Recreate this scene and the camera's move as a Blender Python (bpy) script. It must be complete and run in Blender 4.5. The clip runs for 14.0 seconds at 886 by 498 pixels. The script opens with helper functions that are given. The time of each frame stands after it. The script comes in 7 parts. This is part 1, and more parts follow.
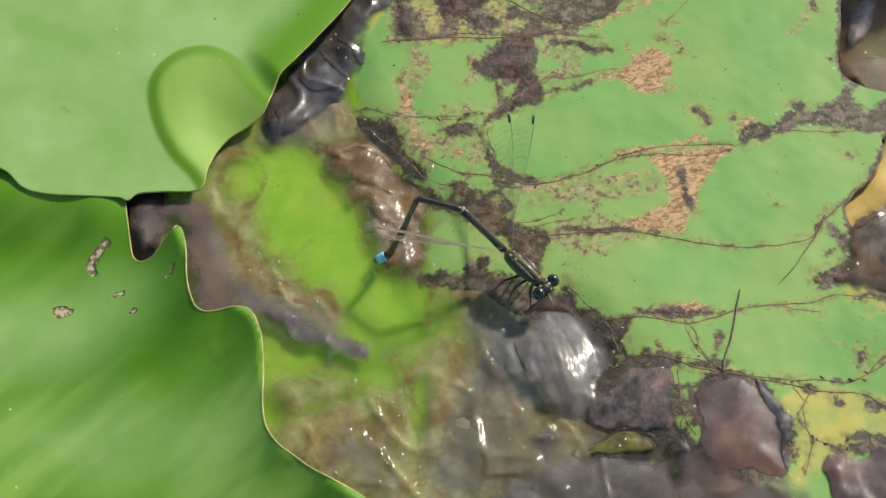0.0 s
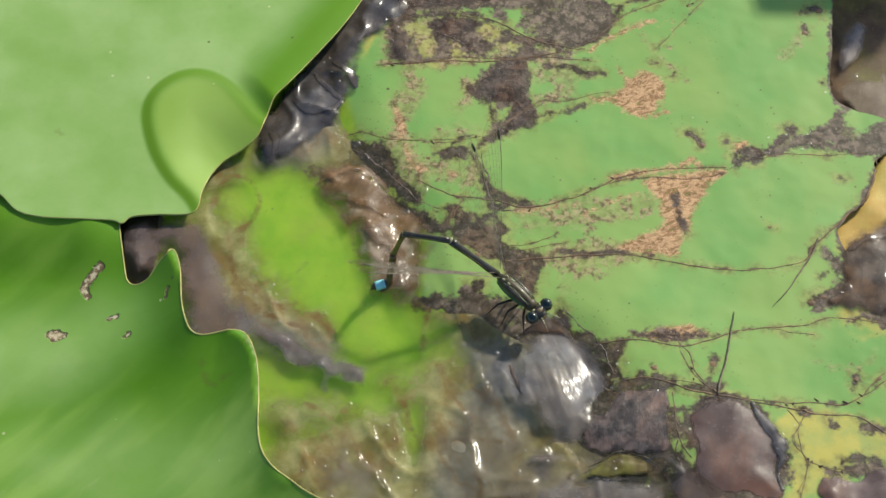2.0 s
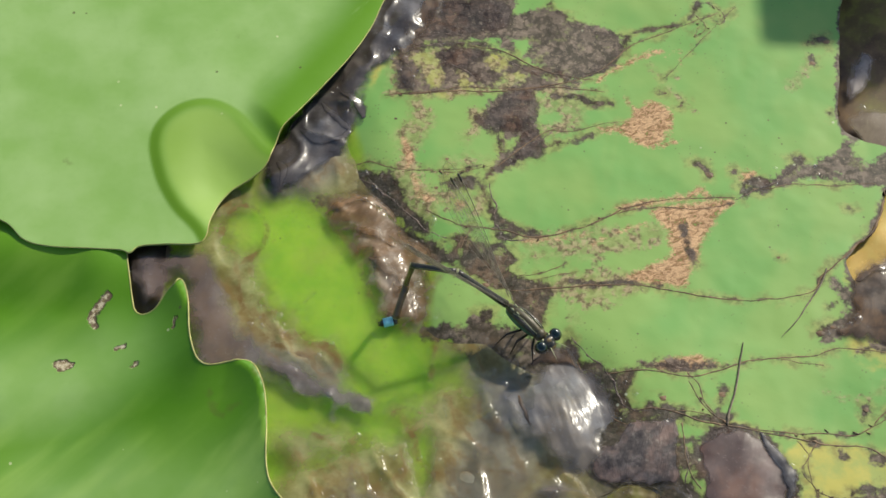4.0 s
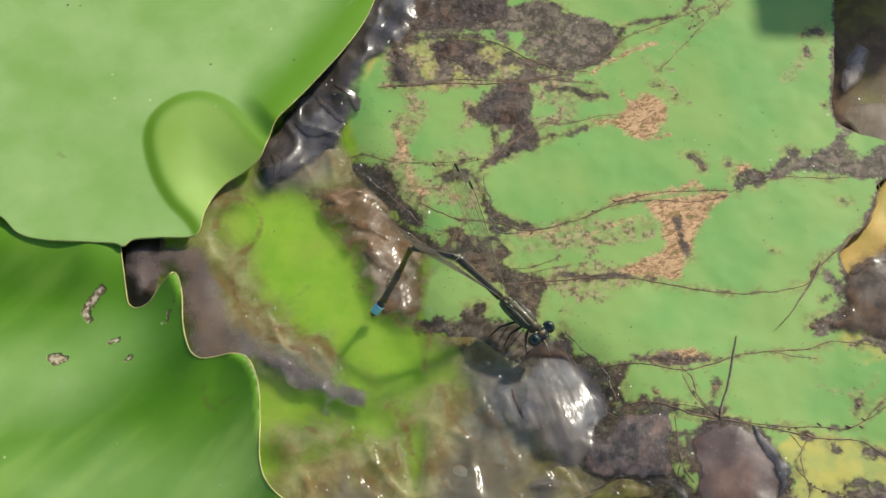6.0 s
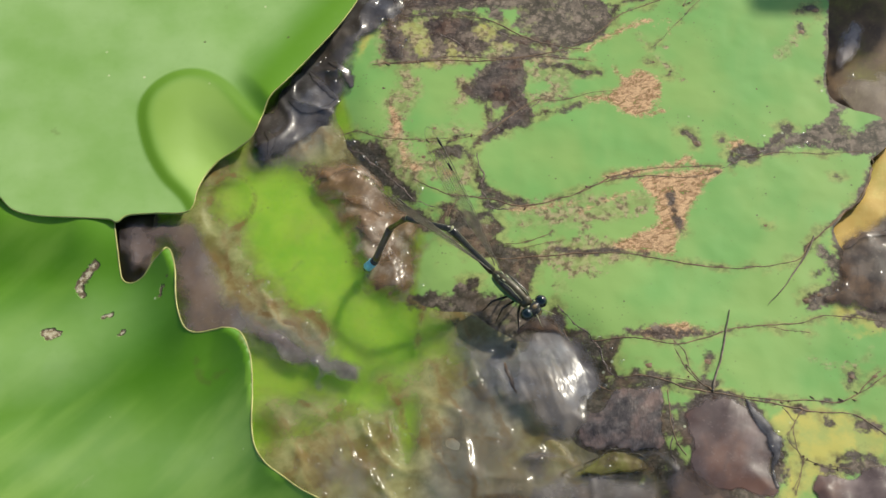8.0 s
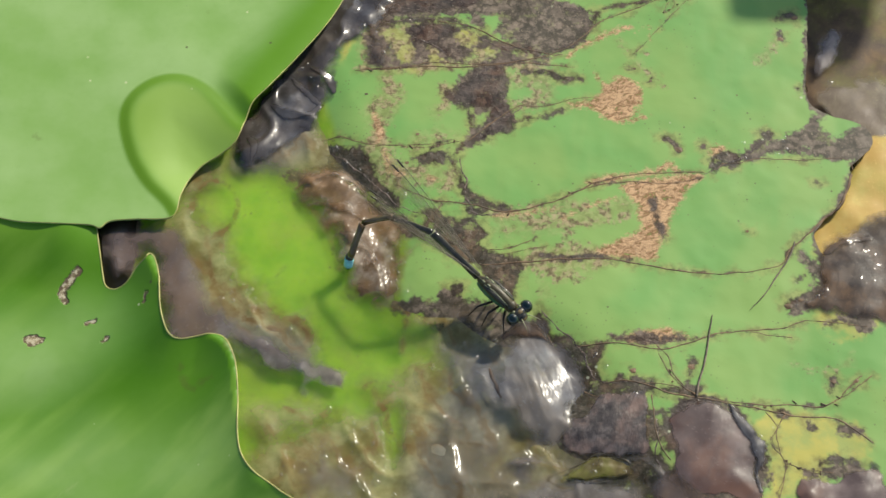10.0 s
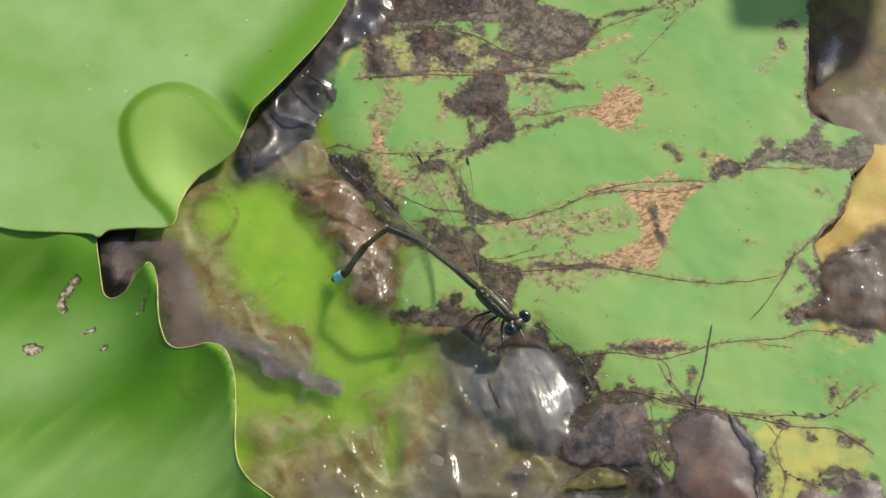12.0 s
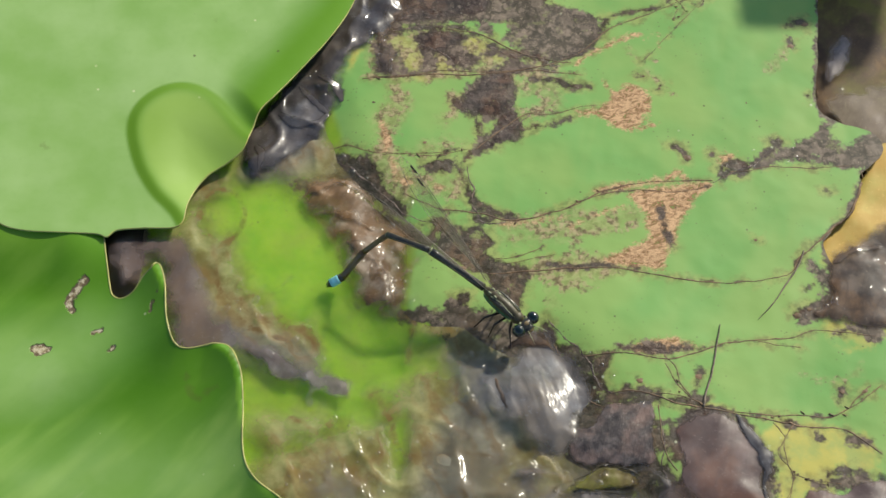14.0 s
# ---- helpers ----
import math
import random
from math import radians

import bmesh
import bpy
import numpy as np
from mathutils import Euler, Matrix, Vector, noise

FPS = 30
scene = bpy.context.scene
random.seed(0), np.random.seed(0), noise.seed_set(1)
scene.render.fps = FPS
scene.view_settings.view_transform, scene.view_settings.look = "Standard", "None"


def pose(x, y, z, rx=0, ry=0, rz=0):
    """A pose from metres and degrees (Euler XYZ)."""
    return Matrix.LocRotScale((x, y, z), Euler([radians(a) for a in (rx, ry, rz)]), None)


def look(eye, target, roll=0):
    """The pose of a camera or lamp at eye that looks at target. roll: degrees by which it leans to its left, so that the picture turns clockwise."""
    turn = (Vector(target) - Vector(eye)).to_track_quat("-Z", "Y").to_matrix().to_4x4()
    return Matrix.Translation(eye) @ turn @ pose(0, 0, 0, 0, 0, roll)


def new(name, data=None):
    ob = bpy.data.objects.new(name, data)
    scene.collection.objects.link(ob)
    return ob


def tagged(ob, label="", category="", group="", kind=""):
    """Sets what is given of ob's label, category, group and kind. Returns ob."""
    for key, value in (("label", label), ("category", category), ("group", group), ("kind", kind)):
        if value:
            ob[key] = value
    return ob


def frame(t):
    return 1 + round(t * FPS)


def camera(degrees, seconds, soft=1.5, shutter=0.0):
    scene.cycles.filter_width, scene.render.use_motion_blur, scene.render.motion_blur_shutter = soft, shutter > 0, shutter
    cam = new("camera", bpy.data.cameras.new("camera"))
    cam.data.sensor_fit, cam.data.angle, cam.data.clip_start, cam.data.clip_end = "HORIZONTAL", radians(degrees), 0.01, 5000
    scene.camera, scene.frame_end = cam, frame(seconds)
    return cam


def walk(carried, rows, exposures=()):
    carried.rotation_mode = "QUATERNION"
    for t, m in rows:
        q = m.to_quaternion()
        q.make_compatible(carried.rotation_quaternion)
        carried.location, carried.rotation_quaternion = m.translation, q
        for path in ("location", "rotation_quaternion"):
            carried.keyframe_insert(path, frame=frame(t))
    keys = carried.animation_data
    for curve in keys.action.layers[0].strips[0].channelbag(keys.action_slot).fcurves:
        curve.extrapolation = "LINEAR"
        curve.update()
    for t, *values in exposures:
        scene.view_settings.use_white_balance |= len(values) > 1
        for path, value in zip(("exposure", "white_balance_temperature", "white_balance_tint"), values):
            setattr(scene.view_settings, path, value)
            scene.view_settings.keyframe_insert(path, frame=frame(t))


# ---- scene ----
# ---------- camera ----------
cam = camera(32, 14.0, soft=1.55)
walk(cam, [
    (0.0, pose(0.00009, -0.09051, 0.15819, 28.494, 0.149, 0.121)),
    (0.5, pose(-0.00053, -0.09151, 0.15768, 28.815, 0.103, 0.049)),
    (1.0, pose(-0.00044, -0.09106, 0.15782, 28.639, 0.059, 0.057)),
    (1.5, pose(-0.00189, -0.09074, 0.15812, 28.928, -0.636, -0.317)),
    (2.0, pose(-0.00157, -0.09049, 0.15830, 29.328, -0.477, -0.244)),
    (2.5, pose(-0.00103, -0.09009, 0.15845, 29.528, -0.389, -0.212)),
    (3.0, pose(-0.00258, -0.09019, 0.15826, 30.241, -0.711, -0.295)),
    (5.3, pose(-0.00226, -0.09098, 0.15779, 30.615, -0.229, -0.057)),
    (5.5, pose(-0.00192, -0.09217, 0.15721, 30.932, -0.235, -0.078)),
    (6.0, pose(-0.00157, -0.08927, 0.15876, 29.777, -0.433, -0.183)),
    (6.5, pose(0.00000, -0.09114, 0.15786, 30.000, -0.000, 0.000)),
    (7.0, pose(-0.00129, -0.09101, 0.15792, 29.443, -0.439, -0.264)),
    (7.5, pose(-0.00033, -0.09082, 0.15793, 29.374, -0.308, -0.165)),
    (8.0, pose(0.00025, -0.09202, 0.15734, 29.839, -0.109, -0.101)),
    (8.5, pose(-0.00173, -0.09132, 0.15775, 29.909, -0.725, -0.427)),
    (9.0, pose(0.00249, -0.09239, 0.15701, 30.112, 0.430, 0.294)),
    (9.2, pose(-0.00136, -0.09242, 0.15714, 30.059, -1.039, -0.577)),
    (11.5, pose(-0.00307, -0.09062, 0.15791, 29.957, -1.540, -0.965)),
    (12.0, pose(-0.00131, -0.09088, 0.15783, 30.007, -1.094, -0.643)),
    (12.5, pose(-0.00003, -0.08999, 0.15833, 29.511, -0.858, -0.510)),
    (13.0, pose(0.00079, -0.09364, 0.15631, 31.209, -0.432, -0.313)),
    (13.5, pose(-0.00030, -0.09085, 0.15776, 29.853, -0.481, -0.386)),
    (14.0, pose(-0.00055, -0.09074, 0.15789, 29.951, -0.618, -0.426)),
])

# ---------- light ----------
world = bpy.data.worlds.new("sky")
scene.world = world
world.use_nodes = True
wt = world.node_tree
sky = wt.nodes.new("ShaderNodeTexSky")
sky.sky_type, sky.sun_disc = "NISHITA", False
sky.sun_elevation, sky.sun_rotation = radians(36), radians(42)
wt.nodes["Background"].inputs["Strength"].default_value = 0.118
wt.links.new(sky.outputs[0], wt.nodes["Background"].inputs["Color"])

sun = new("sun", bpy.data.lights.new("sun", "SUN"))
sun.data.energy, sun.data.angle, sun.data.color = 3.95, radians(3.0), (1.0, 0.94, 0.79)
SUN_WAY = Vector((0.669 * math.cos(radians(36)), 0.743 * math.cos(radians(36)), math.sin(radians(36))))
sun.matrix_world = look(SUN_WAY, (0, 0, 0))
scene.view_settings.exposure = 0.0

# ---------- shaping tools, all in millimetres ----------
MM = 0.001


def lattice(ix, iy, seed):
    h = (ix * 374761393 + iy * 668265263 + seed * 1442695041) & 0xFFFFFFFF
    h = ((h ^ (h >> 13)) * 1274126177) & 0xFFFFFFFF
    return ((h ^ (h >> 16)) & 0xFFFF) / 65535.0


def grain(x, y, size, seed=0, octaves=3):
    """Smooth noise, about -1 to 1, with features of that many millimetres."""
    x, y = np.asarray(x, float) / size + 1000, np.asarray(y, float) / size + 1000
    total, weight, out = 0.0, 1.0, 0.0
    for k in range(octaves):
        ix, iy = np.floor(x).astype(np.int64), np.floor(y).astype(np.int64)
        fx, fy = x - ix, y - iy
        fx, fy = fx * fx * (3 - 2 * fx), fy * fy * (3 - 2 * fy)
        s = seed * 17 + k
        low = lattice(ix, iy, s) * (1 - fx) + lattice(ix + 1, iy, s) * fx
        high = lattice(ix, iy + 1, s) * (1 - fx) + lattice(ix + 1, iy + 1, s) * fx
        out = out + weight * (low * (1 - fy) + high * fy)
        total += weight
        weight, x, y = weight * 0.5, x * 2.03 + 7.1, y * 2.03 + 3.7
    return out / total * 2 - 1


def ease(a, b, v):
    u = np.clip((np.asarray(v, float) - a) / (b - a), 0, 1)
    return u * u * (3 - 2 * u)


def curve(points, closed=False, step=8):
    """A smooth line through the points (any number of columns)."""
    p = np.array(points, float)
    n = len(p)
    out = []
    for i in range(n if closed else n - 1):
        a, b, c, d = (p[(i + k) % n] if closed else p[min(max(i + k, 0), n - 1)] for k in (-1, 0, 1, 2))
        for u in np.arange(step) / step:
            out.append(0.5 * (2 * b + (c - a) * u + (2 * a - 5 * b + 4 * c - d) * u**2 + (3 * b - a - 3 * c + d) * u**3))
    if not closed:
        out.append(p[-1])
    return np.array(out)


def rough(line, amount, size, seed):
    """A line with a ragged course."""
    line = line.copy()
    line[:, 0] += amount * grain(line[:, 0], line[:, 1], size, seed)
    line[:, 1] += amount * grain(line[:, 0], line[:, 1], size, seed + 50)
    return line


def nearest(x, y, line, closed):
    """Distance to a line, the nearest place on it, and how far along (segment and share)."""
    a = line if closed else line[:-1]
    b = np.roll(line, -1, 0) if closed else line[1:]
    shape = np.shape(x)
    x, y = np.ravel(x), np.ravel(y)
    far, where, share = np.empty(len(x)), np.empty(len(x), int), np.empty(len(x))
    way = b[:, :2] - a[:, :2]
    size = (way**2).sum(1) + 1e-12
    for s in range(0, len(x), 8000):
        e = slice(s, s + 8000)
        ox, oy = x[e, None] - a[:, 0], y[e, None] - a[:, 1]
        u = np.clip((ox * way[:, 0] + oy * way[:, 1]) / size, 0, 1)
        d = (ox - u * way[:, 0]) ** 2 + (oy - u * way[:, 1]) ** 2
        k = d.argmin(1)
        r = np.arange(len(k))
        far[e], where[e], share[e] = np.sqrt(d[r, k]), k, u[r, k]
    return far.reshape(shape), where.reshape(shape), share.reshape(shape)


def within(x, y, line):
    """Signed distance to a closed outline, positive inside."""
    far = nearest(x, y, line, True)[0]
    inside = np.zeros(np.shape(x), bool)
    b = np.roll(line, -1, 0)
    for (ax, ay), (bx, by) in zip(line[:, :2], b[:, :2]):
        if ay != by:
            inside ^= ((ay > y) != (by > y)) & (x < (bx - ax) * (y - ay) / (by - ay) + ax)
    return np.where(inside, far, -far)


def area(x, y, points):
    return within(x, y, curve(points, True, 5))


def band(x, y, points):
    """Signed distance to a band along (x, y, half width) points, positive inside."""
    line = curve(points, False, 5)
    far, k, u = nearest(x, y, line, False)
    r = line[:, 2]
    return r[k] * (1 - u) + r[np.minimum(k + 1, len(r) - 1)] * u - far


def most(*fields):
    out = fields[0]
    for f in fields[1:]:
        out = np.maximum(out, f)
    return out


def mesh_of(name, verts, faces, material, smooth=True):
    me = bpy.data.meshes.new(name)
    me.from_pydata((np.asarray(verts, float) * MM).tolist(), [], [list(map(int, f)) for f in faces])
    me.materials.append(material)
    if smooth:
        me.shade_smooth()
    return me


def put_field(me, name, values):
    at = me.attributes.new(name, "FLOAT", "POINT")
    at.data.foreach_set("value", np.asarray(values, np.float32))


def sheet(name, outline, cell, height, thick, material, fields=None, parent=None, film=False):
    """A sheet of that thickness inside an outline. height(x, y, inset) and fields(x, y) -> {name: values} take arrays;
    film leaves only the upper skin, for slime and water lying on something."""
    lo, hi = outline[:, :2].min(0) - cell, outline[:, :2].max(0) + cell
    xs, ys = np.arange(lo[0], hi[0], cell), np.arange(lo[1], hi[1], cell)
    gx, gy = np.meshgrid(xs, ys, indexing="ij")
    keep = within(gx[:-1, :-1] + cell / 2, gy[:-1, :-1] + cell / 2, outline) > 0.35 * cell
    count = np.zeros(gx.shape, int)
    for i in (0, 1):
        for j in (0, 1):
            count[i : i + keep.shape[0], j : j + keep.shape[1]] += keep
    used = count > 0
    ids = np.full(gx.shape, -1)
    ids[used] = np.arange(used.sum())
    x, y = gx[used], gy[used]
    rim = count[used] < 4
    _, k, u = nearest(x[rim], y[rim], outline, True)
    nxt = np.roll(outline, -1, 0)
    x[rim] = outline[k, 0] * (1 - u) + nxt[k, 0] * u
    y[rim] = outline[k, 1] * (1 - u) + nxt[k, 1] * u
    inset = within(x, y, outline)
    inset[rim] = 0
    z = height(x, y, np.maximum(inset, 0))
    ci, cj = np.nonzero(keep)
    quads = np.stack([ids[ci, cj], ids[ci + 1, cj], ids[ci + 1, cj + 1], ids[ci, cj + 1]], 1)
    n = len(x)
    edges = {}
    for a, b in ((0, 1), (1, 2), (2, 3), (3, 0)):
        for p, q in zip(quads[:, a].tolist(), quads[:, b].tolist()):
            if (q, p) in edges:
                del edges[(q, p)]
            else:
                edges[(p, q)] = 1
    seam = {}
    for p, q in edges:
        for v in (p, q):
            seam.setdefault(v, 2 * n + len(seam))
    m = len(seam)
    sides = [(seam[q], seam[p], seam[p] + m, seam[q] + m) for p, q in edges]
    top = np.stack([x, y, z], 1)
    deep = thick(x, y) if callable(thick) else thick + 0 * x
    low = top - np.c_[0 * x, 0 * x, deep * np.where(rim, 0.75, 1.0)]
    faces = quads.tolist() + (quads[:, ::-1] + n).tolist() + sides
    wall = np.array(list(seam), int)
    if film:
        me = mesh_of(name, top, quads.tolist(), material)
    else:
        me = mesh_of(name, np.vstack([top, low, top[wall], low[wall]]), faces, material)
    for key, values in (fields(x, y) if fields else {}).items():
        put_field(me, key, values if film else np.r_[values, values, values[wall], values[wall]])
    ob = new(name, me)
    ob.parent = parent
    return ob


def tube_data(line, radii, sides=7):
    """Rings along a line, closed at both ends."""
    line, radii = np.asarray(line, float), np.broadcast_to(np.asarray(radii, float), (len(line),))
    way = np.gradient(line, axis=0)
    way /= np.linalg.norm(way, axis=1)[:, None] + 1e-9
    side = np.cross(way, (0, 0, 1.0))
    weak = np.linalg.norm(side, axis=1) < 0.05
    side[weak] = np.cross(way[weak], (0, 1.0, 0))
    side /= np.linalg.norm(side, axis=1)[:, None]
    up = np.cross(side, way)
    turn = np.arange(sides) * 2 * math.pi / sides
    rings = line[:, None] + radii[:, None, None] * (np.cos(turn)[None, :, None] * side[:, None] + np.sin(turn)[None, :, None] * up[:, None])
    verts = [tuple(v) for v in rings.reshape(-1, 3)]
    faces = []
    for i in range(len(line) - 1):
        for j in range(sides):
            a, b = i * sides + j, i * sides + (j + 1) % sides
            faces.append((a, b, b + sides, a + sides))
    faces.append(tuple(range(sides))[::-1])
    faces.append(tuple(range((len(line) - 1) * sides, len(line) * sides)))
    return verts, faces


def tube(name, line, radii, material, parent=None, sides=7):
    verts, faces = tube_data(line, radii, sides)
    ob = new(name, mesh_of(name, verts, faces, material))
    ob.parent = parent
    return ob


def merged(chunks):
    verts, faces = [], []
    for v, f in chunks:
        n = len(verts)
        verts += list(v)
        faces += [tuple(i + n for i in q) for q in f]
    return verts, faces


def dome_data(centre, radii, turn, rings=4, sides=10):
    verts, faces = [tuple(Vector(centre) + Vector((0, 0, radii[2])))], []
    for i in range(1, rings + 1):
        a = math.pi / 2 * i / rings
        for j in range(sides):
            b = 2 * math.pi * j / sides
            verts.append(tuple(Vector(centre) + turn @ Vector((radii[0] * math.sin(a) * math.cos(b), radii[1] * math.sin(a) * math.sin(b), radii[2] * math.cos(a)))))
    for j in range(sides):
        k = (j + 1) % sides
        faces.append((0, 1 + j, 1 + k))
        for i in range(rings - 1):
            faces.append((1 + i * sides + j, 1 + (i + 1) * sides + j, 1 + (i + 1) * sides + k, 1 + i * sides + k))
    return verts, faces


def egg_data(centre, radii, turn=None, rings=10, sides=14):
    verts, faces = [], []
    for i in range(rings + 1):
        a = math.pi * i / rings
        for j in range(sides):
            b = 2 * math.pi * j / sides
            v = Vector((radii[0] * math.cos(a), radii[1] * math.sin(a) * math.cos(b), radii[2] * math.sin(a) * math.sin(b)))
            verts.append(tuple((turn @ v if turn else v) + Vector(centre)))
    for i in range(rings):
        for j in range(sides):
            a, b = i * sides + j, i * sides + (j + 1) % sides
            faces.append((a, a + sides, b + sides, b))
    return verts, faces


# ---------- materials ----------
class Nodes:
    """A short way to write a node material."""

    def __init__(self, name):
        self.material = bpy.data.materials.new(name)
        self.material.use_nodes = True
        self.tree = self.material.node_tree
        self.tree.nodes.clear()
        co = self.add("ShaderNodeTexCoord")
        self.place = self.add("ShaderNodeVectorMath", operation="SCALE")
        self.tree.links.new(co.outputs["Object"], self.place.inputs[0])
        self.place.inputs["Scale"].default_value = 1000.0
        self.place = self.place.outputs[0]

    def add(self, kind, **settings):
        node = self.tree.nodes.new(kind)
        for key, value in settings.items():
            setattr(node, key, value)
        return node

    def plug(self, socket, value):
        if isinstance(value, bpy.types.NodeSocket):
            self.tree.links.new(value, socket)
        elif isinstance(value, tuple) and len(value) == 3 and socket.type == "RGBA":
            socket.default_value = (*value, 1)
        else:
            socket.default_value = value

    def noise(self, size, detail=3.0, rough=0.55, stretch=None, twist=0.0):
        node = self.add("ShaderNodeTexNoise")
        place = self.place
        if stretch:
            m = self.add("ShaderNodeMapping")
            self.plug(m.inputs["Vector"], place)
            m.vector_type = "TEXTURE"
            m.inputs["Rotation"].default_value = (0, 0, radians(-stretch[2]))
            m.inputs["Scale"].default_value = (1 / stretch[0], 1 / stretch[1], 1)
            place = m.outputs[0]
        self.plug(node.inputs["Vector"], place)
        node.inputs["Scale"].default_value = 1.0 / size
        node.inputs["Detail"].default_value = detail
        node.inputs["Roughness"].default_value = rough
        node.inputs["Distortion"].default_value = twist
        return node.outputs["Fac"]

    def cells(self, size, feature="F1", output="Distance"):
        node = self.add("ShaderNodeTexVoronoi", feature=feature)
        self.plug(node.inputs["Vector"], self.place)
        node.inputs["Scale"].default_value = 1.0 / size
        return node.outputs[output]

    def field(self, name):
        return self.add("ShaderNodeAttribute", attribute_name=name).outputs["Fac"]

    def math(self, op, a, b=0.0, clamp=False):
        node = self.add("ShaderNodeMath", operation=op, use_clamp=clamp)
        self.plug(node.inputs[0], a)
        self.plug(node.inputs[1], b)
        return node.outputs[0]

    def ramp(self, v, a, b, lo=0.0, hi=1.0):
        node = self.add("ShaderNodeMapRange", interpolation_type="SMOOTHSTEP")
        self.plug(node.inputs["Value"], v)
        for key, value in (("From Min", a), ("From Max", b), ("To Min", lo), ("To Max", hi)):
            node.inputs[key].default_value = value
        return node.outputs["Result"]

    def ragged(self, field, size, amount, soft=0.2, fine=0.0):
        """A mask from a signed distance in millimetres, its edge broken up like a coastline."""
        v = self.math("ADD", self.field(field), self.math("MULTIPLY", self.math("SUBTRACT", self.noise(size, 6.0, 0.54), 0.5), amount * 9))
        if fine:
            v = self.math("ADD", v, self.math("MULTIPLY", self.math("SUBTRACT", self.noise(size * 0.22, 3.0, 0.5), 0.5), fine * 9))
        return self.ramp(v, -soft, soft)

    def mix(self, fac, a, b, blend="MIX"):
        node = self.add("ShaderNodeMix", data_type="RGBA", blend_type=blend)
        self.plug(node.inputs["Factor"], fac)
        self.plug(node.inputs[6], a)
        self.plug(node.inputs[7], b)
        return node.outputs[2]

    def bump(self, height, depth, normal=None):
        node = self.add("ShaderNodeBump")
        self.plug(node.inputs["Height"], height)
        node.inputs["Distance"].default_value = depth * MM
        if normal is not None:
            self.plug(node.inputs["Normal"], normal)
        return node.outputs[0]

    def surface(self, **inputs):
        node = self.add("ShaderNodeBsdfPrincipled")
        names = {"color": "Base Color", "rough": "Roughness", "metal": "Metallic", "normal": "Normal", "spec": "Specular IOR Level", "coat": "Coat Weight",
                 "coat_rough": "Coat Roughness", "coat_normal": "Coat Normal", "ior": "IOR", "alpha": "Alpha", "sheen": "Sheen Weight", "scatter": "Subsurface Weight", "reach": "Subsurface Scale"}
        node.inputs["Subsurface Radius"].default_value = (1.0, 1.0, 1.0)
        for key, value in inputs.items():
            self.plug(node.inputs[names[key]], value)
        return node.outputs[0]

    def shine(self, normal=None, base=0.02):
        """How much a still water face mirrors: little head-on, all at a grazing angle."""
        w = self.add("ShaderNodeLayerWeight")
        w.inputs["Blend"].default_value = 0.5
        if normal is not None:
            self.plug(w.inputs["Normal"], normal)
        return self.math("ADD", base, self.math("MULTIPLY", self.math("POWER", w.outputs["Facing"], 5.0), 1.0 - base), True)

    def ridged(self, size, detail=4.0, stretch=None):
        """Noise with sharp crests."""
        v = self.noise(size, detail, 0.55, stretch)
        return self.math("SUBTRACT", 1.0, self.math("MULTIPLY", self.math("ABSOLUTE", self.math("SUBTRACT", v, 0.5)), 4.0), True)

    def done(self, shader):
        out = self.add("ShaderNodeOutputMaterial")
        self.tree.links.new(shader, out.inputs["Surface"])
        return self.material


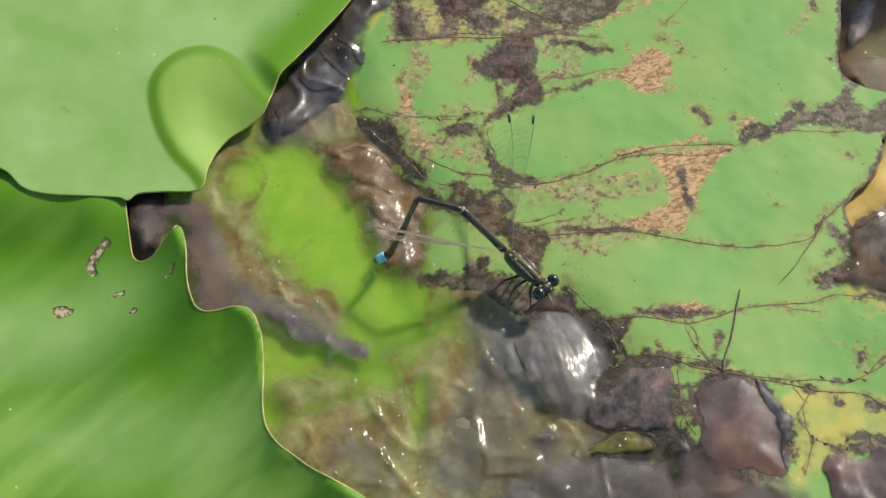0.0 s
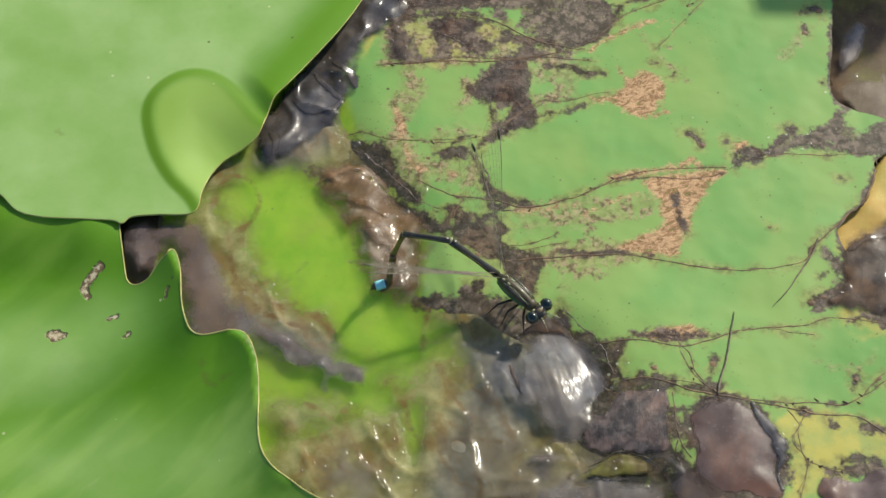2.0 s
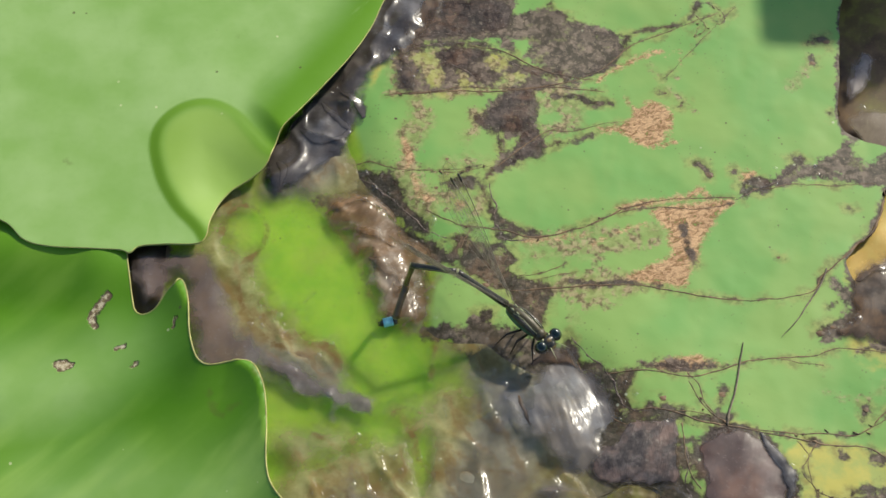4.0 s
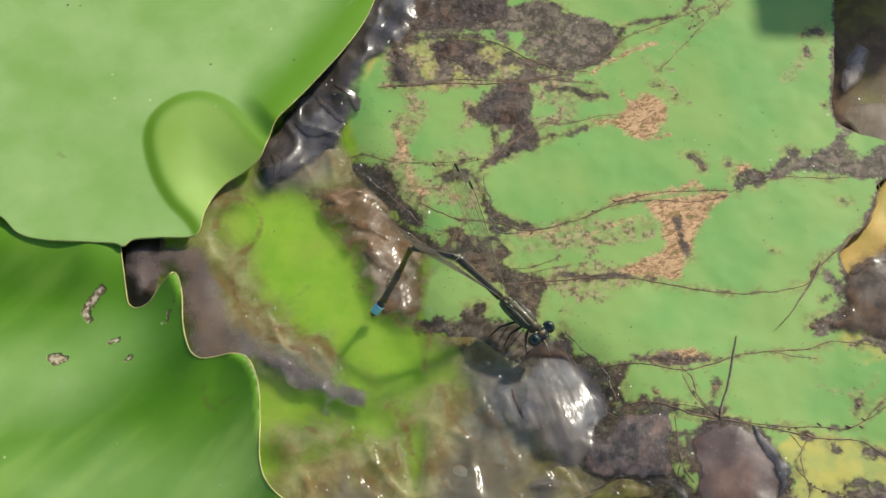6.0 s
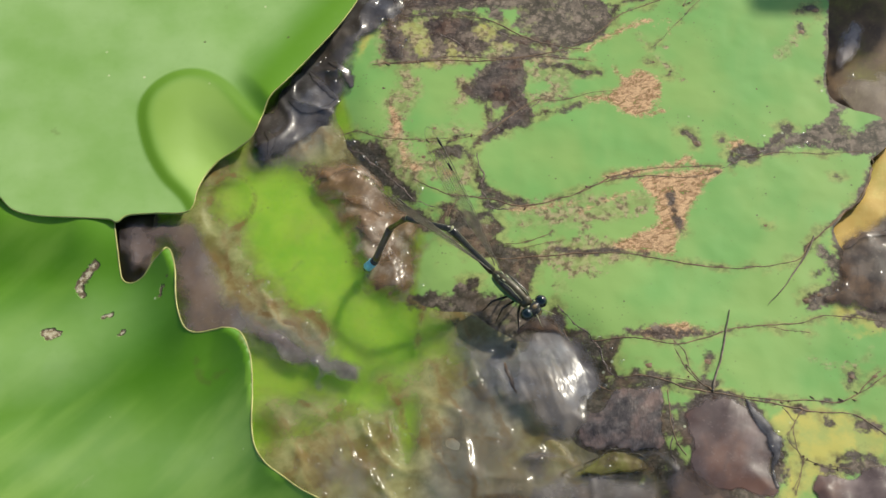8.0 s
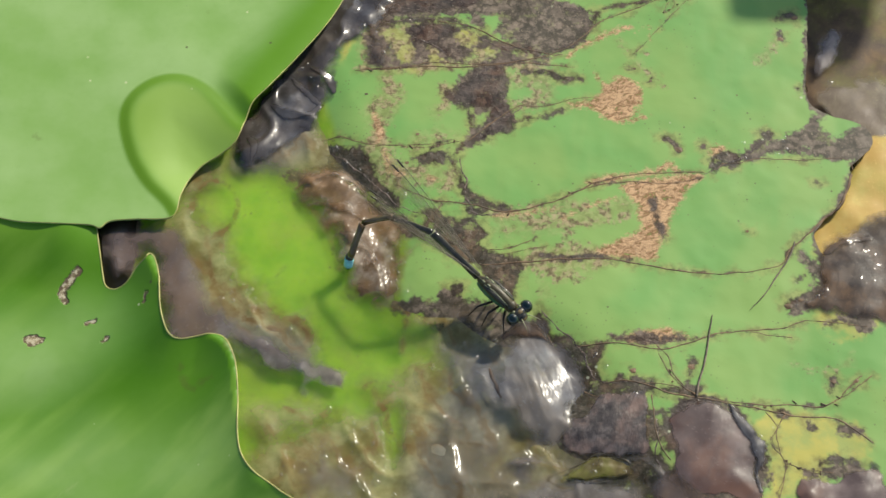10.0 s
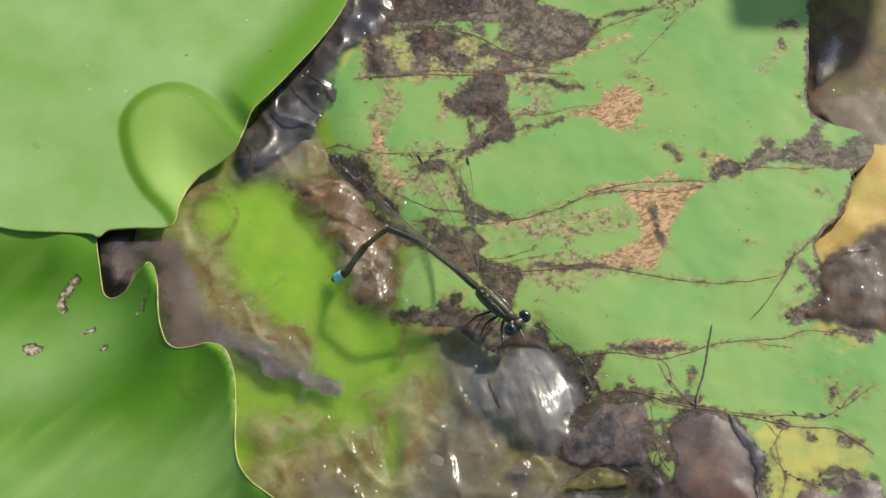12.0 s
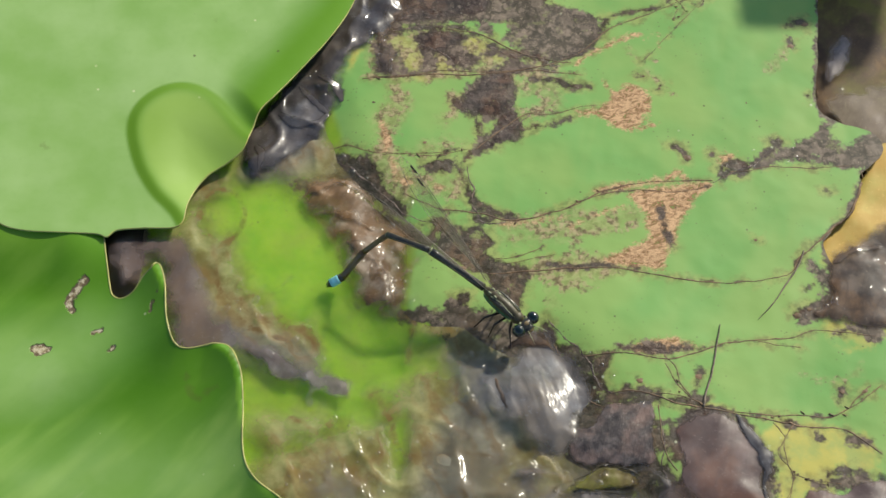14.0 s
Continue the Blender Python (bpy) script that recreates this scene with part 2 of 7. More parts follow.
def fresh_leaf():
    g = Nodes("fresh_lily_leaf")
    big, mid, fine = g.noise(26, 2), g.noise(7, 3), g.noise(1.2, 3)
    streak = g.noise(5, 3, 0.5, (1, 0.16, 48))
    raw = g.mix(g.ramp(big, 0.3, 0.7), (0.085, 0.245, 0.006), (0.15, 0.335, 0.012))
    # bright sheen streaks painted into the green
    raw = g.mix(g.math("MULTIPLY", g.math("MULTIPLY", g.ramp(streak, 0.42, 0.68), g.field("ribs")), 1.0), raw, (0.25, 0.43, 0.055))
    # pale wax coat, with the sky's sheen painted into its colour
    wax_sheen = g.mix(g.ramp(g.math("ADD", g.math("MULTIPLY", big, 0.5), g.math("MULTIPLY", mid, 0.5)), 0.35, 0.65), (0.275, 0.465, 0.115), (0.345, 0.525, 0.175))
    c = g.mix(g.math("MULTIPLY", g.field("bloom"), g.ramp(mid, 0.2, 0.8, 0.82, 1.0)), raw, wax_sheen)
    c = g.mix(g.math("MULTIPLY", g.ramp(fine, 0.5, 0.8), 0.12), c, (0.17, 0.34, 0.05))
    smear = g.math("MULTIPLY", g.ramp(g.noise(3.0, 4, 0.6, (1, 0.35, 40)), 0.66, 0.8), 0.35)
    c = g.mix(smear, c, (0.42, 0.52, 0.22))
    # shade of the fold put into the colour: dark band, paler inside
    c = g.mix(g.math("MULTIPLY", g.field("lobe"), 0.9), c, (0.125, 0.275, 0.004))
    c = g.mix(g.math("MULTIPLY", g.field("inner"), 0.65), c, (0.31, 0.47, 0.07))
    specks = g.ramp(g.cells(2.6), 0.05, 0.085, 1.0, 0.0)
    some = g.ramp(g.noise(4, 1), 0.55, 0.6)
    c = g.mix(g.math("MULTIPLY", g.math("MULTIPLY", specks, some), 0.8), c, (0.62, 0.66, 0.35))
    dots = g.ramp(g.cells(4.3), 0.035, 0.06, 1.0, 0.0)
    c = g.mix(g.math("MULTIPLY", g.math("MULTIPLY", dots, g.ramp(g.noise(7, 1), 0.5, 0.55)), 0.75), c, (0.10, 0.10, 0.03))
    scar = g.ragged("scar", 0.8, 0.12, 0.12)
    c = g.mix(scar, c, (0.16, 0.11, 0.06))
    heart = g.add("ShaderNodeMath", operation="SUBTRACT")
    g.plug(heart.inputs[0], g.field("scar"))
    heart.inputs[1].default_value = 0.2
    pale = g.ramp(g.math("ADD", heart.outputs[0], g.math("MULTIPLY", g.math("SUBTRACT", g.noise(0.5, 4), 0.5), 1.4)), -0.1, 0.2)
    c = g.mix(pale, c, g.mix(g.ramp(g.noise(0.5, 3), 0.4, 0.6), (0.34, 0.25, 0.12), (0.66, 0.58, 0.38)))
    stain = g.ragged("stain", 1.0, 0.25, 0.3)
    c = g.mix(g.math("MULTIPLY", stain, 0.35), c, (0.13, 0.12, 0.03))
    n = g.bump(mid, 0.1)
    n = g.bump(g.math("SUBTRACT", 1.0, scar), 0.15, n)
    return g.done(g.surface(color=c, rough=g.ramp(mid, 0.2, 0.8, 0.42, 0.55), spec=0.35, normal=n, coat=0.04, coat_rough=0.4))


def old_leaf():
    g = Nodes("decaying_lily_leaf")
    big, mid, fine, tiny = g.noise(14, 3), g.noise(3, 5, 0.6), g.noise(0.9, 5, 0.58), g.noise(0.22, 4)
    dry = g.mix(g.ramp(big, 0.35, 0.65), (0.192, 0.41, 0.10), (0.28, 0.45, 0.115))
    dry = g.mix(g.math("MULTIPLY", g.ramp(g.noise(5, 3, 0.6, (1, 0.2, 12)), 0.45, 0.75), 0.4), dry, (0.30, 0.45, 0.125))
    wet = g.mix(g.ramp(mid, 0.3, 0.7), (0.26, 0.50, 0.026), (0.37, 0.58, 0.045))
    wet = g.mix(g.math("MULTIPLY", g.ramp(g.noise(7, 5, 0.6), 0.48, 0.7), 0.4), wet, (0.40, 0.46, 0.08))
    c = g.mix(g.ramp(g.field("sunk"), -0.5, 0.8), dry, wet)
    c = g.mix(g.math("MULTIPLY", g.ragged("yellow", 5.0, 0.8, 0.8, 0.2), 0.9), c, g.mix(g.ramp(mid, 0.35, 0.65), (0.58, 0.50, 0.11), (0.40, 0.44, 0.12)))
    # a yellowing border outside the rot, then the mottled skin
    halo = g.math("ADD", g.field("rot"), 0.8)
    halo = g.ramp(g.math("ADD", halo, g.math("MULTIPLY", g.math("SUBTRACT", g.noise(2.4, 6, 0.6), 0.5), 5.0)), -0.4, 1.0)
    c = g.mix(g.math("MULTIPLY", halo, 0.62), c, g.mix(g.ramp(fine, 0.38, 0.62), (0.20, 0.17, 0.055), (0.38, 0.39, 0.12)))
    haze = g.ragged("mottle", 3.0, 0.5, 1.1, 0.25)
    c = g.mix(g.math("MULTIPLY", haze, 0.6), c, g.mix(g.ramp(fine, 0.38, 0.62), (0.24, 0.23, 0.075), (0.43, 0.41, 0.17)))
    lace = g.math("MULTIPLY", g.ragged("mottle", 2.0, 0.5, 0.5, 0.3), g.ramp(g.noise(1.5, 6, 0.62), 0.45, 0.58))
    c = g.mix(g.math("MULTIPLY", lace, 0.85), c, g.mix(g.ramp(g.noise(0.7, 4, 0.6), 0.4, 0.6), (0.13, 0.08, 0.045), (0.47, 0.36, 0.20)))
    # dry tan fibre
    fibre = g.noise(0.75, 7, 0.66, (0.75, 1.25, -20), 1.0)
    tan = g.ragged("tan", 1.6, 0.22, 0.45, 0.16)
    c = g.mix(g.math("MULTIPLY", tan, g.ramp(fibre, 0.3, 0.42)), c, g.mix(g.ramp(fibre, 0.36, 0.6), (0.25, 0.125, 0.055), (0.68, 0.44, 0.24)))
    # brown skins
    brown = g.ragged("brown", 2.6, 0.35, 0.35, 0.2)
    husk = g.mix(g.ramp(g.noise(1.1, 7, 0.66), 0.38, 0.62), (0.06, 0.042, 0.034), (0.25, 0.185, 0.14))
    husk = g.mix(g.math("MULTIPLY", g.ramp(g.noise(3.5, 4, 0.6), 0.45, 0.6), 0.55), husk, (0.145, 0.105, 0.08))
    husk = g.mix(g.math("MULTIPLY", g.ramp(g.ridged(2.6, 5.0), 0.72, 0.97), 0.7), husk, (0.035, 0.022, 0.015))
    husk = g.mix(g.math("MULTIPLY", g.ramp(g.noise(0.45, 4, 0.6), 0.6, 0.7), 0.6), husk, (0.42, 0.33, 0.22))
    husk = g.mix(g.math("MULTIPLY", g.ramp(g.noise(2.1, 6, 0.6), 0.56, 0.68), 0.5), husk, (0.33, 0.35, 0.12))
    c = g.mix(g.math("MULTIPLY", brown, 0.97), c, husk)
    # black-grey rot with a darker torn margin, pale flecks and small gaps
    edge = g.math("ADD", g.field("rot"), g.math("MULTIPLY", g.math("SUBTRACT", g.noise(1.6, 6, 0.6), 0.5), 2.6))
    edge = g.math("ADD", edge, g.math("MULTIPLY", g.math("SUBTRACT", g.noise(0.5, 3, 0.5), 0.5), 0.9))
    rot = g.ramp(edge, -0.32, 0.28)
    tone = g.mix(g.ramp(g.noise(1.6, 6, 0.6), 0.36, 0.62), (0.032, 0.023, 0.019), (0.115, 0.086, 0.07))
    tone = g.mix(g.math("MULTIPLY", g.ramp(g.noise(3.8, 4), 0.44, 0.62), 0.6), tone, g.mix(g.ramp(fine, 0.36, 0.64), (0.10, 0.053, 0.033), (0.215, 0.128, 0.08)))
    tone = g.mix(g.math("MULTIPLY", g.ramp(g.noise(0.5, 4, 0.6), 0.58, 0.7), 0.6), tone, (0.30, 0.25, 0.19))
    tone = g.mix(g.math("MULTIPLY", g.ramp(g.ridged(1.8, 5.0), 0.75, 0.97), 0.6), tone, (0.022, 0.017, 0.015))
    tone = g.mix(g.math("MULTIPLY", g.ramp(edge, 0.1, 0.6, 1.0, 0.0), 0.45), tone, (0.05, 0.034, 0.022))
    c = g.mix(g.math("MULTIPLY", rot, g.ramp(g.noise(1.3, 5, 0.6), 0.28, 0.42, 0.35, 0.95)), c, tone)
    # stray dark specks and pale grit
    spot = g.ramp(g.cells(1.7), 0.04, 0.10, 1.0, 0.0)
    c = g.mix(g.math("MULTIPLY", g.math("MULTIPLY", spot, g.ramp(g.noise(3.0, 2), 0.5, 0.57)), 0.85), c, (0.12, 0.095, 0.05))
    pale = g.ramp(g.cells(3.9), 0.03, 0.06, 1.0, 0.0)
    c = g.mix(g.math("MULTIPLY", g.math("MULTIPLY", pale, g.ramp(g.noise(5.0, 1), 0.5, 0.56)), 0.7), c, (0.62, 0.64, 0.42))
    dust = g.math("MULTIPLY", g.ramp(g.cells(0.75), 0.08, 0.2, 1.0, 0.0), g.ramp(g.noise(6.0, 4), 0.5, 0.62))
    c = g.mix(g.math("MULTIPLY", dust, 0.6), c, (0.17, 0.16, 0.07))
    hurt = g.math("MAXIMUM", rot, g.math("MAXIMUM", tan, g.math("MULTIPLY", lace, 0.6)))
    n = g.bump(mid, 0.03)
    n = g.bump(g.math("MULTIPLY", hurt, g.math("SUBTRACT", g.noise(0.9, 5, 0.56), 0.5)), 0.11, n)
    n = g.bump(g.math("MULTIPLY", tan, g.math("SUBTRACT", fibre, 0.5)), 0.16, n)
    wetness = g.math("MULTIPLY", rot, g.ramp(g.noise(2.5, 3), 0.45, 0.6))
    r = g.math("SUBTRACT", g.math("ADD", 0.5, g.math("MULTIPLY", tan, 0.3)), g.math("MULTIPLY", wetness, 0.32))
    return g.done(g.surface(color=c, rough=r, spec=0.28, normal=n, scatter=g.ramp(g.field("sunk"), -0.5, 0.8, 0.0, 0.9), reach=0.006))


def wet_skin(name, dark, light, warm, rough=0.22, wrinkle=0.3, coat=0.6, size=1.0, fade=0.3, body=1.0, lines=25, film=0.07):
    """Slimy dead leaf: blotched colour under a wet coat, thinning out over its torn edge."""
    g = Nodes(name)
    big, mid, fine = g.noise(6 * size, 5, 0.58), g.noise(2.4 * size, 4, 0.55), g.noise(0.4 * size, 3)
    c = g.mix(g.ramp(mid, 0.34, 0.66), dark, light)
    c = g.mix(g.math("MULTIPLY", g.ramp(big, 0.42, 0.62), 0.75), c, warm)
    c = g.mix(g.math("MULTIPLY", g.ramp(fine, 0.6, 0.78), 0.1), c, dark)
    c = g.mix(g.math("MULTIPLY", g.ramp(g.ridged(8 * size, 5.0), 0.8, 0.99), 0.45), c, dark)
    c = g.mix(g.math("MULTIPLY", g.ramp(g.math("ADD", g.field("seam"), g.math("MULTIPLY", g.math("SUBTRACT", fine, 0.5), 0.3)), 0.04, 0.3), 0.8), c, (0.13, 0.082, 0.03))
    crease = g.ridged(3.6 * size, 4.0, (1, 0.45, lines))
    c = g.mix(g.math("MULTIPLY", g.ramp(crease, 0.7, 0.98), 0.35), c, dark)
    c = g.mix(g.math("MULTIPLY", g.ramp(g.noise(0.45, 5, 0.65), 0.58, 0.7), 0.35), c, tuple(min(1.0, v * 1.45) for v in light))
    soft = g.bump(crease, wrinkle * 0.1)
    n = g.bump(g.noise(1.3 * size, 2), wrinkle * 0.25, g.bump(crease, wrinkle * 0.5))
    torn = g.math("MULTIPLY", g.math("SUBTRACT", g.noise(3.2, 5, 0.5), 0.5), 2.0 + fade * 4.0)
    cover = g.ramp(g.math("ADD", g.field("edge"), torn), 0.1, 0.3 + fade * 2.2, 0.0, body)
    cover = g.math("MULTIPLY", cover, g.ramp(big, 0.3, 0.55, 0.3 + 0.7 * body ** 3, 1.0), True)
    return g.done(g.surface(color=c, rough=g.ramp(mid, 0.3, 0.7, rough, rough + 0.2), spec=0.3, normal=soft, coat=coat, coat_rough=film, coat_normal=n, alpha=cover))


def murky_water():
    """Still water with a skin of brown algae, thicker where the field says so."""
    g = Nodes("murky_water")
    mid, fine = g.noise(3.4, 6, 0.58), g.noise(0.7, 3, 0.5)
    murk = g.math("ADD", g.field("murk"), g.math("MULTIPLY", g.math("SUBTRACT", g.noise(5.0, 7, 0.62), 0.5), 9.0))
    dens = g.ramp(murk, -2.6, 3.0, 0.07, 0.84)
    dens = g.math("MULTIPLY", dens, g.ramp(fine, 0.2, 0.7, 0.88, 1.03), True)
    c = g.mix(g.ramp(mid, 0.36, 0.64), (0.225, 0.18, 0.065), (0.39, 0.36, 0.165))
    c = g.mix(g.ramp(g.field("grey"), -2.0, 2.0), c, g.mix(g.ramp(mid, 0.3, 0.7), (0.225, 0.20, 0.145), (0.36, 0.335, 0.25)))
    seam = g.math("MULTIPLY", g.ragged("seam", 1.6, 0.16, 0.35, 0.08), g.ramp(g.noise(2.6, 4, 0.6), 0.36, 0.6, 0.25, 1.0))
    vein = g.math("MULTIPLY", g.ramp(g.ridged(6.0, 4.0, (1, 0.6, -30)), 0.8, 0.98), g.ramp(murk, 0.0, 2.5))
    vein = g.math("MAXIMUM", g.math("MULTIPLY", vein, 0.5), g.math("MULTIPLY", seam, 0.85))
    c = g.mix(vein, c, (0.17, 0.10, 0.032))
    dens = g.math("ADD", dens, g.math("MULTIPLY", vein, 0.55), True)
    wave = g.math("MULTIPLY", g.ridged(5.0, 3.0), g.ramp(murk, 0, 2.5, 0.03, 0.4))
    n = g.bump(wave, 0.6)
    clear = g.add("ShaderNodeBsdfTransparent")
    clear.inputs[0].default_value = (0.98, 1.0, 0.93, 1)
    body = g.add("ShaderNodeBsdfDiffuse")
    g.plug(body.inputs["Color"], c)
    blend = g.add("ShaderNodeMixShader")
    g.plug(blend.inputs[0], dens)
    g.tree.links.new(clear.outputs[0], blend.inputs[1])
    g.tree.links.new(body.outputs[0], blend.inputs[2])
    gloss = g.add("ShaderNodeBsdfGlossy")
    gloss.inputs["Roughness"].default_value = 0.2
    g.plug(gloss.inputs["Normal"], n)
    fres = g.shine(n, 0.016)
    top = g.add("ShaderNodeMixShader")
    g.plug(top.inputs[0], fres)
    g.tree.links.new(blend.outputs[0], top.inputs[1])
    g.tree.links.new(gloss.outputs[0], top.inputs[2])
    return g.done(top.outputs[0])


def wet_lump():
    g = Nodes("wet_rot")
    mid, fine = g.noise(1.5, 5, 0.6), g.noise(0.35, 4)
    c = g.mix(g.ramp(mid, 0.36, 0.64), (0.06, 0.044, 0.037), (0.20, 0.14, 0.10))
    n = g.bump(fine, 0.12, g.bump(mid, 0.4))
    return g.done(g.surface(color=c, rough=g.ramp(mid, 0.3, 0.7, 0.4, 0.7), spec=0.3, normal=n, coat=0.25, coat_rough=0.2, coat_normal=n))


def plain(name, color, rough=0.5, vary=0.25, size=1.0, bump=0.05, metal=0.0, coat=0.0, spec=0.5, film=0.1):
    g = Nodes(name)
    m, f = g.noise(size, 4), g.noise(size * 0.2, 3)
    dark = tuple(v * (1 - vary) for v in color)
    light = tuple(min(1, v * (1 + vary)) for v in color)
    c = g.mix(g.ramp(m, 0.3, 0.7), dark, light)
    return g.done(g.surface(color=c, rough=rough, metal=metal, coat=coat, spec=spec, coat_rough=film, normal=g.bump(f, bump)))


def membrane():
    g = Nodes("wing_membrane")
    clear = g.add("ShaderNodeBsdfTransparent")
    clear.inputs[0].default_value = (0.975, 0.975, 0.965, 1)
    gloss = g.add("ShaderNodeBsdfGlossy")
    gloss.inputs["Roughness"].default_value = 0.12
    g.plug(gloss.inputs["Normal"], g.bump(g.noise(1.2, 3), 0.12))
    fres = g.math("MULTIPLY", g.shine(None, 0.02), 0.55)
    top = g.add("ShaderNodeMixShader")
    g.plug(top.inputs[0], fres)
    g.tree.links.new(clear.outputs[0], top.inputs[1])
    g.tree.links.new(gloss.outputs[0], top.inputs[2])
    return g.done(top.outputs[0])


FRESH = fresh_leaf()
RIM = plain("leaf_margin", (0.46, 0.44, 0.13), 0.45, 0.3, 2.0)
OLD = old_leaf()
WATER = murky_water()
BED = plain("pond_mud", (0.05, 0.04, 0.025), 0.9, 0.4, 30.0, 2.0)
VEIN = plain("dead_vein", (0.16, 0.095, 0.045), 0.55, 0.5, 1.5, 0.06)
WETROT = wet_lump()
STICK = plain("dark_twig_bark", (0.19, 0.15, 0.105), 0.7, 0.45, 0.8, 0.08)
GREYSKIN = wet_skin("wet_grey_skin", (0.10, 0.088, 0.08), (0.26, 0.23, 0.21), (0.20, 0.15, 0.105), 0.26, 0.3, 0.8, 1.5, 1.6, 0.8)
BULGE = wet_skin("swollen_grey_skin", (0.125, 0.114, 0.11), (0.24, 0.24, 0.25), (0.21, 0.16, 0.105), 0.36, 0.4, 1.0, 1.6, 3.2, 0.9, 156, 0.27)
DARKSKIN = wet_skin("wet_dark_skin", (0.04, 0.035, 0.034), (0.155, 0.15, 0.155), (0.10, 0.075, 0.055), 0.26, 0.3, 1.0, 1.6, 0.6, 1.0, 25, 0.16)
BROWNSKIN = wet_skin("brown_algae", (0.15, 0.085, 0.034), (0.41, 0.325, 0.24), (0.27, 0.145, 0.05), 0.36, 0.3, 0.6, 0.8, 1.0, 0.86, 25, 0.2)
SLIME = wet_skin("grey_slime", (0.175, 0.15, 0.105), (0.35, 0.32, 0.255), (0.25, 0.19, 0.095), 0.32, 0.25, 0.9, 2.0, 1.8, 0.6, 25, 0.16)
MUDDY = wet_skin("muddy_slime", (0.16, 0.135, 0.085), (0.33, 0.305, 0.23), (0.23, 0.18, 0.085), 0.3, 0.25, 0.9, 2.0, 1.8, 0.6, 25, 0.16)
BARKY = wet_skin("brown_wet_skin", (0.04, 0.028, 0.022), (0.15, 0.112, 0.085), (0.18, 0.10, 0.045), 0.4, 0.3, 0.4, 0.9, 0.7, 0.95)
GELATIN = wet_skin("yellow_gelatin", (0.09, 0.06, 0.02), (0.22, 0.17, 0.05), (0.17, 0.17, 0.02), 0.2, 0.2, 1.0, 0.8, 0.1, 0.9)
GELATIN_RIM = plain("wet_dark_rim", (0.09, 0.07, 0.035), 0.15, 0.5, 0.8, 0.05, 0.0, 1.0)
PURPLESKIN = wet_skin("purple_brown_skin", (0.085, 0.055, 0.046), (0.19, 0.135, 0.12), (0.175, 0.08, 0.045), 0.36, 0.2, 0.8, 1.6, 0.15, 1.0, 25, 0.2)
CRUST = wet_skin("grey_crust", (0.05, 0.042, 0.04), (0.18, 0.148, 0.135), (0.26, 0.17, 0.135), 0.6, 0.6, 0.15, 0.5, 0.12, 1.0, 25, 0.3)
OLIVESKIN = wet_skin("olive_brown_skin", (0.12, 0.085, 0.05), (0.28, 0.235, 0.13), (0.22, 0.16, 0.11), 0.4, 0.2, 0.4, 1.3, 0.7, 0.97)
VIOLETSKIN = wet_skin("violet_grey_skin", (0.095, 0.07, 0.062), (0.21, 0.18, 0.172), (0.20, 0.125, 0.075), 0.3, 0.22, 0.9, 2.2, 1.0, 0.92, 25, 0.14)
PALESLIME = wet_skin("pale_violet_slime", (0.12, 0.095, 0.085), (0.29, 0.255, 0.24), (0.20, 0.145, 0.11), 0.32, 0.3, 0.9, 1.4, 0.6, 0.94, 25, 0.14)
AMBER = wet_skin("yellowed_leaf", (0.58, 0.36, 0.08), (0.68, 0.53, 0.17), (0.44, 0.38, 0.08), 0.5, 0.35, 0.1, 2.0)
RUSTY = wet_skin("rust_brown_leaf", (0.085, 0.05, 0.025), (0.21, 0.13, 0.06), (0.20, 0.19, 0.03), 0.45, 0.1, 0.15, 1.4)


# clear but for its gloss, for the added domes that make glints
def glint_clear():
    g = Nodes("glint_clear")
    clear = g.add("ShaderNodeBsdfTransparent")
    clear.inputs[0].default_value = (0.97, 0.97, 0.96, 1)
    gloss = g.add("ShaderNodeBsdfGlossy")
    gloss.inputs["Roughness"].default_value = 0.25
    fres = g.shine(None, 0.05)
    top = g.add("ShaderNodeMixShader")
    g.plug(top.inputs[0], fres)
    g.tree.links.new(clear.outputs[0], top.inputs[1])
    g.tree.links.new(gloss.outputs[0], top.inputs[2])
    return g.done(top.outputs[0])


GLINT_CLEAR = glint_clear()

# ---------- setting: pond bed and open water ----------
def slab(name, half, z, thick, material):
    outline = np.array([(-half, -half), (half, -half), (half, half), (-half, half)], float)
    return sheet(name, outline, half / 12, lambda x, y, i: z + 0 * x, thick, material)


tagged(slab("ground", 6000, -90, 40, BED), "dark muddy pond bed under the lily leaves", "pond bed", kind="structure")

# ---------- the decaying leaf ----------
SUNK = [(-16.1, 27.4), (-12.3, 22.1), (-10.0, 14.3), (-5.7, 7.1), (-2.6, 3.2), (-1.3, 0.1), (-1.9, -7.8), (3.6, -10.0), (9.4, -12.7), (13.9, -11.8), (17.0, -15.4), (19.0, -19.2), (15.9, -25.0), (24.9, -29.0), (25.4, -39.1), (-31.8, -39.1), (-36.9, 12.8), (-24.5, 25.6)]


def sunken(x, y):
    return area(x, y, SUNK) + 0.5 * grain(x, y, 4, 3)


def old_height(x, y, inset=None):
    dry = 0.9 + 0.5 * grain(x, y, 22, 5, 2) + 0.12 * grain(x, y, 5, 6)
    return dry - (1.75 + 0.8 * (dry - 0.9)) * ease(-4.0, 6.0, sunken(x, y))


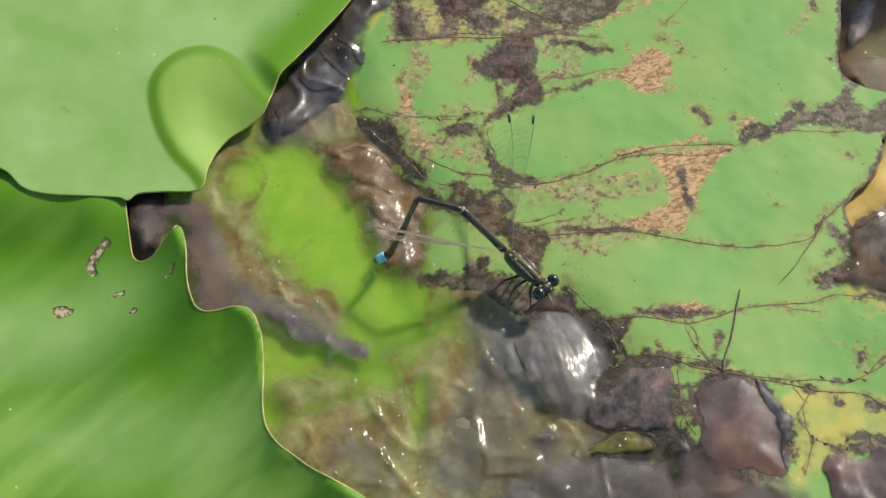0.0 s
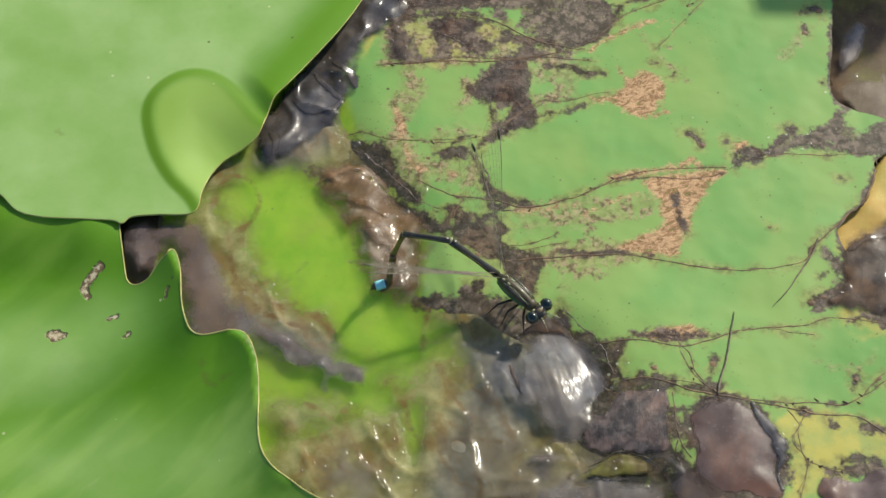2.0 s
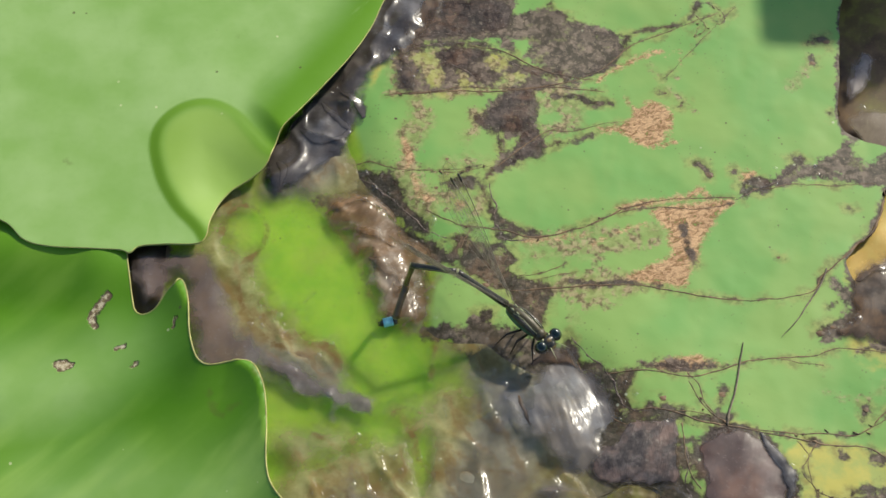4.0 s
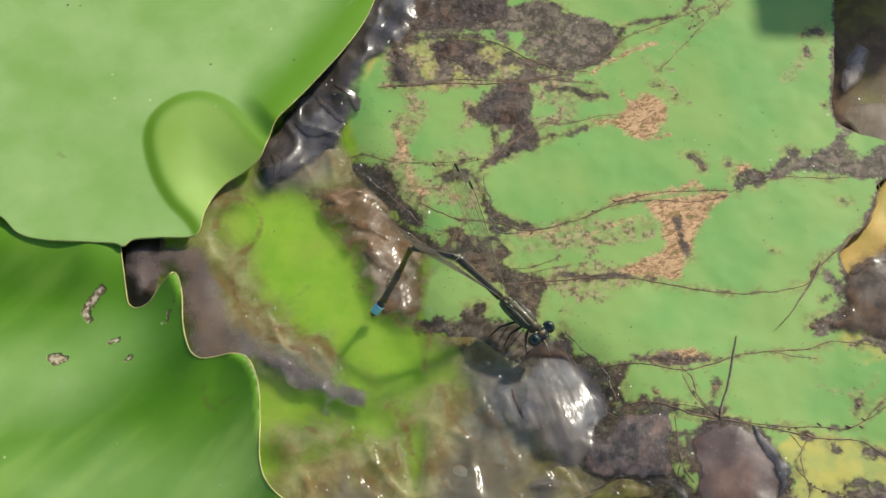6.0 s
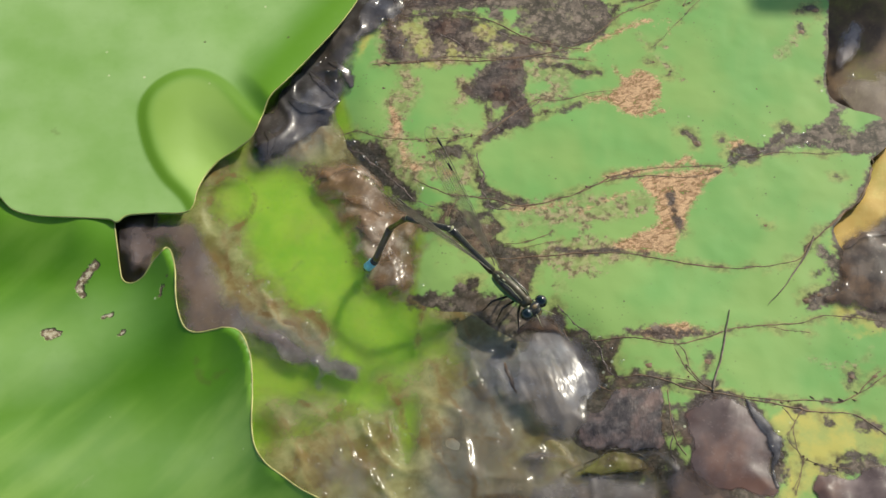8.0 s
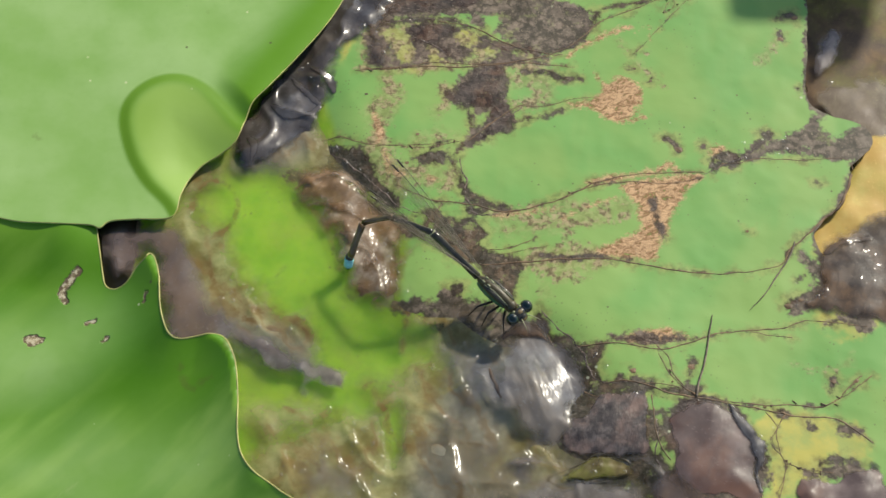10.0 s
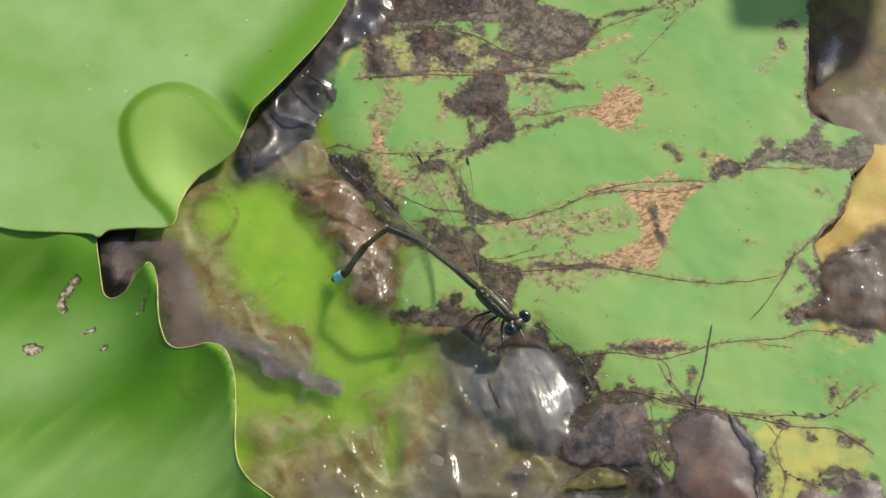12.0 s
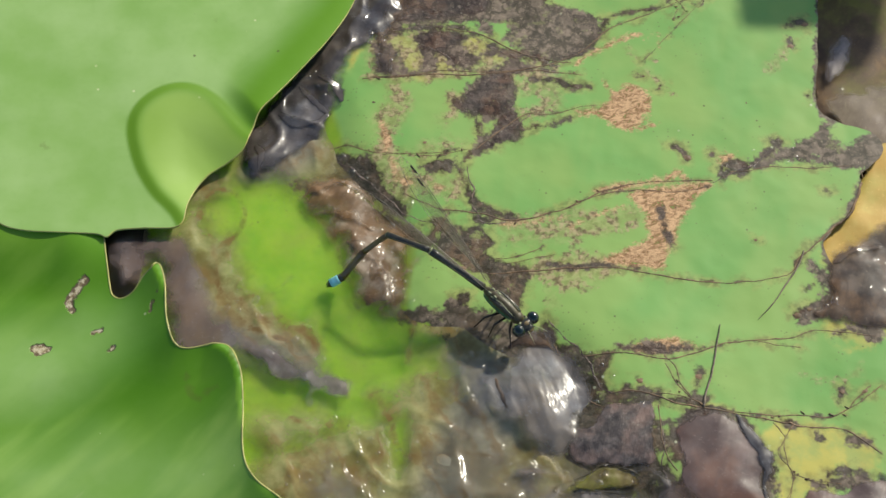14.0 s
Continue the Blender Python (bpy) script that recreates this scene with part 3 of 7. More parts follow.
VEINS = [
    [(-6.7, 24.6, 0.17), (-3.9, 24.6, 0.17), (-1.0, 24.9, 0.17), (1.1, 25.5, 0.13), (4.7, 25.2, 0.13), (8.2, 25.3, 0.10), (12.5, 25.5, 0.13), (16.0, 25.5, 0.17), (19.6, 25.1, 0.07)],
    [(33.7, 39.3, 0.10), (35.2, 38.3, 0.10), (35.8, 36.9, 0.10), (35.2, 35.7, 0.08), (34.3, 36.3, 0.07)],
    [(32.2, 37.4, 0.13), (33.3, 35.1, 0.10), (31.7, 33.7, 0.07), (32.5, 35.5, 0.07)],
    [(26.7, -14.3, 0.10), (27.9, -15.8, 0.13), (28.3, -17.8, 0.17), (29.2, -19.3, 0.13)],
    [(21.7, -18.6, 0.13), (25.4, -18.9, 0.10), (28.5, -19.3, 0.10), (29.9, -20.0, 0.13)],
    [(38.0, -21.7, 0.10), (41.2, -21.5, 0.10), (44.3, -21.7, 0.10), (46.3, -21.1, 0.13), (47.7, -19.7, 0.13), (49.5, -18.0, 0.13)],
    [(40.4, -22.8, 0.13), (39.3, -24.1, 0.10), (39.0, -25.4, 0.10), (39.3, -27.4, 0.10), (39.8, -28.4, 0.10), (41.5, -29.3, 0.10), (43.3, -29.7, 0.10)],
    [(39.8, -28.4, 0.10), (39.3, -30.0, 0.07), (38.2, -32.0, 0.07)],
    [(8.2, -1.5, 0.10), (10.2, -1.3, 0.13), (12.6, -0.5, 0.10), (13.6, -0.0, 0.07)],
    [(-5.8, 12.8, 0.10), (-3.1, 13.0, 0.10), (0.4, 12.7, 0.10), (2.4, 13.0, 0.08), (4.5, 13.8, 0.07)],
    [(14.4, -12.5, 0.13), (15.2, -14.3, 0.13), (16.7, -17.1, 0.17), (18.1, -19.5, 0.17), (19.7, -20.4, 0.13)],
    [(-3.0, 7.5, 0.10), (1.1, 5.4, 0.17), (6.5, 4.8, 0.17), (10.1, 3.7, 0.20), (15.2, 4.9, 0.17), (18.6, 6.5, 0.17), (21.4, 7.8, 0.17), (25.6, 8.9, 0.13), (31.0, 9.2, 0.13), (34.4, 9.2, 0.13)],
    [(17.2, 5.6, 0.10), (20.7, 7.2, 0.13), (24.8, 7.8, 0.13), (29.5, 7.6, 0.10), (34.0, 8.3, 0.10)],
    [(7.0, -3.5, 0.13), (14.2, -3.1, 0.20), (21.5, -2.9, 0.17), (29.2, -4.3, 0.17), (35.7, -4.8, 0.15), (41.7, -3.9, 0.15), (43.7, -1.6, 0.23), (47.8, 2.2, 0.30), (50.9, 5.3, 0.33), (52.4, 8.9, 0.27)],
    [(17.6, -14.3, 0.20), (21.4, -13.9, 0.17), (25.2, -14.5, 0.17), (28.1, -14.6, 0.17), (33.7, -12.8, 0.17), (37.6, -12.3, 0.17), (41.4, -12.0, 0.13), (44.8, -11.1, 0.13), (51.1, -11.9, 0.13)],
    [(37.5, -12.5, 0.10), (40.1, -12.9, 0.10), (42.3, -13.2, 0.10)],
    [(20.5, -18.7, 0.13), (23.7, -18.7, 0.17), (27.9, -20.2, 0.20), (31.6, -20.9, 0.20), (36.6, -21.8, 0.19), (41.4, -22.9, 0.19), (46.3, -23.4, 0.17), (49.6, -26.1, 0.17)],
    [(32.3, -20.7, 0.13), (36.6, -21.5, 0.13), (40.9, -21.5, 0.13), (44.6, -21.8, 0.13), (47.7, -20.2, 0.13), (50.8, -18.1, 0.13)],
    [(26.8, -15.2, 0.10), (27.8, -17.6, 0.12), (29.0, -19.4, 0.13), (30.8, -20.2, 0.13)],
    [(-8.2, 24.3, 0.13), (-4.5, 24.4, 0.17), (0.4, 24.9, 0.17), (5.4, 24.7, 0.17), (10.4, 25.4, 0.17), (15.4, 26.6, 0.17), (19.8, 29.0, 0.17), (23.6, 32.6, 0.17), (28.1, 34.6, 0.13), (34.9, 37.6, 0.13)],
    [(2.6, 32.2, 0.13), (6.9, 31.3, 0.17), (11.2, 28.6, 0.20), (16.1, 27.2, 0.17), (18.2, 27.0, 0.13)],
    [(-13.4, 14.2, 0.10), (-9.9, 14.5, 0.13), (-6.5, 13.3, 0.10), (-2.3, 13.0, 0.08), (1.8, 13.2, 0.08), (5.2, 13.7, 0.07)],
    [(38.0, -22.4, 0.10), (39.3, -24.2, 0.10), (38.4, -26.1, 0.12), (39.6, -28.6, 0.12), (38.4, -32.6, 0.10)],
    [(39.6, -28.6, 0.08), (42.5, -29.2, 0.08), (44.9, -29.5, 0.07)],
    [(25.7, -20.4, 0.13), (25.6, -23.4, 0.17), (25.9, -26.1, 0.13), (27.0, -28.1, 0.13)],
    [(12.3, 19.0, 0.10), (15.8, 19.2, 0.10), (19.3, 20.2, 0.08), (22.2, 20.6, 0.07)],
    [(36.6, 10.5, 0.13), (38.6, 10.5, 0.13), (41.4, 11.2, 0.13), (46.2, 11.0, 0.11), (51.7, 11.2, 0.09), (52.6, 9.7, 0.09)],
    [(27.2, 27.1, 0.07), (30.7, 31.1, 0.08), (33.9, 34.8, 0.08), (37.1, 38.5, 0.08)],
    [(1.1, 2.0, 0.07), (1.7, 3.4, 0.08), (2.6, 4.8, 0.07)],
    [(9.0, -2.2, 0.07), (12.3, -1.6, 0.08), (14.9, -1.1, 0.07)],
    [(34.1, -21.8, 0.10), (35.6, -24.4, 0.13), (37.9, -26.8, 0.15)],
    [(5.9, 13.7, 0.13), (8.4, 16.1, 0.15), (11.2, 18.4, 0.13), (14.1, 19.7, 0.11)],
]


OLD_EDGE = rough(curve([(53.6, 53.9), (51.0, 38.4), (49.7, 29.3), (48.5, 21.5), (48.9, 19.1), (50.9, 17.6), (54.9, 16.0), (55.5, 13.1), (52.5, 10.2), (52.2, 8.4), (50.0, 4.4), (47.7, 1.8), (46.6, -0.4), (49.3, -6.4), (54.9, -12.2), (55.7, -23.4), (52.8, -41.2), (24.4, -42.4), (-21.4, -41.2), (-29.8, -26.0), (-33.5, -6.4), (-32.4, 10.7), (-22.1, 22.4), (-11.9, 33.1), (-7.1, 50.3)], True, 10), 0.25, 2.0, 4)


def old_fields(x, y):
    rot = most(
        area(x, y, [(-12.7, 13.0), (-11.0, 13.6), (-8.6, 13.0), (-6.5, 12.2), (-5.6, 10.4), (-5.2, 8.6), (-4.0, 7.2), (-2.6, 5.5), (-2.9, 4.3), (-4.6, 4.9), (-6.1, 6.5), (-7.9, 8.0), (-9.9, 9.2), (-11.9, 10.4), (-13.1, 11.8)]),
        area(x, y, [(-1.0, 2.3), (1.0, 3.8), (2.7, 3.1), (4.5, 2.4), (6.3, 2.7), (7.6, 0.8), (8.2, -1.5), (9.9, -2.5), (11.6, -3.4), (11.2, -4.6), (10.5, -6.4), (10.7, -8.0), (9.0, -7.5), (7.8, -5.6), (6.9, -3.4), (5.4, -3.0), (4.3, -1.9), (3.3, -1.2), (1.6, -0.0), (0.3, 1.1)]) + 0.35,
        area(x, y, [(-6.4, 5.9), (-3.4, 4.2), (-1.4, 3.1), (0.3, 1.1), (1.8, -0.5), (-1.0, 0.2), (-3.4, 2.0), (-5.8, 3.4)]) - 0.15,
        band(x, y, [(4.8, 9.0, 0.33), (5.2, 7.0, 0.60), (6.4, 5.5, 0.86), (8.4, 4.7, 0.66), (10.3, 4.1, 0.26)]),
        area(x, y, [(5.2, 4.7), (8.4, 4.3), (7.4, 3.2), (5.7, 3.4)]),
        area(x, y, [(-1.0, 11.4), (0.4, 12.0), (2.1, 12.2), (3.4, 12.3), (3.2, 10.7), (1.4, 10.2), (0.0, 10.6)]),
        band(x, y, [(0.9, 12.1, 0.20), (2.4, 13.3, 0.13), (4.2, 13.9, 0.20)]),
        band(x, y, [(3.9, 13.5, 0.20), (3.6, 12.2, 0.26), (3.9, 10.7, 0.26), (4.6, 9.3, 0.33)]) - 0.1,
        area(x, y, [(5.8, 22.6), (7.1, 24.4), (9.3, 24.9), (10.9, 24.1), (10.9, 21.4), (10.1, 19.3), (8.9, 18.6), (7.0, 18.7), (5.4, 18.3), (3.9, 19.5), (3.1, 20.5), (4.6, 21.4)]),
        area(x, y, [(8.9, 18.7), (10.2, 19.3), (11.9, 17.2), (11.2, 15.5), (9.1, 15.1), (8.4, 14.0), (6.3, 13.5), (5.6, 14.2), (7.6, 15.3), (8.9, 17.1)]),
        band(x, y, [(6.0, 18.5, 0.17), (6.2, 17.3, 0.13), (6.3, 16.1, 0.10)]),
        band(x, y, [(5.3, 14.0, 0.13), (4.9, 12.8, 0.20), (4.5, 12.2, 0.13)]),
        band(x, y, [(11.6, 16.7, 0.26), (13.2, 17.2, 0.17), (15.0, 17.5, 0.13), (17.8, 18.7, 0.13)]),
        band(x, y, [(-6.1, 31.7, 0.40), (-3.2, 32.1, 0.53), (0.4, 32.4, 0.40), (4.1, 32.4, 0.33), (6.2, 31.3, 0.40), (8.0, 29.5, 0.53), (10.4, 28.3, 0.60), (12.9, 28.0, 0.73), (14.7, 27.3, 0.53), (16.2, 26.4, 0.46)]),
        band(x, y, [(-1.0, 29.4, 0.33), (1.1, 28.9, 0.53), (3.1, 27.4, 0.40), (4.1, 26.8, 0.26), (6.1, 27.7, 0.20), (8.4, 28.3, 0.26)]),
        area(x, y, [(-1.2, 31.2), (1.2, 32.2), (4.0, 31.9), (4.8, 30.8), (3.7, 29.5), (1.6, 28.6), (-0.3, 29.4)]),
        band(x, y, [(16.1, 27.3, 0.40), (18.3, 28.0, 0.26), (20.9, 29.5, 0.26), (22.1, 31.8, 0.33), (23.0, 33.9, 0.26), (25.2, 35.0, 0.20), (29.7, 35.7, 0.20), (31.7, 37.4, 0.26), (32.6, 39.2, 0.33)]),
        band(x, y, [(23.0, 33.6, 0.13), (21.6, 34.5, 0.20), (19.4, 34.5, 0.13), (17.3, 35.9, 0.20), (14.4, 37.7, 0.20), (13.4, 39.1, 0.20)]),
        area(x, y, [(-6.1, 40.0), (-2.8, 38.3), (-0.3, 40.0), (7.1, 40.1), (8.5, 37.4), (7.0, 34.7), (1.2, 33.5), (-3.2, 33.0), (-6.1, 32.6), (-7.2, 33.5), (-6.8, 36.2)]) - 0.35,
        band(x, y, [(13.1, 24.2, 0.40), (16.0, 24.1, 0.60), (18.1, 23.4, 0.60), (20.2, 23.4, 0.33)]),
        band(x, y, [(3.2, 20.7, 0.26), (4.6, 20.7, 0.40), (6.0, 19.9, 0.33)]),
        band(x, y, [(27.6, 5.2, 0.46), (28.1, 3.1, 0.46), (28.4, 1.2, 0.33), (28.6, -0.1, 0.26)]),
        band(x, y, [(14.1, -2.3, 0.13), (16.8, -2.8, 0.40), (19.4, -2.6, 0.33), (22.0, -2.9, 0.26), (24.7, -3.1, 0.20)]),
        area(x, y, [(35.2, 10.8), (36.5, 12.1), (38.1, 12.1), (39.0, 11.0), (38.2, 9.8), (36.6, 9.7), (35.5, 9.2)]),
        band(x, y, [(42.2, 14.6, 0.46), (43.0, 14.9, 0.53), (41.9, 13.6, 0.46), (40.3, 11.9, 0.26)]),
        band(x, y, [(21.7, -13.2, 0.26), (24.5, -13.7, 0.40), (28.4, -13.6, 0.33), (31.3, -13.3, 0.13)]),
        band(x, y, [(30.0, 14.3, 0.33), (30.8, 13.9, 0.40), (31.5, 12.6, 0.40)]),
        band(x, y, [(34.5, 12.8, 0.20), (34.8, 13.1, 0.20)]),
        band(x, y, [(46.2, 32.7, 0.40), (47.6, 33.2, 0.53), (48.4, 32.9, 0.46)]),
        band(x, y, [(46.3, 30.7, 0.26), (46.5, 29.3, 0.40)]),
        band(x, y, [(47.5, 21.7, 0.26), (47.6, 21.5, 0.26)]),
        band(x, y, [(28.8, 22.6, 0.20), (29.4, 23.7, 0.13)]),
        band(x, y, [(26.5, 24.9, 0.20), (26.7, 24.7, 0.13)]),
        band(x, y, [(47.7, 7.9, 0.26), (48.4, 7.4, 0.26)]),
        band(x, y, [(38.7, 1.0, 0.20), (38.9, 0.9, 0.20)]),
        band(x, y, [(46.2, -18.2, 0.33), (45.9, -19.7, 0.33)]),
        band(x, y, [(30.4, -16.4, 0.40), (30.1, -17.8, 0.26), (29.7, -19.0, 0.13)]),
        band(x, y, [(42.1, -9.1, 0.20), (43.1, -8.5, 0.53), (44.0, -7.8, 0.40), (44.5, -8.9, 0.33)]),
        band(x, y, [(43.8, -5.6, 0.26), (44.8, -5.2, 0.20)]),
        area(x, y, [(14.2, -12.3), (16.3, -12.7), (17.8, -13.7), (19.5, -13.9), (21.1, -13.6), (20.6, -15.0), (19.9, -17.1), (20.7, -18.4), (22.9, -18.1), (25.4, -18.8), (25.4, -19.6), (22.8, -19.9), (19.7, -20.3), (18.1, -19.3), (16.7, -17.6), (15.5, -15.8), (14.4, -14.3)]),
        band(x, y, [(23.5, -17.1, 0.13), (23.6, -17.8, 0.33), (23.9, -18.6, 0.46)]),
        area(x, y, [(12.8, -10.2), (13.8, -9.6), (14.5, -11.6), (15.6, -12.7), (14.0, -12.3)]),
        area(x, y, [(3.4, -6.5), (4.2, -5.8), (5.0, -6.4), (4.6, -7.6), (3.5, -7.4)]),
        band(x, y, [(0.6, -4.2, 0.13), (1.7, -4.0, 0.13), (2.6, -4.7, 0.13)]),
        
        area(x, y, [(24.6, -19.7), (25.2, -22.8), (26.2, -25.3), (27.2, -27.4), (26.7, -30.1), (24.5, -30.1), (23.7, -26.5), (23.4, -22.8)]) + 0.3,
        band(x, y, [(25.7, -19.6, 0.20), (28.2, -20.0, 0.33), (31.3, -20.6, 0.46), (33.7, -21.3, 0.26)]),
        band(x, y, [(28.8, -20.4, 0.13), (29.6, -19.9, 0.53), (30.6, -19.9, 0.53), (31.4, -19.4, 0.20)]),
        band(x, y, [(38.3, -22.1, 0.26), (39.5, -22.4, 0.40), (40.7, -22.8, 0.26)]),
        band(x, y, [(42.7, -23.4, 0.20), (43.2, -24.5, 0.26)]),
        band(x, y, [(43.5, -28.5, 0.33), (45.4, -28.0, 0.40), (47.6, -28.5, 0.40)]),
        band(x, y, [(34.6, -22.0, 0.40), (35.5, -23.2, 0.40), (36.3, -24.5, 0.33), (36.8, -26.1, 0.40), (37.4, -27.4, 0.53), (37.1, -29.1, 0.40)]),
    )
    for v in VEINS:
        rot = np.maximum(rot, band(x, y, v) - 0.25)
    rot = np.maximum(rot, area(x, y, [(16.0, -17.8), (20.3, -20.2), (25.4, -18.9), (25.9, -20.9), (29.0, -21.1), (32.1, -21.1), (29.5, -23.5), (28.0, -26.5), (27.8, -34.8), (5.5, -37.3), (10.7, -24.5)]) + 0.4)
    alive = most(
        area(x, y, [(49.4, 16.9), (52.1, 18.6), (54.0, 16.4), (51.8, 14.2), (49.7, 14.9)]),
        area(x, y, [(-2.3, -1.5), (-0.0, -1.1), (2.3, -1.9), (4.0, -3.4), (4.6, -4.9), (3.3, -6.4), (2.0, -7.6), (0.5, -8.1), (-1.4, -6.8), (-2.1, -5.4), (-1.3, -3.8)]),
        area(x, y, [(-1.0, 3.1), (0.1, 3.5), (0.8, 2.4), (0.0, 1.4), (-0.9, 1.9)]),
        area(x, y, [(0.8, 2.3), (1.8, 2.1), (1.4, 1.1), (0.7, 1.4)]),
        area(x, y, [(7.1, -0.5), (8.8, 1.1), (10.6, 0.2), (11.0, -0.8), (9.5, -1.8), (7.9, -1.6)]),
        area(x, y, [(8.7, 1.9), (10.0, 2.7), (10.7, 2.1), (9.6, 1.1)]),
        area(x, y, [(6.2, 18.5), (7.6, 18.2), (9.0, 18.7), (8.4, 17.1), (7.5, 16.1), (6.6, 16.1)]),
        area(x, y, [(-5.2, 31.0), (-2.3, 31.3), (-1.3, 29.9), (-0.2, 27.2), (-0.6, 25.5), (-2.2, 25.1), (-3.2, 26.3), (-3.6, 28.5)]),
        area(x, y, [(4.4, 30.2), (6.8, 31.3), (7.7, 29.6), (6.1, 28.1), (4.6, 28.8)]),
        area(x, y, [(5.7, 25.8), (7.6, 27.6), (10.0, 28.0), (10.5, 27.1), (7.6, 25.4)]),
        area(x, y, [(1.1, 28.1), (2.5, 27.4), (3.0, 25.9), (1.4, 25.8)]),
        area(x, y, [(13.6, 27.3), (15.4, 26.6), (13.9, 25.8)]),
        area(x, y, [(7.7, 33.6), (9.9, 34.0), (10.9, 32.2), (9.4, 30.7), (8.0, 31.7)]) - 0.25,
        area(x, y, [(24.9, -20.1), (28.1, -20.7), (28.5, -21.4), (27.7, -22.3), (25.5, -22.2), (24.7, -21.1)]),
        area(x, y, [(25.7, -22.6), (26.7, -22.5), (26.4, -23.7), (25.5, -23.5)]),
        area(x, y, [(26.4, -27.2), (27.7, -27.4), (27.4, -28.9), (26.3, -28.6)]),
        area(x, y, [(25.0, -25.8), (26.3, -25.8), (25.9, -27.0), (25.1, -26.9)]),
    )
    tan = most(
        area(x, y, [(18.5, 19.9), (21.1, 20.1), (22.9, 21.4), (24.3, 23.1), (26.2, 23.6), (27.6, 22.3), (27.7, 20.6), (26.9, 18.4), (25.6, 17.2), (24.3, 16.6), (22.9, 17.5), (21.3, 18.6), (19.2, 18.9)]),
        band(x, y, [(22.2, 24.0, 0.13), (23.0, 22.7, 0.20), (23.8, 21.8, 0.26)]),
        band(x, y, [(26.1, 16.9, 0.20), (27.5, 17.2, 0.26), (28.6, 17.5, 0.13)]) - 0.1,
        area(x, y, [(24.2, 7.2), (26.1, 8.2), (29.2, 8.6), (34.1, 8.7), (32.6, 7.0), (31.4, 5.4), (30.6, 3.9), (29.4, 1.9), (28.6, -0.1), (27.8, -1.9), (27.3, -3.2), (25.3, -2.9), (22.7, -2.8), (20.6, -2.0), (22.8, -0.5), (24.9, 0.4), (26.1, 1.9), (25.9, 3.9), (25.3, 5.4), (24.3, 6.4)]),
        band(x, y, [(20.0, 7.7, 0.13), (21.7, 8.0, 0.26), (24.8, 8.6, 0.40), (28.3, 9.2, 0.33), (30.1, 10.2, 0.33), (31.1, 9.4, 0.20)]),
        area(x, y, [(35.4, 12.2), (35.8, 13.0), (37.7, 13.1), (37.1, 12.1), (36.0, 11.1)]),
        band(x, y, [(19.0, 27.1, 0.13), (22.0, 29.3, 0.20), (25.0, 30.7, 0.33), (27.2, 31.5, 0.20)]),
        band(x, y, [(27.8, 30.7, 0.20), (29.3, 31.4, 0.26), (29.5, 29.1, 0.13)]) - 0.2,
        area(x, y, [(22.5, -13.1), (25.9, -12.4), (27.9, -11.9), (30.5, -13.2), (28.5, -14.0), (25.2, -14.0), (23.3, -13.8)]) - 0.1,
        band(x, y, [(-5.5, 17.3, 0.40), (-4.9, 15.3, 0.60), (-5.1, 13.5, 0.40)]) - 0.1,
        band(x, y, [(-4.3, 12.2, 0.46), (-3.4, 9.4, 0.60), (-1.0, 8.6, 0.40)]) - 0.25,
        band(x, y, [(0.7, 8.6, 0.26), (2.4, 8.0, 0.33)]) - 0.2,
        band(x, y, [(8.3, 3.1, 0.26), (11.7, 3.5, 0.40), (16.4, 4.2, 0.33)]) - 0.25,
        band(x, y, [(17.0, 2.7, 0.26), (19.8, 4.2, 0.33), (23.2, 5.4, 0.26)]) - 0.25,
        band(x, y, [(-2.8, 36.3, 0.33), (0.5, 35.8, 0.33), (4.8, 34.5, 0.26), (-0.3, 34.3, 0.20)]),
        band(x, y, [(-6.8, 32.6, 0.40), (-6.1, 33.5, 0.33)]),
    )
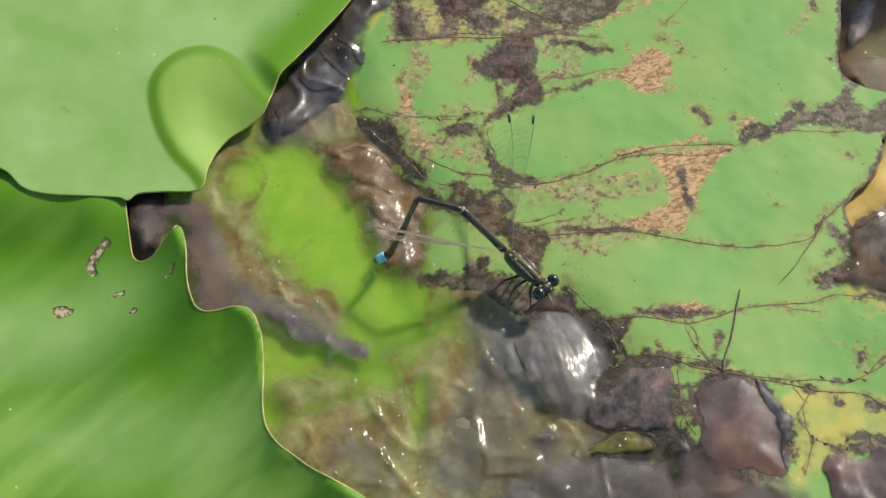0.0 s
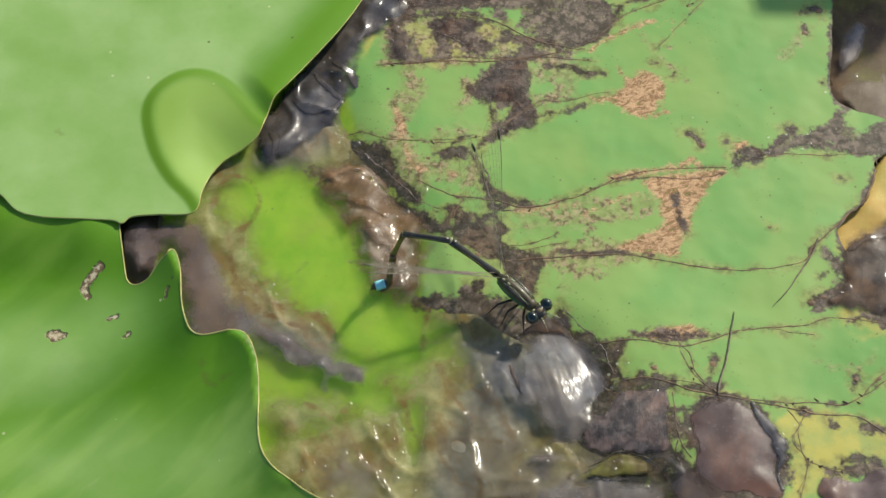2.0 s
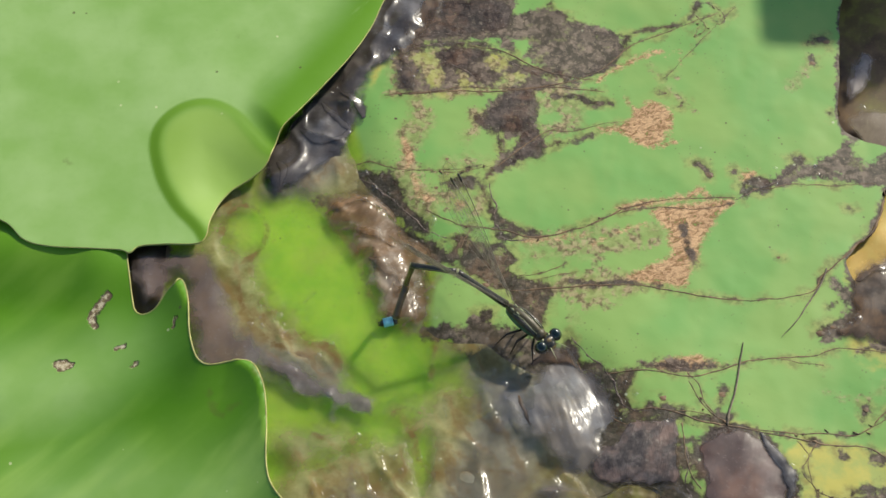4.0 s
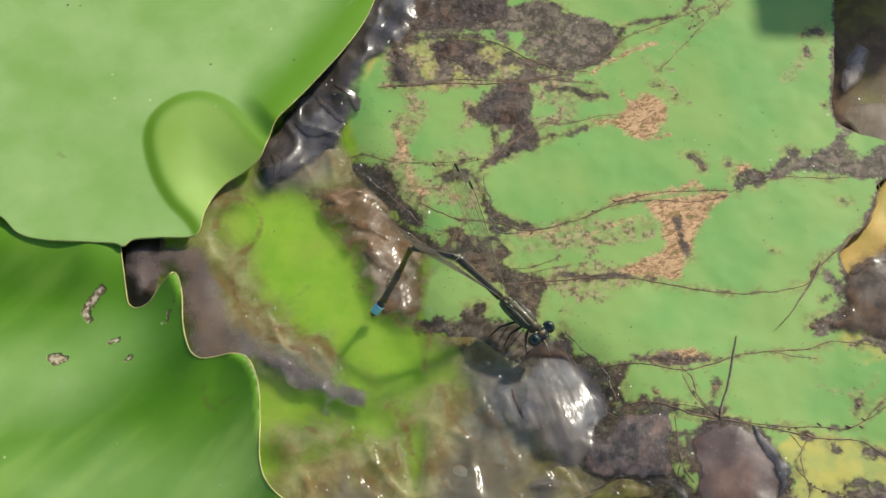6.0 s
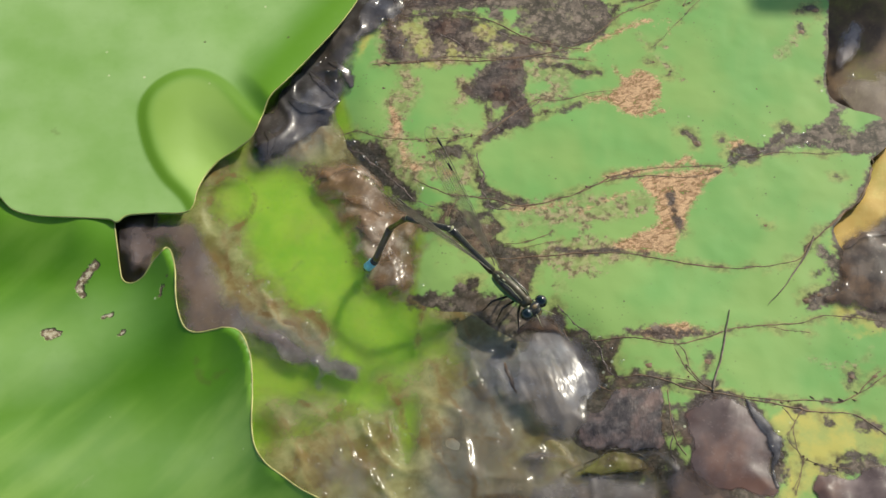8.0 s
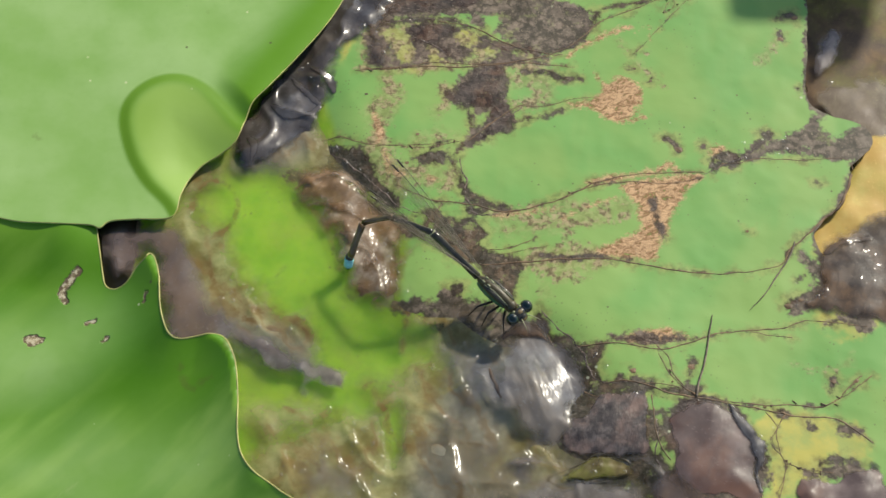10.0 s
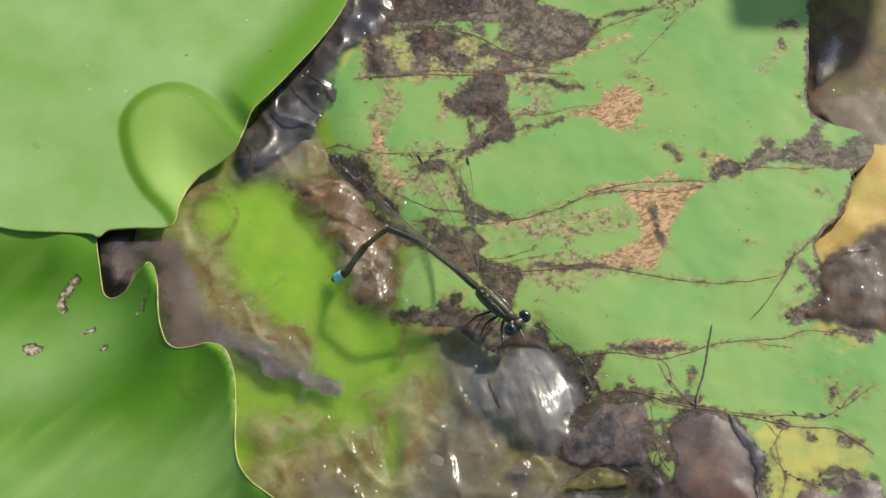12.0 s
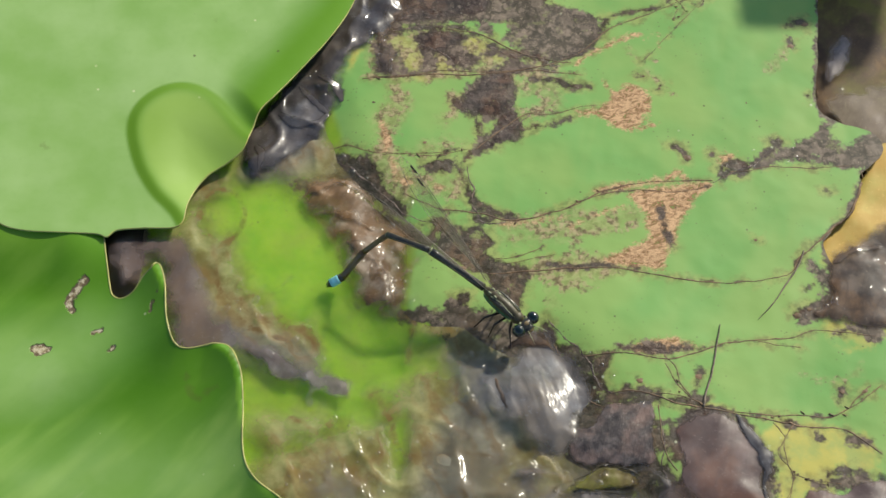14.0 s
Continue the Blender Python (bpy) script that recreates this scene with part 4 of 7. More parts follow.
    mottle = most(
        band(x, y, [(-4.9, 23.5, 0.66), (-3.5, 21.8, 1.19), (-4.8, 18.0, 1.46), (-5.1, 14.6, 1.19), (-4.8, 11.4, 1.46), (-3.1, 9.0, 1.72), (-0.3, 8.6, 1.46), (3.1, 8.2, 1.06)]),
        band(x, y, [(8.0, 3.8, 0.79), (11.0, 3.3, 1.06), (14.4, 3.3, 1.06), (17.1, 4.2, 0.79), (19.8, 4.2, 0.79)]),
        area(x, y, [(11.5, -3.3), (14.2, -1.6), (16.9, -1.0), (20.5, -1.6), (21.7, -2.6), (20.1, -3.8), (18.0, -5.0), (16.0, -5.4), (14.4, -4.4)]) + 0.4,
        band(x, y, [(9.6, 1.1, 0.99), (14.3, 1.9, 1.65), (19.7, 2.7, 2.12), (24.5, 4.3, 1.59)]) - 0.5,
        band(x, y, [(11.4, 23.5, 1.06), (15.2, 21.4, 1.06), (12.6, 19.3, 0.66)]),
        band(x, y, [(3.9, 21.4, 1.06), (3.5, 19.7, 0.79), (2.1, 18.0, 0.40)]),
        band(x, y, [(45.8, 30.4, 0.33), (45.2, 28.2, 0.40), (42.9, 25.3, 0.40)]) - 0.3,
        band(x, y, [(14.2, -4.9, 0.53), (13.9, -7.8, 0.40)]) - 0.2,
        band(x, y, [(-1.0, 13.0, 0.93), (1.1, 14.2, 0.79), (4.2, 14.7, 0.66)]) - 0.3,
        area(x, y, [(-6.8, 31.2), (-1.7, 31.7), (4.8, 31.7), (8.3, 29.0), (12.6, 27.7), (16.2, 26.0), (15.4, 24.0), (4.6, 24.4), (-6.0, 24.0), (-7.4, 25.4)]),
        band(x, y, [(29.0, 27.3, 0.66), (25.6, 29.1, 0.93), (30.7, 22.1, 0.79)]) - 1.0,
        band(x, y, [(42.1, -16.4, 1.32), (47.1, -17.1, 1.32), (50.1, -13.6, 1.32)]) - 1.6,
    )
    brown = most(
        band(x, y, [(38.3, 10.6, 0.53), (40.5, 11.8, 0.73), (42.3, 12.9, 0.99), (45.1, 12.9, 0.93), (48.5, 12.3, 0.93), (52.2, 12.3, 1.46)]),
        area(x, y, [(7.8, 37.2), (12.9, 37.7), (16.5, 35.9), (21.0, 34.5), (21.9, 32.3), (20.5, 29.5), (16.9, 27.7), (14.7, 28.2), (11.9, 29.1), (9.4, 30.4), (7.0, 32.6), (6.3, 34.9)]) + 0.3,
        area(x, y, [(-6.8, 31.2), (-1.7, 31.7), (4.8, 31.7), (8.3, 29.0), (12.6, 27.7), (16.2, 26.0), (15.4, 24.7), (4.6, 24.8), (-6.0, 24.3), (-7.1, 25.4)]) - 0.5,
        area(x, y, [(-6.2, 40.9), (-2.8, 40.0), (-0.2, 41.0), (8.6, 41.0), (8.5, 37.4), (7.0, 33.6), (1.2, 33.0), (-3.2, 32.6), (-6.1, 32.2), (-7.2, 33.5), (-6.8, 36.2)]),
        area(x, y, [(6.1, 24.8), (10.8, 24.8), (10.9, 20.5), (12.2, 17.2), (7.9, 13.4), (5.3, 13.0), (6.7, 18.4), (3.2, 19.5)]) - 0.4,
        band(x, y, [(22.0, -13.4, 0.53), (25.8, -13.3, 0.60), (29.7, -13.4, 0.46)]),
        band(x, y, [(44.6, -1.9, 0.33), (45.7, -3.4, 0.66), (47.5, -4.9, 1.59), (51.3, -4.9, 2.91)]),
        band(x, y, [(46.3, -11.4, 0.40), (48.7, -10.7, 0.79), (50.4, -11.4, 1.32)]),
        area(x, y, [(27.3, -22.8), (31.3, -20.6), (34.6, -21.8), (36.5, -24.8), (37.4, -28.1), (36.6, -32.6), (28.2, -35.3), (24.0, -35.3), (27.1, -29.4)]),
        band(x, y, [(-15.3, 9.7, 1.99), (-9.8, 8.1, 1.99), (-7.0, 1.9, 2.65), (-5.6, -4.9, 2.65)]) - 1.0,
        band(x, y, [(-3.0, -8.6, 0.66), (0.9, -8.6, 1.46), (4.1, -10.0, 2.25), (6.0, -13.6, 1.99)]),
        band(x, y, [(42.1, -30.0, 0.53), (47.5, -29.4, 1.32), (46.9, -33.9, 3.97)]),
        band(x, y, [(48.1, -24.8, 0.93), (46.4, -24.4, 0.40)]),
    )
    yellow = most(
        area(x, y, [(38.2, -23.1), (40.4, -22.8), (44.1, -23.4), (48.3, -26.4), (48.0, -28.6), (44.7, -28.5), (43.3, -29.5), (40.9, -29.8), (40.2, -30.2), (40.3, -32.4), (37.5, -32.4), (37.1, -30.8), (36.9, -29.4), (38.2, -28.7), (38.7, -27.1), (38.2, -25.8), (37.4, -24.8)]) + 0.6,
        band(x, y, [(47.4, -1.1, 0.40), (46.5, -2.6, 0.66)]) - 0.2,
        band(x, y, [(-4.6, 29.9, 1.32), (0.4, 27.2, 1.99), (6.9, 29.0, 1.99)]) + 0.4,
        band(x, y, [(30.9, -20.5, 0.40), (34.0, -21.3, 0.33), (37.1, -21.9, 0.20)]),
        band(x, y, [(46.1, -10.7, 1.32), (50.4, -11.4, 1.99)]) - 0.3,
        band(x, y, [(-13.7, 13.8, 0.79), (-15.4, 12.2, 0.53)]),
        band(x, y, [(-8.9, 29.4, 0.40), (-9.2, 27.2, 0.46), (-10.3, 25.4, 0.40)]),
       
    )
    brown = most(brown, area(x, y, [(47.2, 15.7), (49.2, 17.9), (56.0, 16.4), (55.0, 9.8), (51.7, 11.1), (47.7, 12.1), (42.2, 12.1), (42.5, 14.3)]) - 0.3, area(x, y, [(46.4, -3.4), (47.4, -1.1), (53.3, -1.1), (51.9, -10.7), (47.1, -7.8), (44.9, -9.4), (42.3, -10.1), (43.9, -7.8), (46.0, -6.3)]))
    brown = np.maximum(brown, area(x, y, [(2.7, -10.2), (4.8, -8.3), (7.7, -8.9), (10.2, -10.7), (14.1, -11.6), (11.7, -15.0), (6.0, -14.6), (3.3, -12.5)]) + 0.3)
    brown = np.maximum(brown, (0.35 - within(x, y, OLD_EDGE)) * 1.5)
    # small islands of living tissue stay free of rot
    rot, brown = np.minimum(rot, 0.1 - alive), np.minimum(brown, 0.1 - alive)
    return {"rot": rot, "tan": tan, "mottle": mottle, "brown": brown, "yellow": yellow, "sunk": sunken(x, y)}


old_pad = sheet("lily_pad", OLD_EDGE, 0.3, old_height, lambda x, y: 0.25 + 3.1 * ease(-1, 4, sunken(x, y)), OLD, old_fields)
tagged(old_pad, "decaying pale green lily pad with brown rot, partly sunken", "lily pad", "lily pads")


def lying(points, lift, wobble=0.15, seed=0, step=10):
    """A line of (x, y, radius) laid on the old leaf; gives places and radii."""
    line = curve(points, False, step)
    flat = rough(line[:, :2], wobble, 1.6, seed)
    z = old_height(flat[:, 0], flat[:, 1])
    radii = line[:, 2] * (1 + 0.35 * grain(flat[:, 0], flat[:, 1], 0.9, seed + 9))
    return np.c_[flat, z + lift], radii


for i, v in enumerate(VEINS):
    places, radii = lying(v, 0.0, 0.2, i, 14)
    radii = radii * (0.62 + 0.4 * grain(places[:, 0], places[:, 1], 0.5, i + 33))
    places[:, 2] -= 0.55 * radii
    tube("vein", places, np.maximum(0.03, radii), VEIN, old_pad, 6)

# thick wet folds of rotten skin
FOLDS = [
    [(-6.8, 31.3, 0.20), (-3.2, 32.1, 0.40), (0.4, 32.4, 0.33), (4.1, 32.4, 0.26), (6.2, 31.3, 0.33), (8.0, 29.5, 0.40), (10.4, 28.3, 0.46), (12.9, 27.9, 0.53), (14.7, 27.2, 0.40), (16.2, 26.3, 0.33), (18.3, 27.8, 0.26), (20.9, 29.5, 0.20)],
    [(-1.0, 29.5, 0.20), (1.1, 28.8, 0.40), (3.1, 27.3, 0.33), (4.1, 26.7, 0.20), (6.1, 27.6, 0.20), (8.4, 28.2, 0.20)],
    [(-6.7, 24.6, 0.26), (-3.9, 24.6, 0.20), (-1.0, 24.9, 0.20), (1.1, 25.5, 0.20), (4.7, 25.2, 0.13), (8.2, 25.3, 0.13)],
    [(-4.7, 37.2, 0.26), (-3.5, 34.9, 0.40), (-1.7, 34.4, 0.26), (1.2, 33.7, 0.33), (4.1, 34.0, 0.20)],
    [(20.9, 29.5, 0.20), (22.1, 31.8, 0.26), (23.1, 34.0, 0.26), (25.2, 34.9, 0.20), (29.7, 35.7, 0.20), (31.7, 37.4, 0.20), (32.9, 40.2, 0.20)],
    [(-6.8, 29.9, 0.26), (-6.0, 28.1, 0.40), (-4.2, 27.7, 0.26), (-4.9, 25.9, 0.20)],
    [(13.6, -9.5, 0.27), (16.4, -12.3, 0.47), (18.5, -15.2, 0.53), (20.2, -18.7, 0.40), (23.0, -18.8, 0.27), (25.8, -20.2, 0.13)],
    [(34.1, 8.9, 0.20), (37.3, 10.7, 0.53), (40.1, 11.8, 0.47), (42.4, 13.7, 0.40), (45.2, 14.2, 0.27), (48.9, 15.9, 0.13)],
    [(21.5, -13.2, 0.13), (25.3, -13.3, 0.33), (28.5, -13.8, 0.27), (33.0, -12.8, 0.13)],
    [(-13.4, 13.7, 0.27), (-9.9, 11.8, 0.47), (-6.4, 8.9, 0.53), (-4.3, 6.5, 0.40), (-0.9, 3.8, 0.33), (3.1, 2.6, 0.20)],
    [(4.9, 12.2, 0.20), (5.2, 8.9, 0.40), (6.4, 3.8, 0.47), (10.5, 3.7, 0.20)],
    [(6.3, 13.7, 0.20), (8.4, 15.9, 0.40), (11.6, 18.0, 0.40), (13.4, 19.5, 0.20)],
    [(25.4, -20.4, 0.27), (25.8, -24.1, 0.33), (25.5, -28.1, 0.40), (27.0, -31.3, 0.40)],
    [(34.7, -22.0, 0.20), (35.9, -24.8, 0.40), (37.6, -28.1, 0.33), (37.3, -31.3, 0.27)],
]
for i, v in enumerate(FOLDS):
    places, radii = lying(v, -0.02, 0.45, 40 + i, 16)
    radii = np.maximum(0.05, radii * (0.62 + 0.45 * grain(places[:, 0], places[:, 1], 0.6, 80 + i)))
    radii = radii * 0.75
    places[:, 2] -= radii * 0.8
    tube("fold", places, radii, WETROT, old_pad, 10)

# ragged crumbs of rot standing up along the veins
rnd = random.Random(4)
crumbs = []
for i, v in enumerate(VEINS[:12]):
    places, radii = lying(v, 0.05, 0.18, i, 6)
    for k in range(0, len(places), 2):
        if rnd.random() < 0.22:
            p = places[k] + (rnd.uniform(-0.5, 0.5), rnd.uniform(-0.4, 0.4), 0.02)
            p[2] = old_height(np.array([p[0]]), np.array([p[1]]))[0] + 0.05
            turn = Euler((rnd.uniform(-0.4, 0.4), rnd.uniform(-0.4, 0.4), rnd.uniform(0, 6.3))).to_matrix()
            crumbs.append(egg_data(p, (rnd.uniform(0.1, 0.4), rnd.uniform(0.06, 0.14), 0.05), turn, 4, 6))
verts, faces = merged(crumbs)
crumb = new("rot_debris", mesh_of("rot_debris", verts, faces, VEIN))
crumb.parent = old_pad
tagged(crumb, kind="stuff")

for i, (pts, label) in enumerate([
    ([(33.4, -10.3, 0.13), (32.7, -13.2, 0.23), (31.9, -16.4, 0.27), (31.0, -18.8, 0.30), (30.6, -20.6, 0.27)], "thin dark straight twig lying on the decaying pad"),
    ([(44.2, -0.7, 0.17), (43.1, -3.0, 0.21), (41.5, -5.2, 0.20), (40.0, -7.4, 0.17), (37.9, -9.6, 0.08)], "thin grey-brown twig lying on the decaying pad"),
]):
    places, radii = lying(pts, 0.12, 0.06, 70 + i)
    twig = tube("twig", places, radii * 0.45, STICK, None, 7)
    tagged(twig, label, "twig", "twigs")

# ---------- murky water over the sunken half ----------
def water_height(x, y, inset):
    lumpy = ease(-0.5, 3, murk_field(x, y))
    folds = np.maximum(0, 1 - 3.2 * np.abs(grain(x + 0.4 * y, y * 0.6, 5.0, 24, 2))) ** 1.5
    return 0.05 * grain(x, y, 9, 21) + lumpy * (0.3 * grain(x, y, 4.5, 22, 3) + 0.3 * folds) - 0.05


def murk_field(x, y):
    thick = most(
        area(x, y, [(-0.7, -13.5), (0.6, -11.2), (-1.2, -9.4), (0.9, -8.1), (4.2, -8.5), (8.1, -9.9), (7.9, -17.4), (2.8, -19.1), (-0.1, -17.7), (1.2, -15.4)]) - 0.9,
        area(x, y, [(-20.8, -20.4), (-15.9, -19.0), (-9.6, -20.4), (-5.8, -21.1), (-14.4, -26.5), (-19.4, -25.8)]) - 1.6,
        area(x, y, [(-30.5, 2.4), (-28.3, 9.5), (-25.1, 12.7), (-21.6, 11.9), (-23.5, 9.5), (-26.2, 7.9), (-25.8, 3.2), (-23.1, 1.6), (-21.5, -2.9), (-18.7, -6.7), (-14.6, -9.6), (-11.9, -13.2), (-14.4, -16.0), (-21.6, -12.5), (-28.4, -7.4), (-32.2, -0.7)]) - 0.2,
        area(x, y, [(-22.4, 12.7), (-21.2, 16.9), (-15.7, 18.6), (-10.0, 14.4), (-11.3, 10.3), (-18.1, 9.9)]),
        area(x, y, [(-19.3, -27.1), (-14.4, -24.5), (-9.5, -22.4), (-5.8, -21.1), (-3.9, -19.0), (-1.4, -16.2), (2.5, -14.8), (7.0, -13.3), (10.8, -16.2), (15.4, -27.1), (16.2, -36.1), (-14.0, -36.2), (-16.6, -31.7)]),
        band(x, y, [(-5.8, -19.0, 0.66), (-4.2, -22.4, 0.93), (-2.9, -26.5, 0.93)]),
        band(x, y, [(-23.8, -7.4, 1.19), (-21.3, -6.7, 1.46), (-19.9, -7.4, 0.93)]) - 0.3,
        band(x, y, [(-3.0, -5.9, 0.66), (-1.3, -8.8, 0.93), (-1.7, -13.2, 0.53)]) - 0.6,
        band(x, y, [(0.3, -9.6, 1.32), (4.1, -11.0, 1.99), (7.3, -13.9, 1.99)]),
        band(x, y, [(-25.6, -0.7, 1.99), (-23.6, -1.4, 1.32)]) - 0.8,
    )
    # clear windows onto the leaf below
    clear = area(x, y, [(-3.6, -20.4), (-1.7, -20.4), (-1.9, -27.1), (-3.5, -29.1), (-4.8, -23.1)]) - 0.2
    return np.minimum(thick, 0.6 - 2.0 * clear)


def seam_field(x, y):
    """Where slime skins meet or curl: signed distance to thin brown lines."""
    return most(
        band(x, y, [(-5.8, -18.3, 0.20), (-4.2, -21.7, 0.26), (-3.5, -24.4, 0.26), (-1.9, -25.9, 0.26), (0.5, -25.9, 0.26), (3.6, -25.6, 0.26), (6.1, -25.9, 0.33), (8.0, -26.8, 0.20)]),
        band(x, y, [(-1.7, -22.4, 0.20), (0.5, -23.4, 0.26), (2.4, -24.8, 0.26), (3.5, -25.6, 0.20)]),
        band(x, y, [(3.9, -26.4, 0.20), (3.6, -29.1, 0.33), (4.1, -31.7, 0.40), (3.4, -34.2, 0.40)]),
        band(x, y, [(3.6, -33.0, 0.26), (6.6, -32.6, 0.46), (9.7, -33.0, 0.60), (12.7, -33.3, 0.53), (15.1, -33.0, 0.26)]),
        band(x, y, [(12.3, -26.8, 0.20), (12.9, -28.1, 0.40), (15.3, -28.7, 0.40)]),
        band(x, y, [(-6.4, -19.0, 0.20), (-5.5, -18.2, 0.26), (-3.6, -18.6, 0.20)]),
        band(x, y, [(-11.9, -26.8, 0.20), (-11.0, -29.1, 0.26), (-9.3, -29.8, 0.20)]),
        band(x, y, [(-22.0, -6.3, 0.20), (-19.2, -8.9, 0.53), (-15.9, -9.6, 0.66), (-13.0, -11.4, 0.53), (-12.6, -13.2, 0.26)]),
        band(x, y, [(-25.1, -2.9, 0.26), (-22.5, -8.1, 0.33), (-19.8, -10.3, 0.33), (-16.5, -12.1, 0.26), (-13.5, -13.9, 0.20)]),
        band(x, y, [(-3.0, -5.9, 0.26), (-1.7, -8.8, 0.33), (-2.0, -11.7, 0.26), (-2.3, -14.6, 0.20)]),
        band(x, y, [(-5.6, -8.1, 0.20), (-3.0, -8.8, 0.26), (0.3, -8.5, 0.33)]),
        band(x, y, [(-27.3, 4.7, 0.33), (-26.2, 7.9, 0.33), (-23.5, 8.3, 0.26), (-21.8, 5.5, 0.20), (-22.5, 2.4, 0.20), (-24.4, 0.8, 0.20)]),
        band(x, y, [(-15.3, 8.7, 0.40), (-14.2, 5.9, 0.40), (-11.8, 3.2, 0.40), (-10.3, -0.7, 0.33), (-8.9, -4.4, 0.26)]),
        band(x, y, [(-18.0, -5.9, 0.07), (-16.5, -4.1, 0.13), (-15.9, -3.3, 0.07)]),
        band(x, y, [(-15.5, -21.1, 0.07), (-13.5, -22.2, 0.13), (-12.3, -23.2, 0.07)]),
    )


def water_fields(x, y):
    grey = most(band(x, y, [(-29.5, -8.9, 3.33), (-23.5, -11.8, 2.67), (-14.3, -15.4, 2.67)]), band(x, y, [(-17.0, 15.3, 4.00), (-19.5, 11.2, 2.67)]), band(x, y, [(4.3, -15.7, 1.5), (7.3, -18.9, 4.50), (1.0, -32.2, 3.00)]))
    return {"murk": murk_field(x, y), "grey": grey, "seam": seam_field(x, y)}


POND = curve([(-10.5, 35.6), (-5.8, 11.2), (1.5, 1.6), (2.5, -4.0), (12.5, -5.5), (20.5, -10.0), (23.5, -20.3), (20.8, -25.7), (29.2, -29.6), (30.5, -40.9), (-10.9, -40.9), (-20.5, -29.6), (-22.4, -18.9), (-24.9, -14.3), (-29.7, -14.0), (-32.7, -6.7), (-35.5, -7.8), (-38.9, -3.0), (-40.0, 4.0), (-34.1, 21.3), (-22.0, 31.9)], True, 6)
pond = sheet("water", POND, 0.3, water_height, 0.05, WATER, water_fields, None, True)
tagged(pond, "murky shallow water with a brown algae skin", "water", kind="structure")

# open water all round, below the leaves
open_water = slab("open_water", 6000, -4.6, 0.5, plain("pond_water", (0.035, 0.03, 0.018), 0.08, 0.3, 20.0, 0.3))
tagged(open_water, "dark brown pond water between the leaves", "water", kind="structure")

# ---------- fresh pads ----------
DROP = curve([(-29.4, 2.0), (-30.5, 3.8), (-32.8, 6.3), (-34.7, 9.4), (-35.9, 12.6), (-36.5, 15.6), (-36.2, 18.1), (-35.0, 20.2), (-33.0, 21.8), (-30.6, 22.5), (-28.1, 22.1), (-25.6, 20.5), (-23.4, 17.9)] + [(-21.3, 15.5), (-17.5, 13.7), (-15.8, 7.3), (-22.1, -0.5), (-28.7, 0.7)], True, 8)
PAD_A = curve([(-75.2, 41.1), (-64.7, 14.5), (-57.4, 7.2), (-52.3, 4.7), (-50.0, 2.5), (-47.3, 1.6), (-42.6, 1.3), (-38.6, 1.1), (-37.4, 0.7)] + [(-36.3, 1.6), (-33.3, 1.9), (-29.8, 2.0)] + [(-28.7, 2.8)] + [(-28.4, 5.1), (-27.6, 7.8), (-26.2, 10.0), (-24.1, 11.4), (-22.2, 13.0), (-21.3, 15.5)] + [(-20.3, 17.8)] + [(-18.5, 20.1), (-15.7, 23.8), (-12.3, 28.6), (-10.0, 32.7), (-8.7, 36.3), (-6.9, 42.0), (-6.3, 53.7), (-17.4, 67.2), (-53.2, 67.2)], True, 8)
PAD_B = curve([(-72.4, 8.4), (-56.1, 8.4), (-40.8, 6.0), (-38.3, 2.3), (-37.5, -1.0)] + [(-36.8, -4.7), (-36.3, -6.2), (-35.2, -6.8)] + [(-33.8, -6.3), (-32.6, -4.8)] + [(-31.6, -4.1), (-31.1, -3.5), (-30.5, -4.1)] + [(-29.8, -6.6), (-29.4, -10.1), (-28.8, -12.5), (-28.1, -13.9), (-26.9, -14.4), (-24.8, -14.1), (-22.9, -13.9), (-21.9, -14.4), (-21.1, -15.9), (-20.5, -18.0), (-20.1, -21.9), (-19.9, -25.9), (-19.4, -28.3), (-18.2, -30.2)] + [(-16.4, -31.6), (-14.0, -33.3), (-9.0, -36.0), (-4.9, -40.1), (-8.2, -47.2)] + [(-61.6, -46.5)], True, 8)


TIP = [(-35.5, -5.9), (-31.4, -5.9)][0]
LOBE = [(-34.6, 18.6), (-33.5, 17.8)][0]


def pad_a_roll(x, y):
    return band(x, y, [(-19.5, 15.8, 0.53), (-19.7, 19.6, 1.07), (-15.8, 25.6, 1.07), (-10.4, 33.6, 1.07), (-7.6, 41.1, 0.93)])


def pad_a_height(x, y, inset):
    d = within(x, y, DROP)
    z = 2.5 + 0.3 * grain(x, y, 30, 31, 2) + 0.05 * grain(x, y, 6, 32, 2)
    z = z + 1.1 * ease(-5.5, 1.0, pad_a_roll(x, y)) * (1 - ease(-2.5, 0.3, d))
    fall = (x - LOBE[0]) * 0.75 - (y - LOBE[1]) * 0.66
    z = z + 0.3 * ease(-0.2, 1.6, d) - 1.5 * ease(0.3, 7.0, d) * ease(1, 14, fall)
    return z


